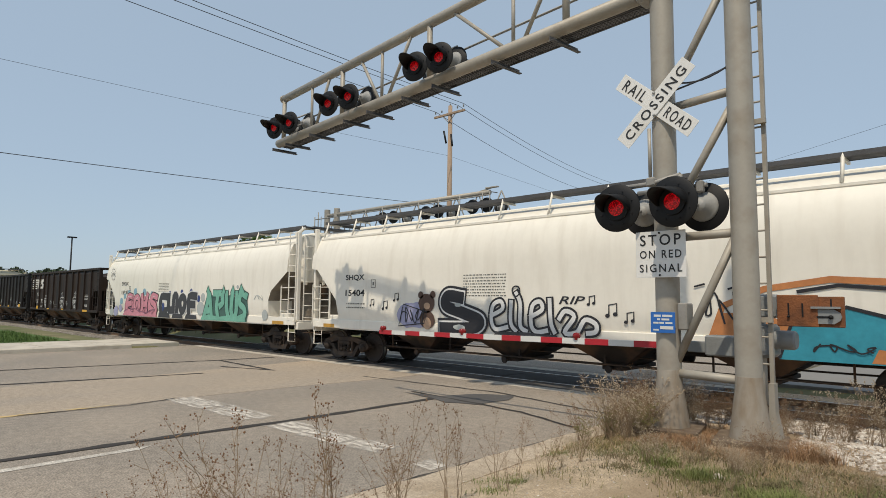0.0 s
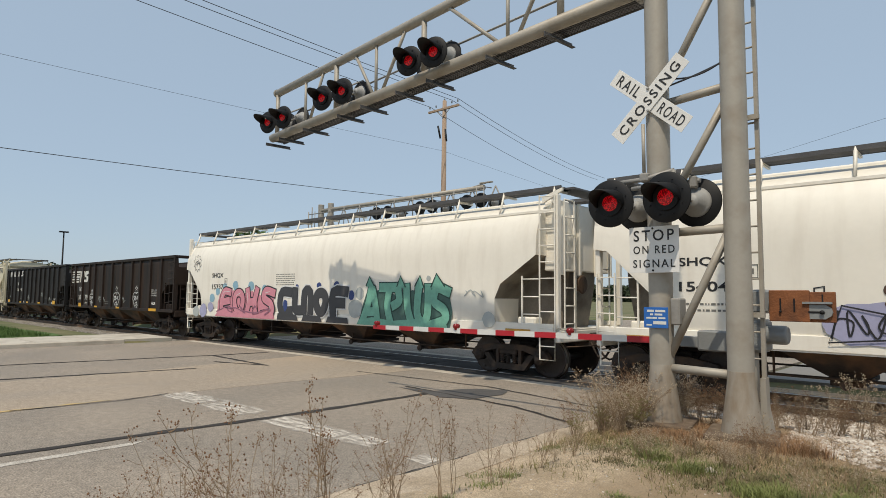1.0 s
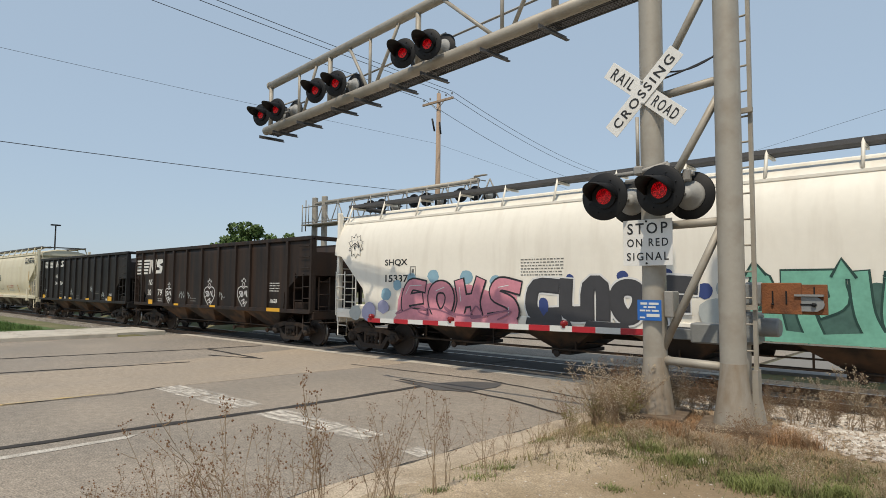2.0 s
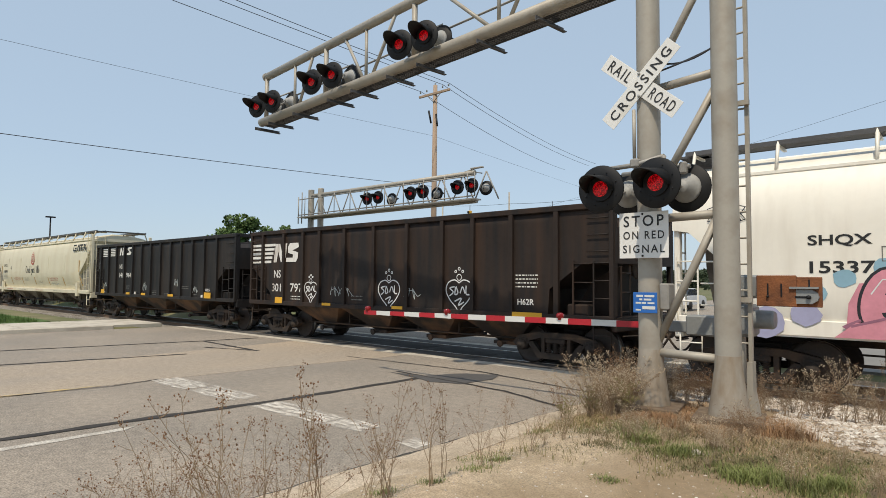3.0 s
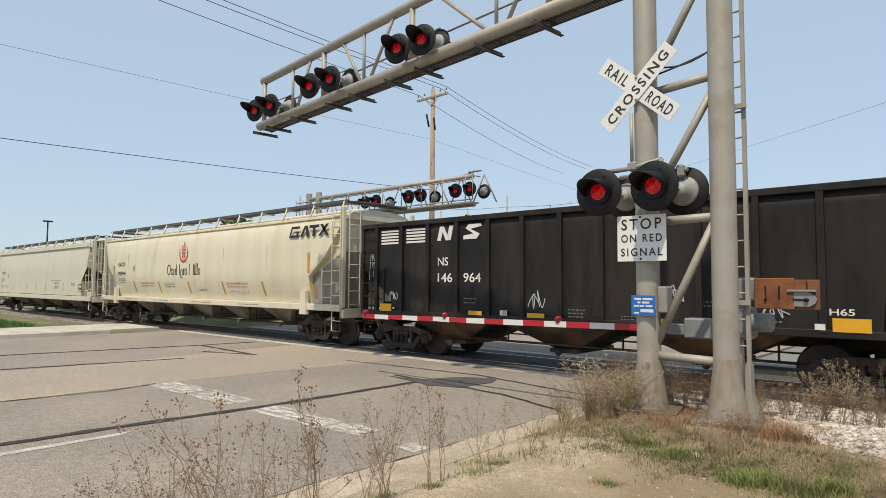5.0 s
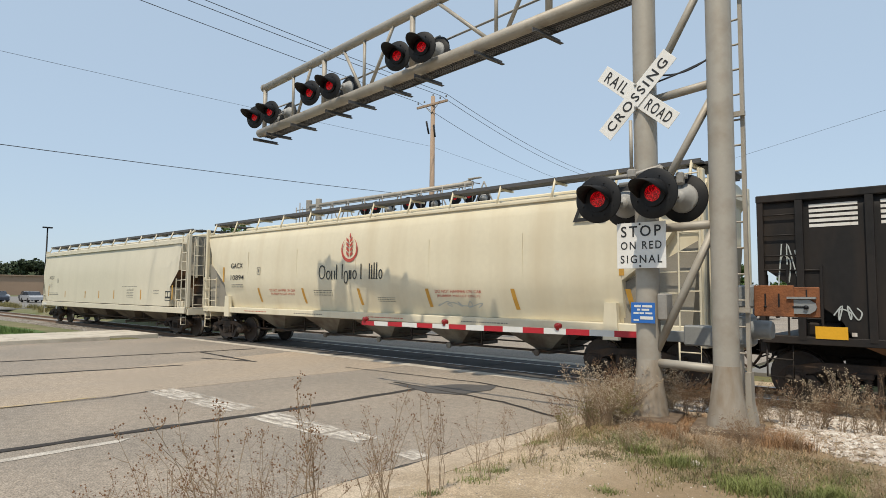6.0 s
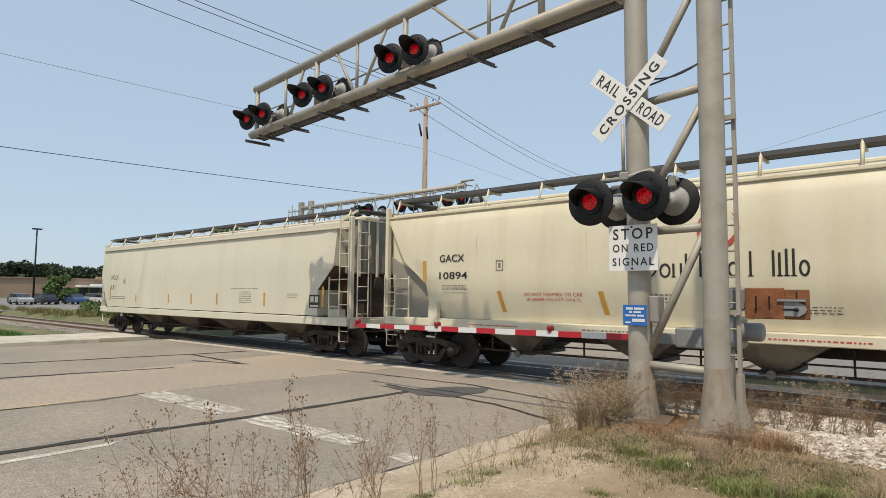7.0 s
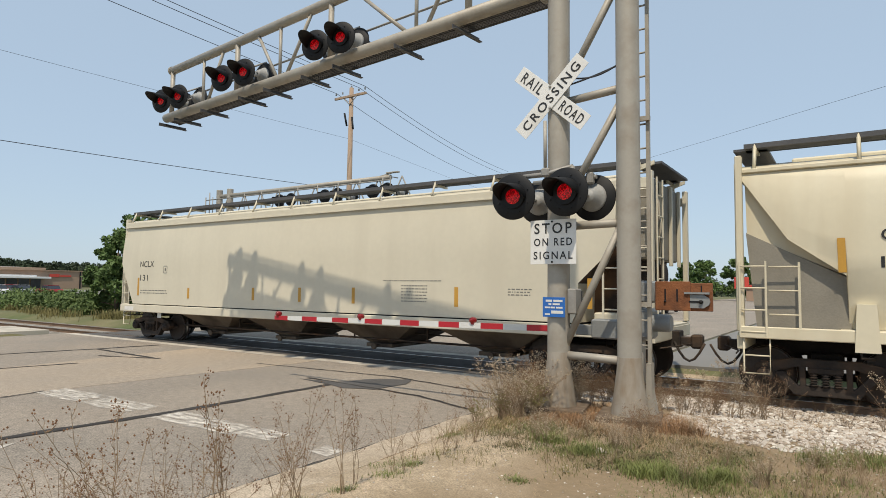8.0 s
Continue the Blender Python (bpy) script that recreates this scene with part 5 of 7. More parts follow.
# first white car: bear, script and the blue and orange piece
lettering("SHQX", 1.79, 2.47, 2.67, 2.66, Y, M_INK, CAR_A, 0.02)
lettering("15404", 1.79, 2.02, 2.69, 2.21, Y, M_INK, CAR_A, 0.02)
print_block(1.85, 1.62, 2.7, 1.85, 2, Y, M_GREYINK, CAR_A, 3)
data_box(CAR_A, 3.08, 2.38, Y)
print_block(6.56, 2.0, 7.9, 2.58, 8, Y, M_GREYINK, CAR_A, 5)
spray(CAR_A, [blob(4.75, 1.5, 0.62, 0.36, 16, 0.15, 3)], P_LILAC, Y - 0.002)
strokes(CAR_A, [scribble(4.25, 1.25, 5.15, 1.75, 14, 2), [(4.2, 1.2), (5.2, 1.3), (5.3, 1.6), (4.4, 1.8), (4.2, 1.2)]], 0.03, P_BLACK, Y - 0.006)
spray(CAR_A, [blob(5.27, 1.83, 0.3, 0.26, 18, 0.04, 1), blob(5.05, 2.05, 0.1, 0.1, 12, 0.03, 2), blob(5.5, 2.06, 0.1, 0.1, 12, 0.03, 3), blob(5.3, 1.4, 0.28, 0.24, 14, 0.05, 4)], P_BROWN, Y - 0.008)
spray(CAR_A, [blob(5.29, 1.76, 0.12, 0.09, 12, 0.03, 5), blob(5.3, 1.3, 0.15, 0.16, 12, 0.05, 6)], P_TAN, Y - 0.012)
for x, z, s in ((3.55, 1.66, 1.0), (3.0, 1.75, 0.8), (4.02, 1.9, 0.9), (10.55, 1.62, 1.1), (10.95, 1.5, 0.9), (11.9, 1.45, 1.0), (10.1, 1.85, 0.8)):
    lines, dots = note(x, z, s)
    strokes(CAR_A, lines, 0.03, P_BLACK, Y - 0.003)
    spray(CAR_A, dots, P_BLACK, Y - 0.005)
letters(CAR_A, [smooth([(6.5, 1.98), (6.05, 2.02), (5.98, 1.78), (6.5, 1.62), (7.1, 1.42), (6.85, 1.24), (5.85, 1.2)], 8)], 0.3, P_BLACK, P_WHITE, Y - 0.008, P_BLACK, 0.09)
spray(CAR_A, [blob(6.45, 1.24, 0.2, 0.07, 12, 0.1, 3), blob(6.4, 1.8, 0.12, 0.05, 12, 0.1, 4)], P_GREY, Y - 0.022)
letters(CAR_A, [smooth(q) for q in ([(7.45, 1.55), (7.8, 1.72), (7.75, 1.9), (7.52, 1.8), (7.47, 1.45), (7.6, 1.24), (7.95, 1.3)], [(8.06, 1.9), (8.05, 1.4), (8.2, 1.22)], [(8.2, 2.1), (8.32, 1.85), (8.32, 1.35), (8.5, 1.22)], [(8.6, 1.55), (8.92, 1.72), (8.86, 1.9), (8.66, 1.8), (8.62, 1.4), (8.76, 1.22), (9.05, 1.26)], [(9.12, 1.95), (9.15, 1.45), (9.25, 1.22)], [(9.36, 1.52), (9.52, 1.7), (9.74, 1.58), (9.5, 1.24), (9.8, 1.25), (10.0, 1.52), (10.25, 1.44), (10.25, 1.28), (10.05, 1.24)])], 0.1, P_WHITE, P_BLACK, Y - 0.004, None, 0.1)
fat_lines(CAR_A, [loop(8.2, 2.14, 0.11, 0.12, 16)], 0.035, P_BLACK, Y - 0.016)
spray(CAR_A, [[(7.5, 1.04), (9.4, 1.04), (9.3, 1.16), (8.4, 1.2), (7.6, 1.17)]], P_CHAR, Y - 0.018)
lettering("RIP", 9.35, 1.85, 10.0, 2.02, Y - 0.003, P_BLACK, CAR_A, 0.01, 0.3)
strokes(CAR_A, [scribble(12.4, 1.5, 13.0, 2.15, 9, 5), [(12.3, 2.2), (12.5, 2.25)], [(12.9, 2.15), (13.05, 2.2)]], 0.035, P_BLACK, Y - 0.003)
spray(CAR_A, [[(13.7, 0.96), (17.75, 0.96), (17.75, 1.6), (17.0, 1.75), (16.4, 1.55), (15.6, 1.6), (14.7, 1.85), (13.9, 1.55)]], P_CYAN, Y - 0.003)
spray(CAR_A, [[(12.6, 1.35), (13.6, 1.1), (13.9, 1.55), (13.4, 1.75), (12.8, 1.72)], [(15.0, 0.98), (15.8, 0.98), (15.6, 1.15), (15.1, 1.2)], [(16.4, 1.9), (17.6, 2.0), (17.7, 1.7), (16.8, 1.72)]], P_ORANGE, Y - 0.006)
strokes(CAR_A, [[(12.6, 1.3), (12.8, 1.85), (13.5, 2.15), (14.5, 2.3), (15.6, 2.22), (16.2, 2.28), (17.7, 2.25)]], 0.11, P_ORANGE, Y - 0.004)
strokes(CAR_A, [[(13.7, 0.98), (13.9, 1.55), (14.7, 1.85), (15.6, 1.6), (16.4, 1.55), (17.0, 1.75), (17.7, 1.6)], [(14.0, 2.1), (14.6, 2.2), (15.5, 2.12), (15.7, 2.2), (17.7, 2.1)], [(15.6, 1.0), (15.5, 1.6)], [(16.5, 1.5), (16.3, 1.0)]], 0.06, P_BLACK, Y - 0.010)
strokes(CAR_A, [scribble(14.2, 1.1, 15.1, 1.28, 12, 8), scribble(16.5, 1.1, 17.5, 1.3, 10, 9)], 0.025, P_BLACK, Y - 0.009)
bars([(0.7, 1.05, 1.25, 1.16), (14.5, 1.05, 15.2, 1.12)], -1.6, M_OTAPE, CAR_A, "tape", "ochre tape")

# second white car: three sprayed pieces
lettering("SHQX", 2.25, 2.51, 3.14, 2.71, Y, M_INK, CAR_B, 0.02)
lettering("15337", 2.27, 2.08, 3.17, 2.28, Y, M_INK, CAR_B, 0.02)
data_box(CAR_B, 3.35, 2.38, Y)
print_block(6.83, 2.2, 7.95, 2.62, 6, Y, M_GREYINK, CAR_B, 6)
print_block(14.4, 1.95, 14.9, 2.2, 3, Y, M_GREYINK, CAR_B, 7)
star = []
for k in range(20):
    a, r = 2 * math.pi * k / 20, (0.34 if k % 2 else 0.24)
    star.append((0.98 + r * math.cos(a), 3.15 + r * 1.05 * math.sin(a)))
strokes(CAR_B, [star + star[:1], scribble(0.8, 3.0, 1.2, 3.3, 8, 4)], 0.025, P_BLACK, Y + 0.0)
for x, z, r, mt in ((3.3, 2.18, 0.16, P_BLUE), (4.1, 2.22, 0.2, P_BLUE), (5.2, 2.2, 0.2, P_BLUE), (6.1, 2.1, 0.16, P_BLUE), (2.3, 1.75, 0.2, P_BLUE), (2.2, 1.4, 0.22, P_LILAC), (2.75, 2.0, 0.16, P_BLUE), (9.3, 2.2, 0.12, P_NAVY), (10.2, 2.2, 0.14, P_NAVY), (10.9, 1.9, 0.16, P_NAVY), (8.1, 2.15, 0.1, P_NAVY), (11.3, 1.95, 0.2, P_GREY), (11.1, 1.5, 0.32, P_GREY), (16.1, 1.35, 0.2, P_GREY), (1.6, 1.25, 0.3, P_LILAC), (1.0, 1.2, 0.25, P_GREY), (14.1, 2.36, 0.08, P_GREY)):
    spray(CAR_B, [blob(x, z, r, r * 0.9, 12, 0.12, int(x * 10))], mt, Y - 0.001 - 0.0001 * int(x))
spray(CAR_B, [[(2.75, 1.06), (6.75, 1.06), (6.72, 1.75), (6.4, 1.98), (5.9, 1.86), (5.3, 2.02), (4.6, 1.9), (4.0, 2.05), (3.4, 1.95), (2.95, 1.92), (2.8, 1.6)]], P_PINK, Y - 0.0035)
letters(CAR_B, [smooth(q) for q in ([(3.75, 1.97), (3.3, 2.0), (3.1, 1.62), (3.2, 1.28), (3.8, 1.2)], [(3.2, 1.6), (3.65, 1.66)], [(5.0, 2.05), (5.08, 1.6), (4.95, 1.2)], [(5.65, 2.08), (5.5, 1.6), (5.6, 1.2)], [(5.1, 1.6), (5.55, 1.66)], [(6.75, 1.95), (6.25, 2.03), (6.1, 1.78), (6.55, 1.58), (6.6, 1.3), (6.0, 1.18)])] + [loop(4.38, 1.62, 0.3, 0.36)], 0.27, P_PINK, P_BLACK, Y - 0.004)
strokes(CAR_B, [[(3.1, 1.75), (3.25, 1.98), (3.7, 2.0)], [(4.2, 1.85), (4.5, 1.95)], [(5.0, 1.95), (5.05, 1.6)], [(6.2, 1.95), (6.5, 2.0)], [(6.5, 1.5), (6.5, 1.3)]], 0.02, P_WHITE, Y - 0.0165)
strokes(CAR_B, [scribble(2.9, 1.15, 6.6, 1.5, 14, 3)], 0.04, P_PINKD, Y - 0.016)
spray(CAR_B, [[(2.6, 1.05), (6.8, 1.05), (6.7, 1.3), (5.9, 1.24), (4.9, 1.32), (3.8, 1.22), (2.9, 1.3)]], P_PINK, Y - 0.018)
letters(CAR_B, [smooth(q, 3) for q in ([(7.75, 1.98), (7.25, 1.98), (7.12, 1.62), (7.25, 1.36), (7.8, 1.36)], [(8.02, 2.05), (8.0, 1.55), (8.1, 1.4), (8.42, 1.4)], [(8.52, 1.36), (8.55, 1.98), (8.85, 1.98), (8.88, 1.36)], [(10.05, 1.32), (10.05, 1.98), (10.7, 2.0)], [(10.1, 1.66), (10.55, 1.66)])] + [loop(9.42, 1.68, 0.25, 0.3)], 0.27, P_CHAR, P_CHAR, Y - 0.004, P_WHITE, 0.06)
spray(CAR_B, [[(6.95, 1.05), (8.2, 1.05), (8.1, 1.25), (7.0, 1.28)], [(8.4, 1.05), (9.5, 1.05), (9.4, 1.24), (8.5, 1.26)], [(9.7, 1.05), (10.8, 1.05), (10.75, 1.22), (9.8, 1.24)]], P_CHAR, Y - 0.010)
spray(CAR_B, [blob(7.45, 1.55, 0.14, 0.2, 12, 0.2, 8)], P_NAVY, Y - 0.016)
spray(CAR_B, [[(11.3, 1.06), (14.85, 1.06), (14.95, 1.5), (14.8, 2.1), (14.1, 1.95), (13.5, 2.05), (12.9, 1.9), (12.3, 2.08), (11.6, 1.95), (11.4, 1.5)]], P_TEALS, Y - 0.0035)
letters(CAR_B, [smooth(q) for q in ([(11.45, 1.15), (11.72, 1.7), (11.85, 2.12), (12.0, 1.7), (12.12, 1.15)], [(11.6, 1.42), (12.1, 1.45)], [(12.25, 2.12), (13.02, 2.12)], [(12.6, 2.1), (12.52, 1.6), (12.66, 1.15)], [(12.95, 2.05), (13.0, 1.76), (12.76, 1.62)], [(13.28, 2.15), (13.34, 1.55), (13.5, 1.15)], [(13.75, 2.12), (13.7, 1.45), (13.9, 1.2), (14.08, 1.42), (14.1, 2.14)], [(14.82, 2.0), (14.42, 2.1), (14.32, 1.76), (14.66, 1.55), (14.7, 1.3), (14.25, 1.15)])], 0.25, P_TEAL, P_TEALD, Y - 0.004, None, 0.07)
spray(CAR_B, [[(11.6, 2.15), (11.75, 2.42), (11.95, 2.15)], [(12.9, 2.12), (13.05, 2.42), (13.25, 2.1)], [(13.6, 2.12), (13.8, 2.42), (13.95, 2.1)], [(14.2, 2.1), (14.4, 2.46), (14.7, 2.12)], [(11.2, 1.05), (14.8, 1.05), (14.75, 1.2), (13.6, 1.28), (12.7, 1.2), (11.9, 1.28), (11.3, 1.2)]], P_TEAL, Y - 0.0165)
strokes(CAR_B, [[(11.6, 2.17), (11.75, 2.44), (11.95, 2.18)], [(12.9, 2.14), (13.05, 2.44), (13.25, 2.12)], [(13.6, 2.14), (13.8, 2.44), (13.95, 2.12)], [(14.2, 2.12), (14.4, 2.48), (14.7, 2.14)]], 0.045, P_TEALD, Y - 0.02)
strokes(CAR_B, [scribble(15.3, 1.85, 15.9, 2.1, 8, 7)], 0.025, P_GREY, Y - 0.002)
bars([(16.6, 1.05, 17.3, 1.16)], -1.6, M_OTAPE, CAR_B, "tape", "ochre tape")

# rusty black car
YB = -1.5445
m = Mesh()
for k in range(5):
    z = 3.09 - k * 0.142
    m.box(((0.1 + 1.5) / 2 - 0.03 * k, YB, z), (1.4 - 0.06 * k, 0.004, 0.085))
part("logo", m, M_WINK, CAR_C, "white striped logo")
for n, poly in enumerate(([(1.4, 2.5), (1.58, 2.5), (1.74, 3.12), (1.52, 3.12)], [(1.58, 3.1), (1.78, 3.12), (2.02, 2.52), (1.84, 2.5)], [(1.88, 2.5), (2.08, 2.5), (2.2, 3.12), (2.02, 3.12)],
             [(2.14, 2.5), (2.7, 2.5), (2.8, 2.62), (2.82, 2.8), (2.5, 2.88), (2.86, 2.98), (2.82, 3.12), (2.36, 3.12), (2.24, 3.0), (2.26, 2.8), (2.54, 2.74), (2.52, 2.64), (2.16, 2.64)])):
    spray(CAR_C, [poly], M_WINK, YB - 0.003 - 0.002 * n, "white logo shape")
lettering("NS", 1.45, 1.98, 1.84, 2.24, YB, M_WINK, CAR_C, 0.01)
lettering("301", 1.34, 1.52, 1.86, 1.79, YB, M_WINK, CAR_C, 0.01)
lettering("797", 2.4, 1.52, 3.08, 1.80, YB, M_WINK, CAR_C, 0.01)
print_block(2.45, 1.25, 3.0, 1.42, 2, YB, M_WINK, CAR_C, 8)
for x in (1.65, 4.2, 7.3):
    bars([(x, 1.14, x + 0.42, 1.34 if x < 2 else 1.22)], -1.62, M_YTAPE, CAR_C, "tape", "yellow tape")
bars([(11.3, 1.1, 12.1, 1.22)], -1.62, M_YTAPE, CAR_C, "tape", "yellow tape")
lettering("H62R", 11.4, 1.38, 11.85, 1.52, YB, M_WINK, CAR_C, 0.02)
print_block(5.5, 1.3, 6.0, 1.5, 2, YB, M_GREYINK, CAR_C, 9)
print_block(11.35, 1.75, 11.95, 2.1, 4, YB, M_WINK, CAR_C, 12)
for x, z, r in ((3.53, 1.56, 0.3), (7.11, 1.56, 0.38), (9.65, 1.58, 0.38)):
    heart = smooth([(x + p * r, z + q * r) for p, q in ((0, 0.75), (0.4, 0.95), (0.95, 0.75), (1.12, 0.2), (0.75, -0.4), (0.25, -0.85), (0, -1.25), (-0.25, -0.85), (-0.75, -0.4), (-1.12, 0.2), (-0.95, 0.75), (-0.4, 0.95), (0, 0.75))])
    inside = [smooth([(x + p * r, z + q * r) for p, q in line]) for line in (((-0.4, 0.5), (-0.8, 0.4), (-0.5, 0.15), (-0.8, -0.1)), ((-0.25, 0.5), (-0.1, 0.1), (-0.35, 0.0), (-0.3, 0.45)), ((0.1, 0.1), (0.3, 0.5), (0.5, 0.1)), ((0.6, 0.55), (0.6, 0.05), (0.85, 0.0)), ((-0.35, -0.45), (0.2, -0.25), (-0.05, -0.7), (0.4, -0.5)))]
    fat_lines(CAR_C, [heart], 0.03, P_WHITE, -1.548)
    fat_lines(CAR_C, inside, 0.036, P_WHITE, -1.549)
    for dx, dz, q in ((0, 1.12, 0.2), (-0.3, 1.5, 0.08), (0, 1.68, 0.09), (0.3, 1.5, 0.08)):
        fat_lines(CAR_C, [loop(x + dx * r, z + dz * r, q * r, q * r, 12, 0.0)], 0.022, P_WHITE, -1.549)
for x in (4.75, 5.25, 8.0):
    strokes(CAR_C, [scribble(x - 0.25, 1.4, x + 0.25, 1.75, 8, int(x * 7))], 0.018, P_GREY, -1.547)

# plainer black car
m = Mesh()
for k in range(5):
    z = 3.37 - k * 0.083
    m.box((1.14, YB, z), (0.68, 0.004, 0.05)).box((2.13, YB, z), (0.7, 0.004, 0.05))
part("logo", m, M_WINK, CAR_D, "white striped logo")
for n, poly in enumerate(([(2.9, 3.03), (3.03, 3.03), (3.13, 3.4), (3.0, 3.4)], [(3.03, 3.36), (3.13, 3.4), (3.3, 3.08), (3.2, 3.03)], [(3.22, 3.03), (3.36, 3.03), (3.46, 3.4), (3.32, 3.4)], [(3.78, 3.03), (4.2, 3.03), (4.3, 3.15), (4.0, 3.28), (4.36, 3.33), (4.33, 3.4), (3.95, 3.4), (3.85, 3.3), (4.1, 3.16), (3.78, 3.12)])):
    spray(CAR_D, [poly], M_WINK, YB - 0.003 - 0.002 * n, "white logo shape")
lettering("NS", 2.93, 2.39, 3.28, 2.6, YB, M_WINK, CAR_D, 0.01)
lettering("146", 2.93, 1.97, 3.42, 2.2, YB, M_WINK, CAR_D, 0.01)
lettering("964", 3.78, 1.97, 4.33, 2.2, YB, M_WINK, CAR_D, 0.01)
lettering("H65", 11.5, 1.44, 11.85, 1.55, YB, M_WINK, CAR_D, 0.015)
for x, w, h in ((0.85, 0.45, 0.2), (4.0, 0.42, 0.1), (5.7, 0.45, 0.1), (8.4, 0.5, 0.1), (11.55, 0.52, 0.22)):
    bars([(x, 1.18, x + w, 1.18 + h)], -1.62, M_YTAPE, CAR_D, "tape", "yellow tape")
bars([(11.3, 1.2, 11.45, 1.3), (4.95, 1.2, 5.15, 1.32), (1.35, 1.24, 1.42, 1.3)], -1.62, M_WINK, CAR_D, "tape", "white tape")
for x0, z0, x1, z1, n in ((3.8, 1.42, 4.2, 1.62, 2), (6.7, 1.2, 7.1, 1.42, 3), (7.9, 1.2, 8.3, 1.32, 2), (9.4, 1.5, 10.1, 1.65, 2), (10.4, 1.25, 10.8, 1.35, 1)):
    print_block(x0, z0, x1, z1, n, YB, M_GREYINK, CAR_D, int(x0 * 5))
for x, z, h in ((5.9, 1.55, 0.5), (9.0, 1.75, 0.5), (1.3, 1.6, 0.3), (10.7, 1.5, 0.3), (0.5, 2.4, 0.8)):
    strokes(CAR_D, [scribble(x - 0.18, z - h / 2, x + 0.18, z + h / 2, 9, int(x * 5))], 0.02, P_GREY, -1.547)

# cream car
YE = -1.606
lettering("GACX", 2.06, 2.7, 2.85, 2.88, YE, M_INK, CAR_E, 0.01)
lettering("10894", 2.05, 2.27, 2.95, 2.45, YE, M_INK, CAR_E, 0.01)
print_block(2.15, 1.98, 2.95, 2.15, 2, YE, M_GREYINK, CAR_E, 4)
data_box(CAR_E, 3.9, 2.58, YE)
x = 7.28
for w, h, drop, round_one in ((0.34, 0.44, 0, 1), (0.21, 0.26, 0, 1), (0.2, 0.26, 0, 0), (0.32, 0.44, 0, 0), (0.2, 0.38, 0.13, 1), (0.13, 0.26, 0, 0), (0.18, 0.26, 0, 1), (0.1, 0, 0, 0), (0.42, 0.44, 0, 0), (0.07, 0.4, 0, 2), (0.07, 0.46, 0, 2), (0.07, 0.46, 0, 2), (0.15, 0.26, 0, 1)):
    z = 2.25 - drop
    if round_one == 1:
        fat_lines(CAR_E, [loop(x + w / 2, z + h / 2, w * 0.42, h * 0.46, 20, 0.0)], 0.038, M_INK, YE, "brand_print")
    elif h:
        bars([(x + q, z, x + q + 0.042, z + h) for q in ((0.0, w - 0.06) if round_one == 0 else (0.0,))] + [(x - 0.02, z, x + 0.07, z + 0.014)], YE, M_INK, CAR_E, "brand_print")
    x += w + 0.035
ring, inner = [], []
for k in range(25):
    a = radians(-235 + 290 * k / 24)
    th = 0.075 * (math.sin(math.pi * k / 24) ** 0.8) + 0.008
    ring.append((8.73 + 0.37 * math.cos(a), 3.12 + 0.37 * math.sin(a)))
    inner.append((8.73 + (0.37 - th) * math.cos(a), 3.13 + (0.37 - th) * math.sin(a)))
m = Mesh()
for k in range(24):
    m.flat([ring[k], ring[k + 1], inner[k + 1], inner[k]], YE)
for k in range(4):
    for s in (-1, 1):
        cx, cz = 8.73 + s * 0.085, 2.98 + 0.135 * k
        m.flat([(cx - s * 0.07, cz - 0.07), (cx + s * 0.05, cz + 0.0), (cx + s * 0.06, cz + 0.1), (cx - s * 0.05, cz + 0.03)], YE)
m.flat([(8.69, 3.5), (8.73, 3.44), (8.77, 3.5), (8.75, 3.6), (8.71, 3.6)], YE + 0.03)
part("logo", m, M_REDINK, CAR_E, "red wheat-ear logo in a ring")
YG = -1.575
for poly in ([(16.1, 3.4), (16.6, 3.4), (16.65, 3.6), (16.42, 3.6), (16.4, 3.55), (16.52, 3.53), (16.5, 3.48), (16.22, 3.48), (16.3, 3.68), (16.68, 3.68), (16.7, 3.76), (16.25, 3.76)], [(16.7, 3.4), (16.84, 3.4), (17.0, 3.66), (17.05, 3.4), (17.2, 3.4), (17.12, 3.76), (16.95, 3.76)],
             [(17.35, 3.4), (17.48, 3.4), (17.52, 3.66), (17.7, 3.68), (17.72, 3.76), (17.2, 3.76), (17.2, 3.68), (17.38, 3.66)], [(17.65, 3.4), (17.8, 3.4), (18.2, 3.76), (18.05, 3.76)], [(17.75, 3.76), (17.9, 3.76), (18.2, 3.4), (18.05, 3.4)]):
    spray(CAR_E, [poly], M_INK, YG - 0.02, "dark slanted logo shape")


def hug(ob):
    """Lays print on the tucked lower side of the cream car."""
    prof = [(1.25, 1.36), (1.45, 1.42), (1.75, 1.52), (2.05, 1.59), (2.2, 1.6), (3.2, 1.6)]
    for v in ob.data.vertices:
        v.co.y = -interp(prof, v.co.z) - 0.005
    return ob


def tape_on_tuck(x, z0, z1, lean=0.18):
    prof = [(1.25, 1.36), (1.45, 1.42), (1.75, 1.52), (2.05, 1.59), (2.2, 1.6), (3.2, 1.6)]
    m = Mesh()
    n = 4
    vs = []
    for k in range(n + 1):
        z = z0 + (z1 - z0) * k / n
        y = -interp(prof, z) - 0.005
        xx = x - lean * (z - z0)
        vs += [(xx - 0.055, y, z), (xx + 0.055, y, z)]
    m.add(vs, [(2 * k, 2 * k + 1, 2 * k + 3, 2 * k + 2) for k in range(n)])
    part("tape", m, M_OTAPE, CAR_E, "ochre reflective tape")


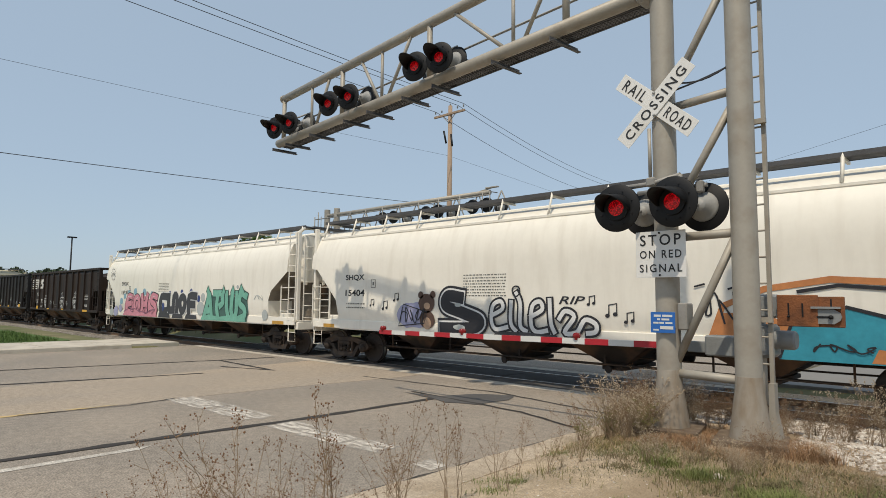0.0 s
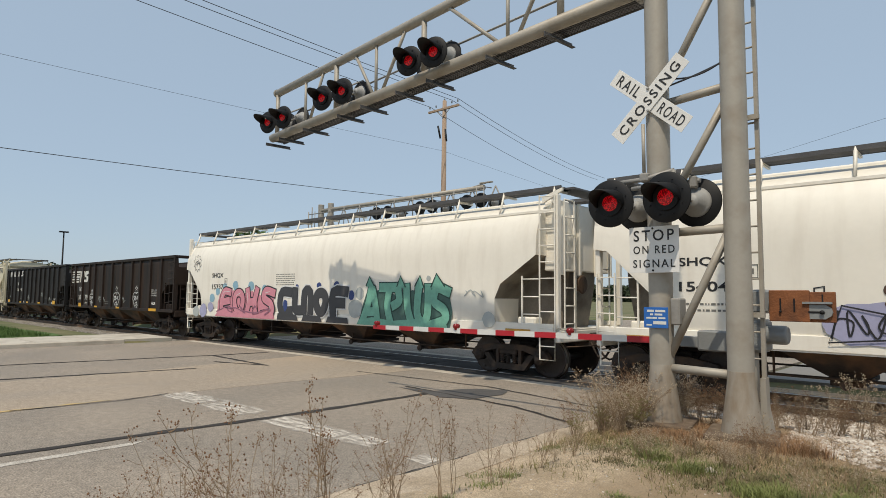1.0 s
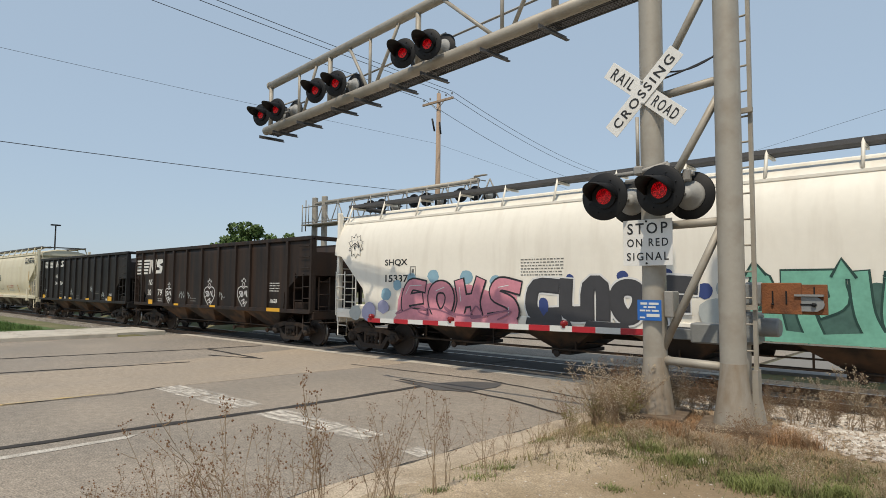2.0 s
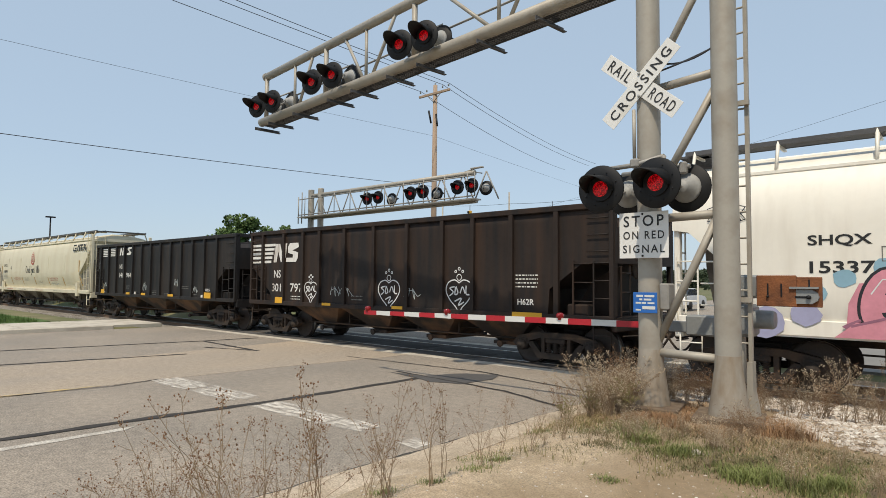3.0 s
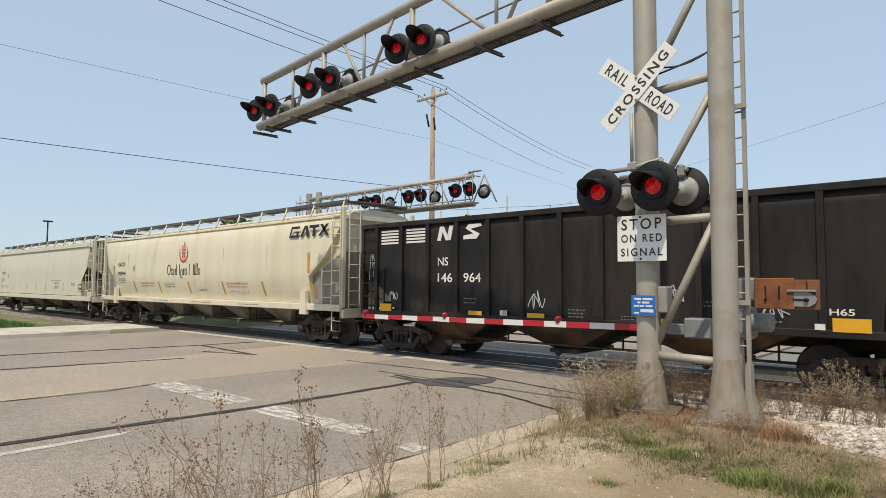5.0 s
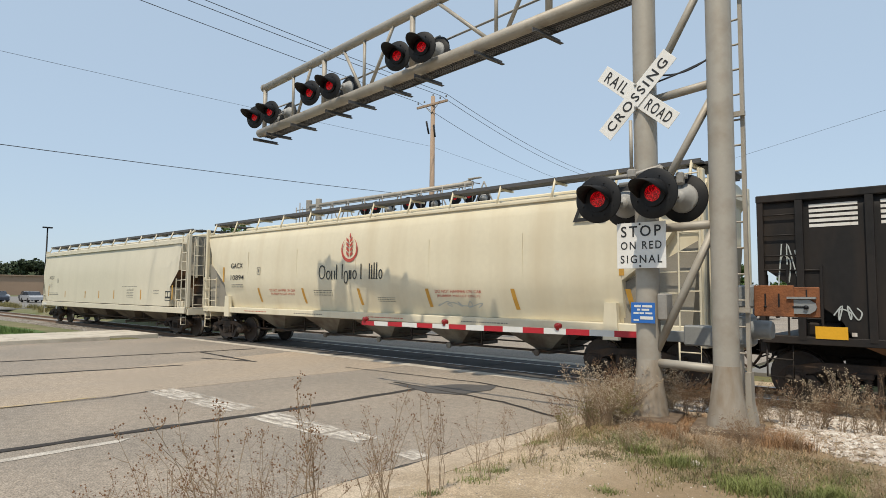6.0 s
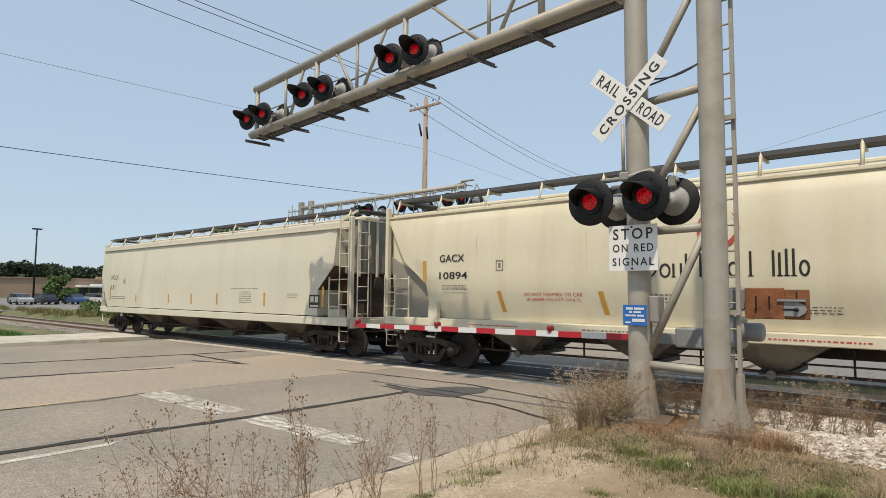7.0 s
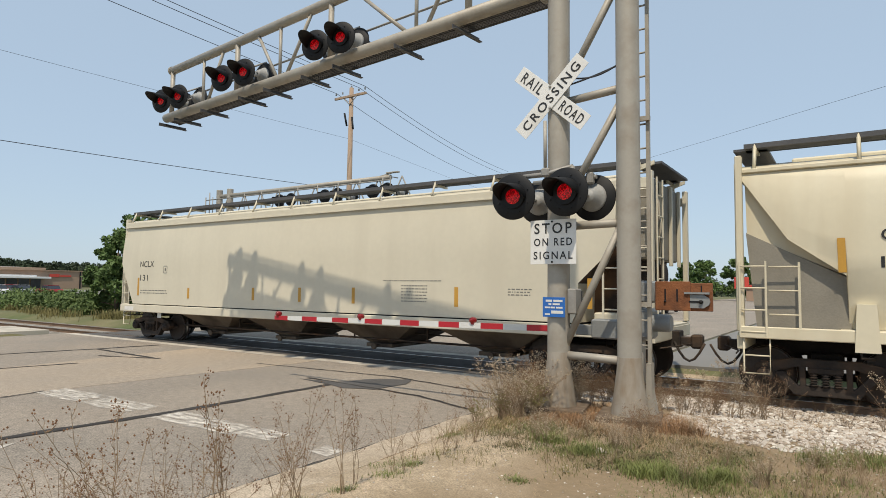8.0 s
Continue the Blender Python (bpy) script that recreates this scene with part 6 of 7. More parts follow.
for x in (3.95, 6.5, 9.2, 11.9, 14.6, 17.4):
    tape_on_tuck(x, 1.5, 1.98)
tape_on_tuck(1.55, 2.2, 2.75, 0.02)
tape_on_tuck(17.2, 2.25, 2.9, 0.02)
hug(lettering("DO NOT HAMMER ON CAR", 4.55, 1.87, 6.0, 1.95, -1.585, M_REDINK, CAR_E))
hug(lettering("(RUBBER MALLET ONLY)", 4.6, 1.75, 5.95, 1.83, -1.565, M_REDINK, CAR_E))
hug(lettering("DO NOT HAMMER ON CAR", 12.1, 1.87, 13.6, 1.95, -1.585, M_REDINK, CAR_E))
hug(lettering("(RUBBER MALLET ONLY)", 12.15, 1.75, 13.55, 1.83, -1.565, M_REDINK, CAR_E))
hug(print_block(7.0, 1.74, 7.9, 1.95, 3, -1.585, M_GREYINK, CAR_E, 12))
hug(print_block(9.9, 1.6, 10.6, 1.75, 3, -1.545, M_GREYINK, CAR_E, 13))
hug(strokes(CAR_E, [scribble(12.2, 1.5, 13.6, 1.68, 14, 3)], 0.02, P_GREY, -1.54))
for x0, x1 in ((3.0, 4.4), (6.0, 7.5), (9.5, 11.0), (13.0, 14.4)):
    print_block(x0, 1.14, x1, 1.22, 1, -1.584, M_REDINK if x0 in (3.0, 9.5) else M_GREYINK, CAR_E, int(x0))

# ivory car
YF = -1.604
lettering("NCLX", 1.13, 2.46, 1.96, 2.66, YF, M_INK, CAR_F, 0.0, 0.1)
lettering("131", 1.17, 2.0, 1.62, 2.2, YF, M_INK, CAR_F, 0.0)
data_box(CAR_F, 2.62, 2.37, YF)
print_block(1.2, 1.55, 2.75, 1.72, 2, YF, M_GREYINK, CAR_F, 14)
print_block(11.8, 2.01, 13.5, 2.07, 1, YF, M_GREYINK, CAR_F, 15)
print_block(12.35, 1.52, 13.1, 1.96, 6, YF, M_GREYINK, CAR_F, 16)
print_block(15.2, 1.72, 15.75, 1.9, 3, YF, M_GREYINK, CAR_F, 17)
bars([(16.35, 1.45, 16.85, 1.85)], YF, M_INK, CAR_F, "plate", "dark stencil panel")
bars([(16.41, 1.62, 16.57, 1.8), (16.63, 1.62, 16.79, 1.8), (16.4, 1.48, 16.8, 1.54)], YF - 0.004, M_IVORY, CAR_F, "stencil", "pale stencil squares")
for x, z0, z1 in ((1.07, 1.5, 2.1), (3.91, 1.45, 1.78), (7.0, 1.46, 1.82), (8.9, 1.46, 1.84), (10.83, 1.46, 1.86), (13.9, 1.46, 1.9), (17.0, 1.5, 2.1)):
    bars([(x - 0.05, z0, x + 0.05, z1)], YF, M_OTAPE, CAR_F, "tape", "ochre reflective tape")
bars([(0.35, 1.0, 0.9, 1.12)], -1.645, M_WINK, CAR_F, "tape", "white tape")
for x in (2.1, 2.4):
    bars([(x, 0.78, x + 0.22, 0.98)], -1.5, M_WSTRIPE, CAR_F, "plate", "small white plate") if x < 2.2 else None


# ---- poles, wires and the distance ----
M_LEAF = mat("green_tree_leaves", (0.085, 0.14, 0.035), 0.7, var=0.45, scale=1.2, fine=6, bump=0.0)
M_LEAFD = mat("hazy_dark_green_leaves", (0.042, 0.062, 0.03), 0.8, var=0.4, scale=0.1, fine=1.0, bump=0.0)
M_HEDGE = mat("overgrown_green_leaves", (0.1, 0.145, 0.04), 0.8, var=0.45, scale=0.6, fine=5, bump=0.0)
M_BARK = mat("brown_bark", (0.12, 0.09, 0.065), 0.9, var=0.3, stretch=(3, 3, 0.5), bump=0.5)
M_STORE = mat("tan_store_masonry", (0.36, 0.25, 0.18), 0.85, var=0.1, scale=0.2, fine=3, bump=0.0)
M_TRIM = mat("white_fascia", (0.7, 0.7, 0.7), 0.6, var=0.05, bump=0.0)
M_GLAZE = mat("dark_window_glass", (0.03, 0.035, 0.045), 0.12, var=0.2, bump=0.0)
M_REDSIGN = mat("red_sign_face", (0.55, 0.06, 0.04), 0.5, var=0.1, bump=0.0)
M_TYRE = mat("black_tyre_rubber", (0.02, 0.02, 0.02), 0.9, var=0.2, bump=0.0)

pole = thing("utility_pole", "weathered wooden utility pole with a crossarm", "utility pole", pose(-25.7, 27.9, 0))
part("shaft", Mesh().tube([(0, 0, -0.3), (0.02, 0, 7), (0.05, 0, 14.3)], [0.2, 0.17, 0.13], 14), M_WOOD, pole)
part("crossarm", Mesh().box((0.05, -0.1, 13.75), (2.6, 0.12, 0.14), 0.01), M_WOOD, pole, "grey timber crossarm")
part("brace", Mesh().tube([(-0.7, -0.1, 13.85), (0.05, -0.16, 13.2)], 0.025, 6).tube([(0.8, -0.1, 13.85), (0.05, -0.16, 13.2)], 0.025, 6), M_GALVD, pole)
for x in (-1.15, -0.6, 0.75, 1.25):
    part("insulator", Mesh().turned([(0.03, 0), (0.06, 0.03), (0.035, 0.08), (0.06, 0.11), (0.0, 0.17)], (x, -0.1, 13.97), "z", 10), M_GREYBOX, pole)
part("insulator", Mesh().turned([(0.03, 0), (0.06, 0.03), (0.035, 0.08), (0.06, 0.11), (0.0, 0.17)], (0.05, 0, 14.3), "z", 10), M_GREYBOX, pole)
part("cutout", Mesh().tube([(-0.32, -0.2, 12.7), (-0.2, -0.1, 11.9)], 0.06, 8), M_HOOD, pole, "dark fuse cutout")
part("cutout", Mesh().tube([(0.22, -0.1, 12.4), (0.42, -0.2, 11.6)], 0.06, 8), M_HOOD, pole, "dark fuse cutout")


def wire(pts, r=0.013, sag=0.35):
    m = Mesh()
    line = []
    for a, b in zip(pts, pts[1:]):
        n = 14
        for k in range(n):
            u = k / n
            line.append((a[0] + (b[0] - a[0]) * u, a[1] + (b[1] - a[1]) * u, a[2] + (b[2] - a[2]) * u - 4 * sag * u * (1 - u)))
    line.append(pts[-1])
    m.tube(line, r, 5)
    tagged(part("overhead_wire", m, M_CABLE), "thin dark overhead wire", "wire", "overhead wires")


wire([(-20.9, -30, 13.9), (-24.9, 27.8, 14.15), (-32.24, 60, 14.8)], 0.016, 0.5)
wire([(-20.4, -30, 14.0), (-24.4, 27.8, 14.15), (-31.4, 60, 14.9)], 0.016, 0.5)
wire([(-22.0, -30, 14.2), (-26.8, 27.8, 14.1), (-35.06, 60, 14.62)], 0.016, 0.5)
wire([(-26.0, -30, 9.9), (-25.8, 27.9, 11.1), (-31.5, 95, 10.8)], 0.007, 0.3)
wire([(-27.5, -30, 7.1), (-25.9, 27.9, 7.9)], 0.015, 0.5)
wire([(-45, 71.4, 12.3), (30, 15.2, 12.3)], 0.009, 0.3)

for x, z in ((-50.6, 11.1), (-38.05, 10.6)):
    tl = thing("traffic_light", "small yellow traffic light hanging on a span wire", "traffic light", pose(x, 62, z), "traffic lights far up the road")
    part("housing", Mesh().box((0, 0, -0.3), (0.42, 0.4, 1.05), 0.05), M_YTAPE, tl, "yellow signal housing")
    part("hanger", Mesh().tube([(0, 0, 0.2), (0, 0, 0.95)], 0.04, 6), M_CABLE, tl)
    for k in range(3):
        part("visor", Mesh().turned([(0.13, -0.2), (0.15, -0.4), (0.13, -0.4)], (0, 0, 0.02 - 0.33 * k), "y", 10), M_HOOD, tl)
wire([(-55.5, 62, 12.45), (-50.6, 62, 11.95), (-44.35, 62, 11.75), (-38.05, 62, 11.45), (-33.5, 62, 11.5)], 0.02, 0.04)
for x, h in ((-55.5, 12.6), (-44.35, 13.2), (-33.5, 11.9)):
    q = thing("signal_pole", "thin grey steel pole holding a span wire", "pole", pose(x, 62.1, 0))
    part("shaft", Mesh().tube([(0, 0, 0), (0, 0, h)], [0.16, 0.1], 10), M_GALV, q)

lamp = thing("parking_light", "dark tall parking lot light pole", "lamp post", pose(-106.6, 29.3, 0))
part("shaft", Mesh().tube([(0, 0, 0), (0, 0, 11.2)], [0.15, 0.1], 10), M_HOOD, lamp)
part("head", Mesh().box((0, 0, 11.3), (0.5, 1.3, 0.2), 0.03), M_HOOD, lamp)
lamp["label"] = "dark tall parking lot light pole"
for x, y, h in ((-21, 70, 9), (-14, 125, 12)):
    q = thing("utility_pole", "distant thin wooden utility pole", "utility pole", pose(x, y, 0))
    part("shaft", Mesh().tube([(0, 0, 0), (0, 0, h)], [0.16, 0.11], 8), M_WOOD, q)
    part("crossarm", Mesh().box((0, 0, h - 0.7), (2.2, 0.1, 0.12)), M_WOOD, q)


def leaf_cloud(clumps, per, size, seed, squash=0.8):
    """Many small leaf blades gathered in clumps (x, y, z, radius)."""
    rng = np.random.default_rng(seed)
    vs, fs = [], []
    for cx, cy, cz, r in clumps:
        d = rng.normal(size=(per, 3))
        d /= np.linalg.norm(d, axis=1)[:, None]
        rad = r * rng.uniform(0.35, 1.0, per) ** 0.5
        c = np.array([cx, cy, cz]) + d * rad[:, None] * np.array([1, 1, squash])
        a = rng.normal(size=(per, 3))
        a /= np.linalg.norm(a, axis=1)[:, None]
        b = np.cross(a, rng.normal(size=(per, 3)))
        b /= np.linalg.norm(b, axis=1)[:, None]
        s = size * rng.uniform(0.6, 1.4, per)[:, None]
        for q in (c + a * s, c + b * s * 0.55, c - a * s, c - b * s * 0.55):
            vs.append(q)
    out, k = [], 0
    allv = []
    for i in range(0, len(vs), 4):
        for j in range(per):
            allv += [tuple(vs[i][j]), tuple(vs[i + 1][j]), tuple(vs[i + 2][j]), tuple(vs[i + 3][j])]
            fs.append((k, k + 1, k + 2, k + 3))
            k += 4
    m = Mesh()
    m.v, m.f, m.s = allv, fs, [False] * len(fs)
    return m


def tree(x, y, h, wide, seed, label, leaf=0.11, per=130):
    rng = random.Random(seed)
    t = thing("tree", label, "tree", pose(x, y, 0))
    trunk = Mesh().tube([(0, 0, -0.2), (0.1, 0.05, h * 0.3), (0.05, 0, h * 0.75)], [0.17, 0.12, 0.05], 9)
    clumps = []
    for k in range(46):
        a, u = rng.uniform(0, 6.28), rng.uniform(0.18, 1.0)
        r = wide * (0.35 + 0.65 * math.sin(math.pi * min(u, 0.93) ** 0.8)) * rng.uniform(0.3, 1.0)
        p = (r * math.cos(a), r * math.sin(a), h * u * rng.uniform(0.9, 1.0))
        clumps.append((*p, rng.uniform(0.35, 0.75) * wide * 0.4))
        if k % 3 == 0:
            trunk.tube([(0.05, 0, h * u * 0.6), (p[0] * 0.5, p[1] * 0.5, h * u * 0.8), p], [0.05, 0.035, 0.012], 5)
    part("trunk", trunk, M_BARK, t)
    part("crown", leaf_cloud(clumps, per, leaf, seed), M_LEAF, t, fix=False)
    return t


tree(-34.8, 20.4, 6.0, 2.2, 5, "leafy green tree beside the track", 0.13, 150)
tree(-36.6, 19.6, 5.0, 1.6, 6, "leafy green sapling in the hedge", 0.13, 120)
tree(-33.2, 22.6, 5.2, 1.6, 7, "leafy green tree beside the track", 0.13, 120)
tree(-100, 30.6, 4.0, 2.4, 11, "round dark tree in the parking lot", 0.2, 90)
for i, (x, y, h) in enumerate(((-24, 130, 8), (-19, 138, 9), (-30, 142, 8), (-9, 128, 7), (-2, 150, 8), (6, 140, 7), (14, 150, 9), (-42, 150, 9))):
    tree(x, y, h, 3.2, 20 + i, "distant dark green tree", 0.35, 60)

rng = random.Random(3)
cl = []
for k in range(380):
    u = rng.random()
    x = -36.3 - 18.5 * u
    y = 17.2 + rng.uniform(0, 4.5) + 0.05 * (-36 - x)
    cl.append((x, y, rng.uniform(0.1, 0.95) * (0.75 + 0.5 * (y - 17) / 5), rng.uniform(0.35, 0.7)))
tagged(part("hedge", leaf_cloud(cl, 60, 0.10, 5), M_HEDGE, fix=False), "overgrown green bushes along the track", "bushes", "", "stuff")


def ridge_height(a):
    """Height of the wooded skyline by its bearing in degrees."""
    return interp([(18, 8.5), (55, 11.5), (69, 12.6), (74, 15.0), (82, 16.0), (96, 17.0)], a) + 1.3 * noise.noise((a * 0.35, 0.3, 0)) + 0.8 * noise.noise((a * 1.3, 1.3, 0))


cl = []
for k in range(1500):
    a = rng.uniform(18, 96)
    d = rng.uniform(320, 350)
    r = rng.uniform(1.6, 3.2)
    cl.append((-d * math.sin(radians(a)), d * math.cos(radians(a)), (ridge_height(a) - r * 0.7) * rng.random() ** 0.35, r))
ridge = Mesh()
tops = []
for k in range(161):
    a = 18 + 78 * k / 160
    x, y, hill = -math.sin(radians(a)), math.cos(radians(a)), ridge_height(a)
    tops += [(352 * x, 352 * y, -1.0), (352 * x, 352 * y, hill * 0.8), (395 * x, 395 * y, hill * 0.85)]
ridge.add(tops, [q for k in range(160) for q in ((3 * k, 3 * k + 3, 3 * k + 4, 3 * k + 1), (3 * k + 1, 3 * k + 4, 3 * k + 5, 3 * k + 2))], True)
tagged(part("woods", ridge, M_LEAFD), "dark green wooded ridge in the distance", "woods", "", "stuff")
tagged(part("woods", leaf_cloud(cl, 70, 0.75, 9), M_LEAFD, fix=False), "dark green wooded hills in the distance", "woods", "", "stuff")
cl = []
for k in range(260):
    a = radians(rng.uniform(-14, 18))
    d = rng.uniform(210, 280)
    cl.append((-d * math.sin(a), d * math.cos(a), rng.uniform(0.5, 4.5), rng.uniform(2, 4)))
tagged(part("woods", leaf_cloud(cl, 80, 0.5, 10), M_LEAFD, fix=False), "dark green trees in the distance", "woods", "", "stuff")

store = thing("store_building", "long low tan store with white entrance canopy", "store", pose(-220, 50, 0))
part("wall", Mesh().box((-15, 0, 3.0), (30, 112, 6.0), 0.1), M_STORE, store)
part("parapet", Mesh().box((0.1, 0, 6.05), (0.5, 112, 0.3)).box((0.4, 36, 6.4), (1.2, 16, 0.9), 0.1), M_STORE, store)
part("canopy", Mesh().box((2.5, 33, 3.6), (5, 22, 0.6), 0.05).box((2.8, 33, 4.15), (3, 14, 0.5), 0.05), M_TRIM, store, "white entrance canopy")
part("roof_unit", Mesh().box((-9, 36, 6.6), (6, 6, 1.0)), M_TRIM, store)
part("roof_unit", Mesh().box((-8, -14, 6.6), (5, 7, 1.0)), M_TRIM, store)
for k in range(6):
    part("window", Mesh().box((0.05, 24.5 + 3.4 * k, 1.7), (0.2, 2.9, 2.9)), M_GLAZE, store, "dark glazed shopfront")
part("sign", Mesh().box((0.2, 47, 4.4), (0.2, 3, 1.0)).box((0.2, 50.5, 4.3), (0.2, 3.4, 0.5)), M_REDSIGN, store, "small red wall sign")
part("downpipe", Mesh().box((0.1, 55.2, 3.0), (0.3, 0.4, 6)), M_HOOD, store)
red = thing("roadside_sign", "red roadside sign on a pole", "sign", pose(-16.3, 122, 0))
part("panel", Mesh().box((0, 0, 3.4), (2.4, 0.4, 2.1), 0.05), M_REDSIGN, red)
part("pole", Mesh().box((0, 0, 1.2), (0.4, 0.3, 2.4)), M_GALVD, red)
shop = thing("shop_building", "low shop with a red fascia", "shop", pose(-6, 138, 0))
part("wall", Mesh().box((0, 0, 1.6), (22, 10, 3.2), 0.05), M_STORE, shop)
part("fascia", Mesh().box((0, -5.2, 2.9), (22.4, 0.4, 0.5), 0.03), M_REDSIGN, shop)
for k in range(5):
    part("window", Mesh().box((-8 + 4 * k, -5.05, 1.3), (2.8, 0.1, 1.8)), M_GLAZE, shop)


def car_at(x, y, rz, paint_m, label):
    c = thing("parked_car", label, "car", pose(x, y, 0.1, 0, 0, rz), "cars in the lot")
    low = [(-2.2, 0.35), (-2.25, 0.7), (-2.1, 0.92), (-1.2, 0.98), (1.0, 1.0), (1.9, 0.9), (2.25, 0.72), (2.25, 0.35)]
    part("body", Mesh().prism(low, -0.88, 0.88), paint_m, c)
    part("cabin", Mesh().prism([(-1.75, 0.97), (-1.2, 1.42), (0.3, 1.46), (1.15, 0.98)], -0.74, 0.74), M_GLAZE, c)
    part("roof", Mesh().box((-0.45, 0, 1.46), (1.6, 1.4, 0.06), 0.02), paint_m, c)
    for wx in (-1.4, 1.4):
        for s in (-1, 1):
            part("wheel", Mesh().turned([(0.0, -0.1), (0.32, -0.1), (0.33, 0.1), (0.0, 0.1)], (wx, s * 0.82, 0.33), "y", 14), M_TYRE, c)


cols = [paint("white_car_gloss", (0.7, 0.7, 0.7)), paint("silver_car_gloss", (0.35, 0.36, 0.38)), paint("dark_car_gloss", (0.03, 0.035, 0.05)), paint("red_car_gloss", (0.3, 0.03, 0.03)), paint("blue_car_gloss", (0.04, 0.08, 0.2))]
for c in cols:
    c.node_tree.nodes["Principled BSDF"].inputs["Roughness"].default_value = 0.25
words = ["white", "silver", "dark", "red", "blue"]
rng = random.Random(8)
for k in range(16):
    i = (0, 2, 1, 2, 4, 0, 1, 3)[k % 8]
    car_at(-96 - 14 * (k // 8) + rng.uniform(-0.5, 0.5), 18 + 3.4 * (k % 8) + rng.uniform(-0.3, 0.3), rng.choice((0, 180)), cols[i], words[i] + " car parked in the store lot")
car_at(-16.5, 45, 92, cols[0], "white car waiting on the road beyond the track")
car_at(-13.0, 52, 88, cols[2], "dark car waiting on the road beyond the track")
for k in range(6):
    car_at(-12 + 3.6 * k, 112, 90, cols[(0, 2, 3, 1, 0, 4)[k]], words[(0, 2, 3, 1, 0, 4)[k]] + " car parked by the shop")

# ---- verge: weeds, grass, stones ----
M_STEM = mat("dry_brown_stems", (0.27, 0.19, 0.115), 0.85, var=0.3, scale=6, bump=0.0)
M_HEAD = mat("dark_seed_heads", (0.18, 0.095, 0.048), 0.9, var=0.45, scale=20, bump=0.0)
M_PALEHEAD = mat("pale_seed_heads", (0.42, 0.34, 0.24), 0.9, var=0.3, scale=20, bump=0.0)
M_STRAW = mat("straw_grass", (0.38, 0.27, 0.155), 0.85, var=0.4, scale=3, fine=12, bump=0.0)
M_GINGER = mat("ginger_dead_grass", (0.27, 0.155, 0.078), 0.9, var=0.4, scale=4, fine=14, bump=0.0)
M_WEEDMAT = mat("brown_olive_weed_mat", (0.15, 0.12, 0.06), 0.9, var=0.5, scale=5, fine=14, bump=0.0, stain=(0.13, 0.15, 0.05), amount=0.5, stain_scale=2)
M_GREENG = mat("green_grass_blades", (0.16, 0.18, 0.05), 0.7, var=0.4, scale=3, fine=12, bump=0.0)
M_OLIVE = mat("olive_weed_leaves", (0.19, 0.165, 0.06), 0.8, var=0.4, scale=4, bump=0.0)


def octa(m, p, r):
    x, y, z = p
    m.add([(x + r, y, z), (x - r, y, z), (x, y + r, z), (x, y - r, z), (x, y, z + r * 1.3), (x, y, z - r)], [(0, 2, 4), (2, 1, 4), (1, 3, 4), (3, 0, 4), (2, 0, 5), (1, 2, 5), (3, 1, 5), (0, 3, 5)])


def weed_meshes(h, stems, seed, spread_out=0.22, bud=0.0065, heads=None, branches=(4, 8)):
    rng = random.Random(seed)
    st, hd = Mesh(), Mesh()
    for s in range(stems):
        a = rng.uniform(0, 6.28)
        lean = rng.uniform(0.05, spread_out) * h
        hh = h * rng.uniform(0.65, 1.0)
        pts = []
        bx, by = rng.uniform(-0.04, 0.04), rng.uniform(-0.04, 0.04)
        for k in range(7):
            u = k / 6
            pts.append((bx + math.cos(a) * lean * u ** 1.6 + rng.uniform(-0.012, 0.012), by + math.sin(a) * lean * u ** 1.6 + rng.uniform(-0.012, 0.012), hh * u))
        st.tube(pts, [0.0036 - 0.0024 * k / 6 for k in range(7)], 4, False)
        for b in range(rng.randint(*branches)):
            u = rng.uniform(0.38, 1.0)
            k = min(int(u * 6), 5)
            p = Vector(pts[k]).lerp(Vector(pts[k + 1]), u * 6 - k)
            aa, ln = rng.uniform(0, 6.28), rng.uniform(0.05, 0.19) * (1.25 - u)
            q = p + Vector((math.cos(aa) * ln, math.sin(aa) * ln, ln * rng.uniform(0.5, 1.3)))
            st.tube([p, p.lerp(q, 0.5) + Vector((0, 0, -0.006)), q], [0.002, 0.0016, 0.001], 3, False)
            for c in range(rng.randint(1, 3)):
                octa(hd, q + Vector((rng.uniform(-0.025, 0.025), rng.uniform(-0.025, 0.025), rng.uniform(-0.015, 0.03))), bud * rng.uniform(0.6, 1.3))
        for c in range(5):
            octa(hd, Vector(pts[-1]) + Vector((rng.uniform(-0.03, 0.03), rng.uniform(-0.03, 0.03), rng.uniform(-0.03, 0.02))), bud * rng.uniform(0.6, 1.2))
    return st.data("stems", M_STEM, False), hd.data("seed_heads", heads or M_HEAD, False)


WEEDS = [weed_meshes(1.0, 4, 1, 0.25, 0.0055, None, (9, 15)), weed_meshes(1.0, 4, 2, 0.42, 0.0055, None, (8, 14)), weed_meshes(1.0, 3, 3, 0.2, 0.006, None, (10, 16)), weed_meshes(1.0, 5, 4, 0.55, 0.0055, None, (7, 13)), weed_meshes(1.0, 12, 5, 0.6, 0.008, M_PALEHEAD, (7, 12)), weed_meshes(1.0, 15, 6, 0.65, 0.008, M_PALEHEAD, (7, 12)), weed_meshes(1.0, 14, 7, 0.6, 0.008, M_HEAD, (8, 13)), weed_meshes(1.0, 16, 8, 0.5, 0.013, M_OLIVE, (10, 15))]


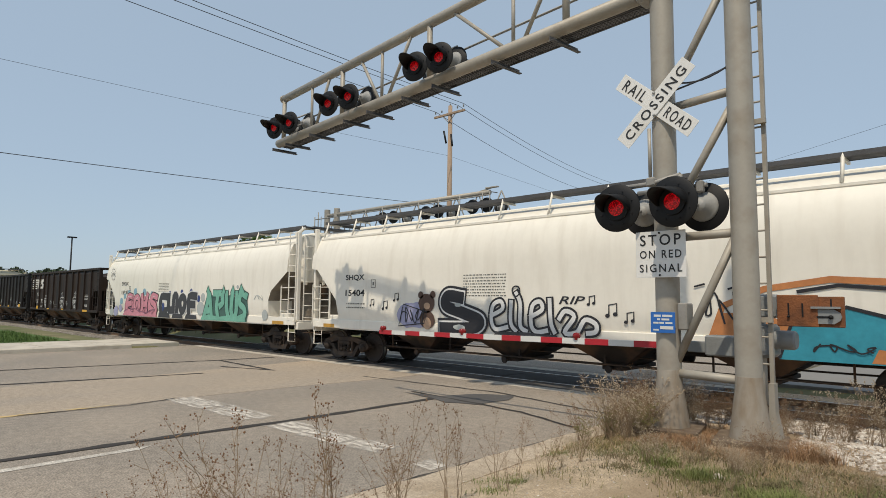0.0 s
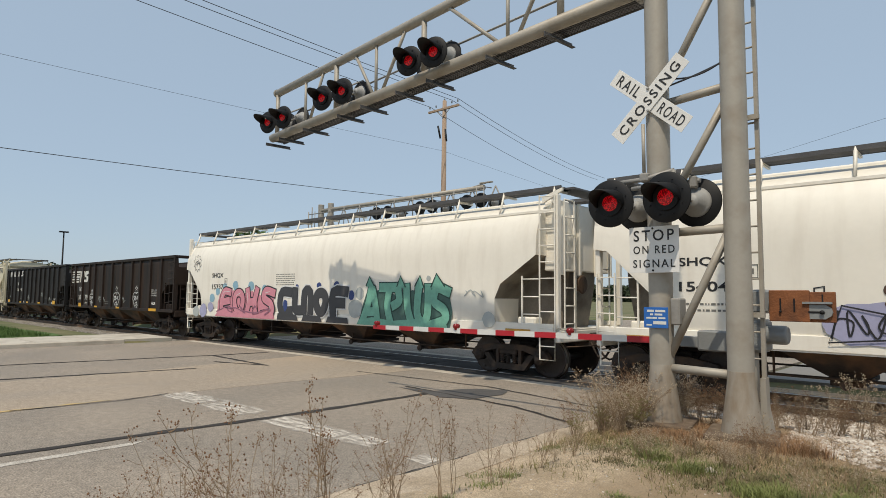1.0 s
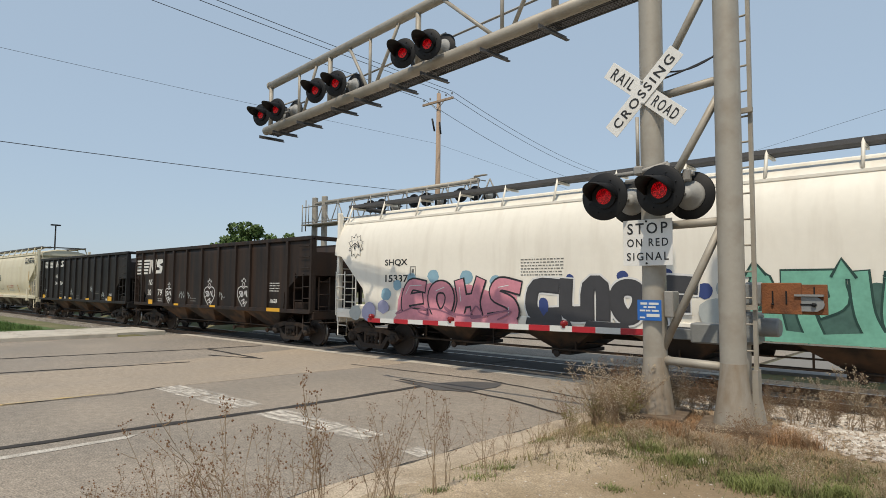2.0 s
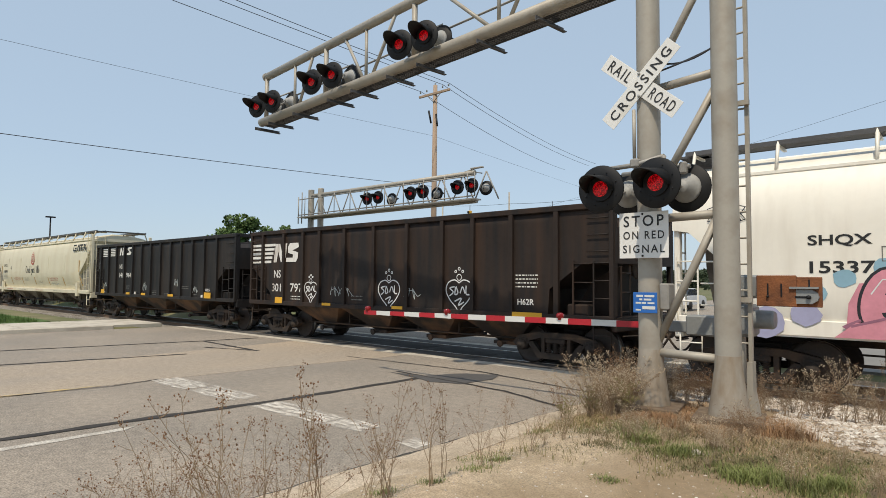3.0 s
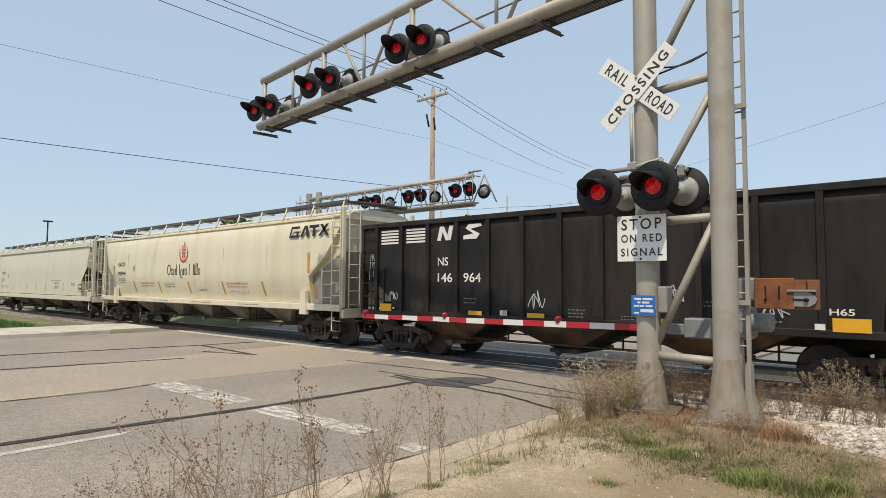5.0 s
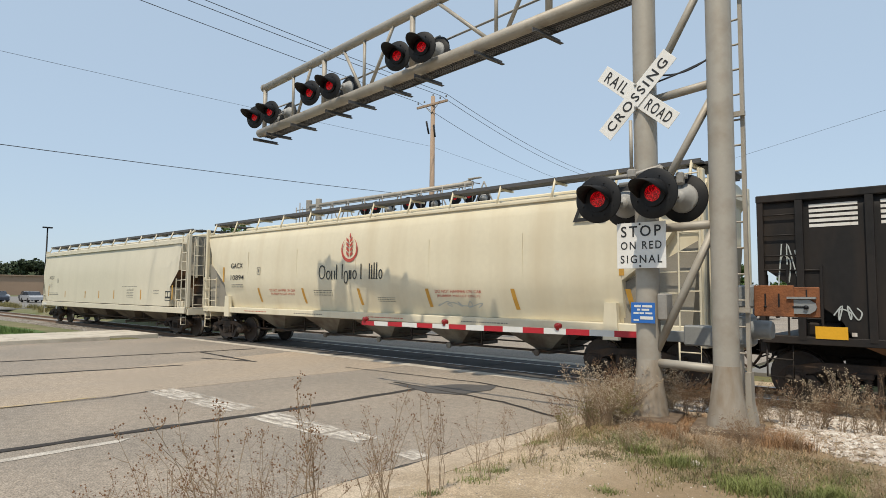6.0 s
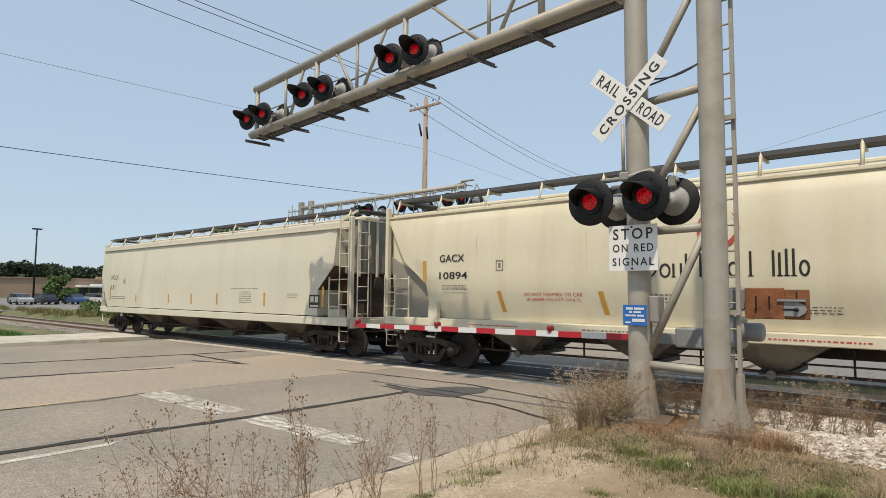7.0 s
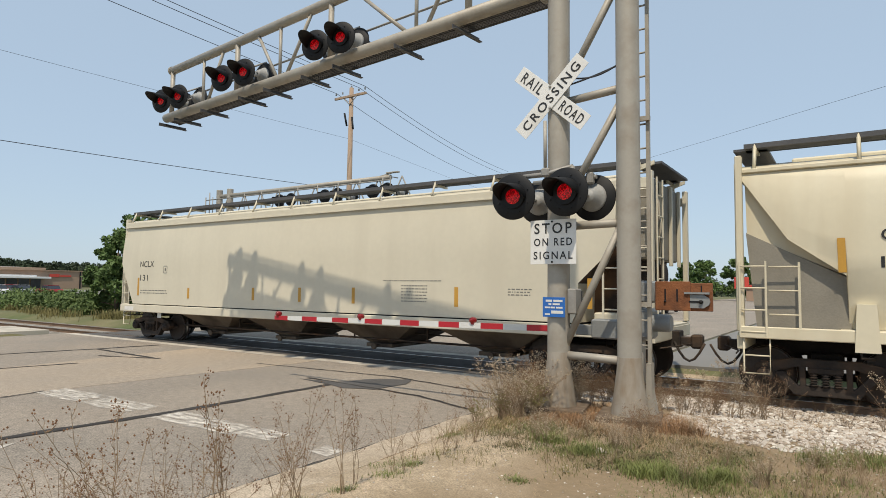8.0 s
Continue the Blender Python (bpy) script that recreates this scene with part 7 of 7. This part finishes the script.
def weed(x, y, h, kind, rz, pale=False):
    w = thing("weed", "tall dry brown weed with dark seed heads" if h > 0.6 else "low dry brown weed", "weed", pose(x, y, height(x, y) - 0.01, 16 * math.sin(rz * 1.7), 16 * math.cos(rz * 2.3), rz), "weeds on the verge")
    w.scale = (h * 0.9 + 0.1, h * 0.9 + 0.1, h)
    part("stem", WEEDS[kind][0], None, w)["kind"] = "stuff"
    part("seed_head", WEEDS[kind][1], None, w)["kind"] = "stuff"


def polar(az, d):
    return -d * math.sin(radians(az)), d * math.cos(radians(az))


rng = random.Random(21)
# near the camera: (bearing, distance, height, kind)
for az, d, h, kind in ((76, 3.7, 0.62, 3), (71.5, 3.9, 0.75, 1), (70, 3.6, 0.72, 0), (66, 3.9, 0.8, 1), (64.5, 3.8, 1.0, 3), (61.5, 3.7, 1.18, 0), (60.5, 4.2, 1.0, 3), (59, 4.0, 1.1, 1), (56.5, 4.4, 0.8, 3), (55, 3.9, 0.9, 1), (52.5, 4.3, 1.25, 2), (52.8, 4.4, 0.9, 2), (49, 4.7, 0.75, 1), (47, 4.9, 1.05, 1), (46.2, 4.8, 0.8, 2), (42.5, 5.0, 0.95, 0), (41.5, 5.3, 0.9, 2), (38, 5.6, 0.75, 3), (36.5, 5.7, 0.7, 0), (33.5, 6.2, 0.65, 3), (67.5, 4.1, 0.7, 3), (74, 4.1, 0.5, 0), (57.4, 4.2, 0.9, 0), (79, 3.8, 0.6, 1), (81, 3.6, 0.7, 3), (65.5, 3.5, 0.7, 0), ):
    x, y = polar(az, d)
    if x > ROAD_X1 + 0.1:
        weed(x, y, h * 0.95, kind, rng.uniform(0, 360))
        if kind in (1, 3):
            weed(x + rng.uniform(-0.15, 0.15), y + rng.uniform(-0.12, 0.12), h * rng.uniform(0.55, 0.8), 3, rng.uniform(0, 360))
# round the masts and along the track
for k in range(130):
    if k < 50:
        x, y, h, kind = rng.uniform(-4.35, -3.45), rng.uniform(7.0, 9.3), rng.uniform(0.45, 0.95), rng.choice((4, 5, 6, 3, 1))
    elif k < 85:
        x, y, h, kind = rng.uniform(-3.5, -1.6), rng.uniform(8.1, 9.6), rng.uniform(0.3, 0.66), rng.choice((4, 5, 6, 3))
    else:
        x, y, h, kind = rng.uniform(-2.2, 2.2), rng.uniform(8.6, 9.8), rng.uniform(0.2, 0.5) if k % 3 else 0.75, rng.choice((4, 3, 6))
    weed(x, y, h, kind, rng.uniform(0, 360))
for k in range(7):
    weed(rng.uniform(-4.2, -3.4), rng.uniform(6.6, 7.6), rng.uniform(0.28, 0.48), 7, rng.uniform(0, 360))
for k in range(130):
    x, y = rng.uniform(-3.7, 1.0), rng.uniform(5.3, 7.5)
    weed(x, y, rng.uniform(0.14, 0.4), rng.choice((3, 4, 5, 0, 1)), rng.uniform(0, 360))


def blades(n, place, h0, h1, w, seed, curl=0.5):
    rng = random.Random(seed)
    m = Mesh()
    vs, fs = [], []
    for i in range(n):
        x, y = place(rng)
        z = height(x, y) - 0.01
        a, h = rng.uniform(0, 6.28), rng.uniform(h0, h1)
        dx, dy = math.cos(a), math.sin(a)
        c = rng.uniform(0.1, curl) * h
        px, py = -dy * w, dx * w
        k = len(vs)
        vs += [(x - px, y - py, z), (x + px, y + py, z), (x + dx * c * 0.35 + px * 0.7, y + dy * c * 0.35 + py * 0.7, z + h * 0.6), (x + dx * c * 0.35 - px * 0.7, y + dy * c * 0.35 - py * 0.7, z + h * 0.6), (x + dx * c, y + dy * c, z + h * rng.uniform(0.85, 1.0))]
        fs += [(k, k + 1, k + 2, k + 3), (k + 3, k + 2, k + 4)]
    m.v, m.f, m.s = vs, fs, [False] * len(fs)
    return m


def tufts(spots, sx):
    def f(r):
        x, y, q = r.choice(spots)
        return x + r.gauss(0, q), y + r.gauss(0, q * sx)
    return f


rng = random.Random(33)
dry = [(rng.uniform(-4.2, -1.2), rng.uniform(6.4, 8.3), rng.uniform(0.08, 0.3)) for _ in range(46)] + [(rng.uniform(-1.5, 1.5), rng.uniform(5.6, 9.2), rng.uniform(0.05, 0.2)) for _ in range(26)] + [(rng.uniform(-4.3, -3.4), rng.uniform(7.6, 9.4), 0.2) for _ in range(12)] + [(-1.9, 6.85, 0.14), (-1.4, 6.9, 0.12), (-1.7, 6.5, 0.15)] * 3
for x, y, h in ((-1.95, 6.85, 0.42), (-1.85, 6.75, 0.38), (-2.05, 6.8, 0.36)):
    weed(x, y, h, 6, 100 * h)
ginger = [(rng.uniform(-4.0, -1.7), rng.uniform(6.9, 8.2), rng.uniform(0.1, 0.25)) for _ in range(24)]
tagged(part("dead_thatch", blades(11000, tufts(ginger, 1.0), 0.01, 0.075, 0.003, 11, 3.5), M_GINGER, fix=False), "matted ginger-brown dead grass round the mast feet", "grass", "", "stuff")
tuft = [(-1.66, 7.45, 0.1), (-1.5, 7.3, 0.07), (-1.75, 7.2, 0.08), (-2.7, 6.95, 0.1)]
tagged(part("ginger_grass", blades(1000, tufts(tuft, 1.0), 0.05, 0.2, 0.0025, 12, 1.6), M_GINGER, fix=False), "ginger-brown dry grass clumps by the gravel", "grass", "", "stuff")
lush = [(-1.4, 5.65, 0.16), (-1.1, 5.55, 0.14), (-1.55, 5.45, 0.1), (-0.95, 5.75, 0.08), (0.0, 7.1, 0.2), (0.35, 7.0, 0.2), (-0.3, 6.9, 0.1), (-2.2, 5.9, 0.1), (-2.7, 6.1, 0.1)]
tagged(part("lush_grass", blades(5500, tufts(lush, 0.8), 0.03, 0.13, 0.003, 13, 1.2), M_GREENG, fix=False), "bright green grass patches on the sandy verge", "grass", "", "stuff")
mat_spots = [(rng.uniform(-3.5, -0.6), rng.uniform(5.5, 7.0), rng.uniform(0.06, 0.22)) for _ in range(60)]
tagged(part("weed_mat", blades(12000, tufts(mat_spots, 0.8), 0.008, 0.05, 0.004, 14, 2.5), M_WEEDMAT, fix=False), "low brown and olive weeds matted over the dirt", "weeds", "", "stuff")
tagged(part("dry_grass", blades(5500, tufts(dry, 1.0), 0.015, 0.1, 0.0024, 1, 3.0), M_STRAW, fix=False), "dry straw grass round the signal masts", "grass", "", "stuff")
olive = [(rng.uniform(-4.3, -3.5), rng.uniform(6.4, 7.8), rng.uniform(0.1, 0.25)) for _ in range(20)] + [(rng.uniform(-3.6, 0.8), rng.uniform(5.0, 6.8), rng.uniform(0.08, 0.25)) for _ in range(30)]
tagged(part("weed_grass", blades(5000, tufts(olive, 1.0), 0.015, 0.1, 0.003, 2, 1.6), M_OLIVE, fix=False), "olive green weeds on the verge", "grass", "", "stuff")
green = [(rng.uniform(-2.6, 0.9), rng.uniform(4.6, 6.3), rng.uniform(0.06, 0.2)) for _ in range(20)] + [(-3.9, 4.9, 0.14), (-4.0, 6.3, 0.1), (-3.4, 4.3, 0.12), (-1.2, 5.2, 0.3), (-0.9, 5.0, 0.25), (-0.7, 5.6, 0.25)] + [(-3.4 + 0.3 * k + rng.uniform(-0.15, 0.15), 6.9 - 0.24 * k + rng.uniform(-0.2, 0.2), 0.2) for k in range(5)] + [polar(az, d * 1.03) + (0.06,) for az, d in ((42.5, 5.0), (47, 4.9), (52.5, 4.3), (36.5, 5.7))]
tagged(part("plant_litter", blades(9000, lambda r: (min(r.gauss(-1.7, 1.1), 0.9), r.uniform(3.2, 7.4)), 0.008, 0.02, 0.0035, 6, 6.0), M_STRAW, fix=False), "dry stalks and leaf bits lying on the dirt", "litter", "", "stuff")
tagged(part("green_grass", blades(8000, tufts(green, 0.8), 0.012, 0.06, 0.003, 3, 1.8), M_GREENG, fix=False), "fresh green grass tufts on the sandy verge", "grass", "", "stuff")
tagged(part("lawn_grass", blades(9000, lambda r: (r.uniform(-37, -28.4), r.uniform(2.0, 7.6)), 0.18, 0.3, 0.012, 4, 0.5), M_LAWN, fix=False), "short green lawn blades", "grass", "", "stuff")
far_weeds = [(rng.uniform(-95, -29), rng.uniform(16.4, 18.2), 0.5) for _ in range(60)]
tagged(part("trackside_grass", blades(9000, tufts(far_weeds, 0.5), 0.15, 0.6, 0.016, 5, 0.5), M_OLIVE, fix=False), "rough green grass beside the ballast", "grass", "", "stuff")


def stones(n, place, r0, r1, seed):
    rng = random.Random(seed)
    vs, fs = [], []
    base = [(1, 0, 0), (-1, 0, 0), (0, 1, 0), (0, -1, 0), (0, 0, 0.8), (0, 0, -0.8), (0.6, 0.6, 0.5), (-0.6, -0.5, 0.5)]
    tri = [(0, 6, 4), (6, 2, 4), (2, 1, 4), (1, 7, 4), (7, 3, 4), (3, 0, 4), (2, 6, 0), (3, 7, 1), (0, 5, 2), (2, 5, 1), (1, 5, 3), (3, 5, 0)]
    for i in range(n):
        x, y, z = place(rng)
        r, a = rng.uniform(r0, r1), rng.uniform(0, 6.28)
        c, s = math.cos(a), math.sin(a)
        k = len(vs)
        e = (rng.uniform(0.7, 1.3), rng.uniform(0.6, 1.0), rng.uniform(0.5, 0.9))
        for px, py, pz in base:
            px, py, pz = px * e[0] * rng.uniform(0.75, 1.2), py * e[1] * rng.uniform(0.75, 1.2), pz * e[2]
            vs.append((x + r * (px * c - py * s), y + r * (px * s + py * c), z + r * pz))
        fs += [tuple(q + k for q in t) for t in tri]
    m = Mesh()
    m.v, m.f, m.s = vs, fs, [False] * len(fs)
    return m


def on_bed(r):
    x, y = r.uniform(-4.3, 4.5), 9.0 + 3.3 * r.random() ** 0.8
    return x, y, max(height(x, y), interp([(9.9, -0.3), (11.3, -0.14), (15.0, -0.14), (16.4, -0.3)], y)) + 0.01


def on_mound(r):
    x = r.uniform(-2.0, 4.0)
    y = 7.35 + 0.2 * math.sin(x * 2.3) + max(0.0, x) * 0.35 + 2.2 * r.random() ** 0.8
    return x, y, height(x, y) + 0.004


tagged(part("ballast_stones", stones(15000, on_bed, 0.022, 0.052, 1), M_STONE, fix=False), "pale loose ballast stones beside the rail", "ballast", "", "stuff")
tagged(part("gravel", stones(11000, on_mound, 0.014, 0.045, 2), M_STONE, fix=False), "pale gravel scattered behind the masts", "gravel", "", "stuff")
tagged(part("pebbles", stones(1500, lambda r: (lambda x, y: (x, y, height(x, y) + 0.002))(r.uniform(-4.5, 0.5), r.uniform(2.5, 7.5)), 0.004, 0.014, 3), M_STONE, fix=False), "small pebbles on the sandy dirt", "gravel", "", "stuff")
tagged(part("far_ballast", stones(5000, lambda r: (r.uniform(-60, -25.5), r.uniform(10.3, 12.2), -0.14), 0.025, 0.05, 4), M_BALLAST, fix=False), "grey ballast stones along the track", "ballast", "", "stuff")
tagged(part("rock", stones(1, lambda r: (-2.1, 6.0, 0.28), 0.06, 0.07, 5), M_STONE), "pale rock lying in the dry grass", "rock")


# ---- what moves ----
def train_way(t):
    """Metres that the train has rolled since the clip's start."""
    return 10.43 * (t + 0.00103 * (t - 4) ** 2)


def motions():
    steps = [0, 0.5, 1, 2, 3, 4, 5, 6, 7, 7.5, 8]
    for car, u in TRAIN:
        walk(car, [(t, pose(u + train_way(t), TRACK_Y, 0)) for t in steps])
    for w in wheelsets:
        x = w.matrix_basis.translation.x
        walk(w, [(k / 30, pose(x, 0, BOGIE_Z, 0, math.degrees(train_way(k / 30) / BOGIE_Z), 0)) for k in range(0, 241)])


motions()
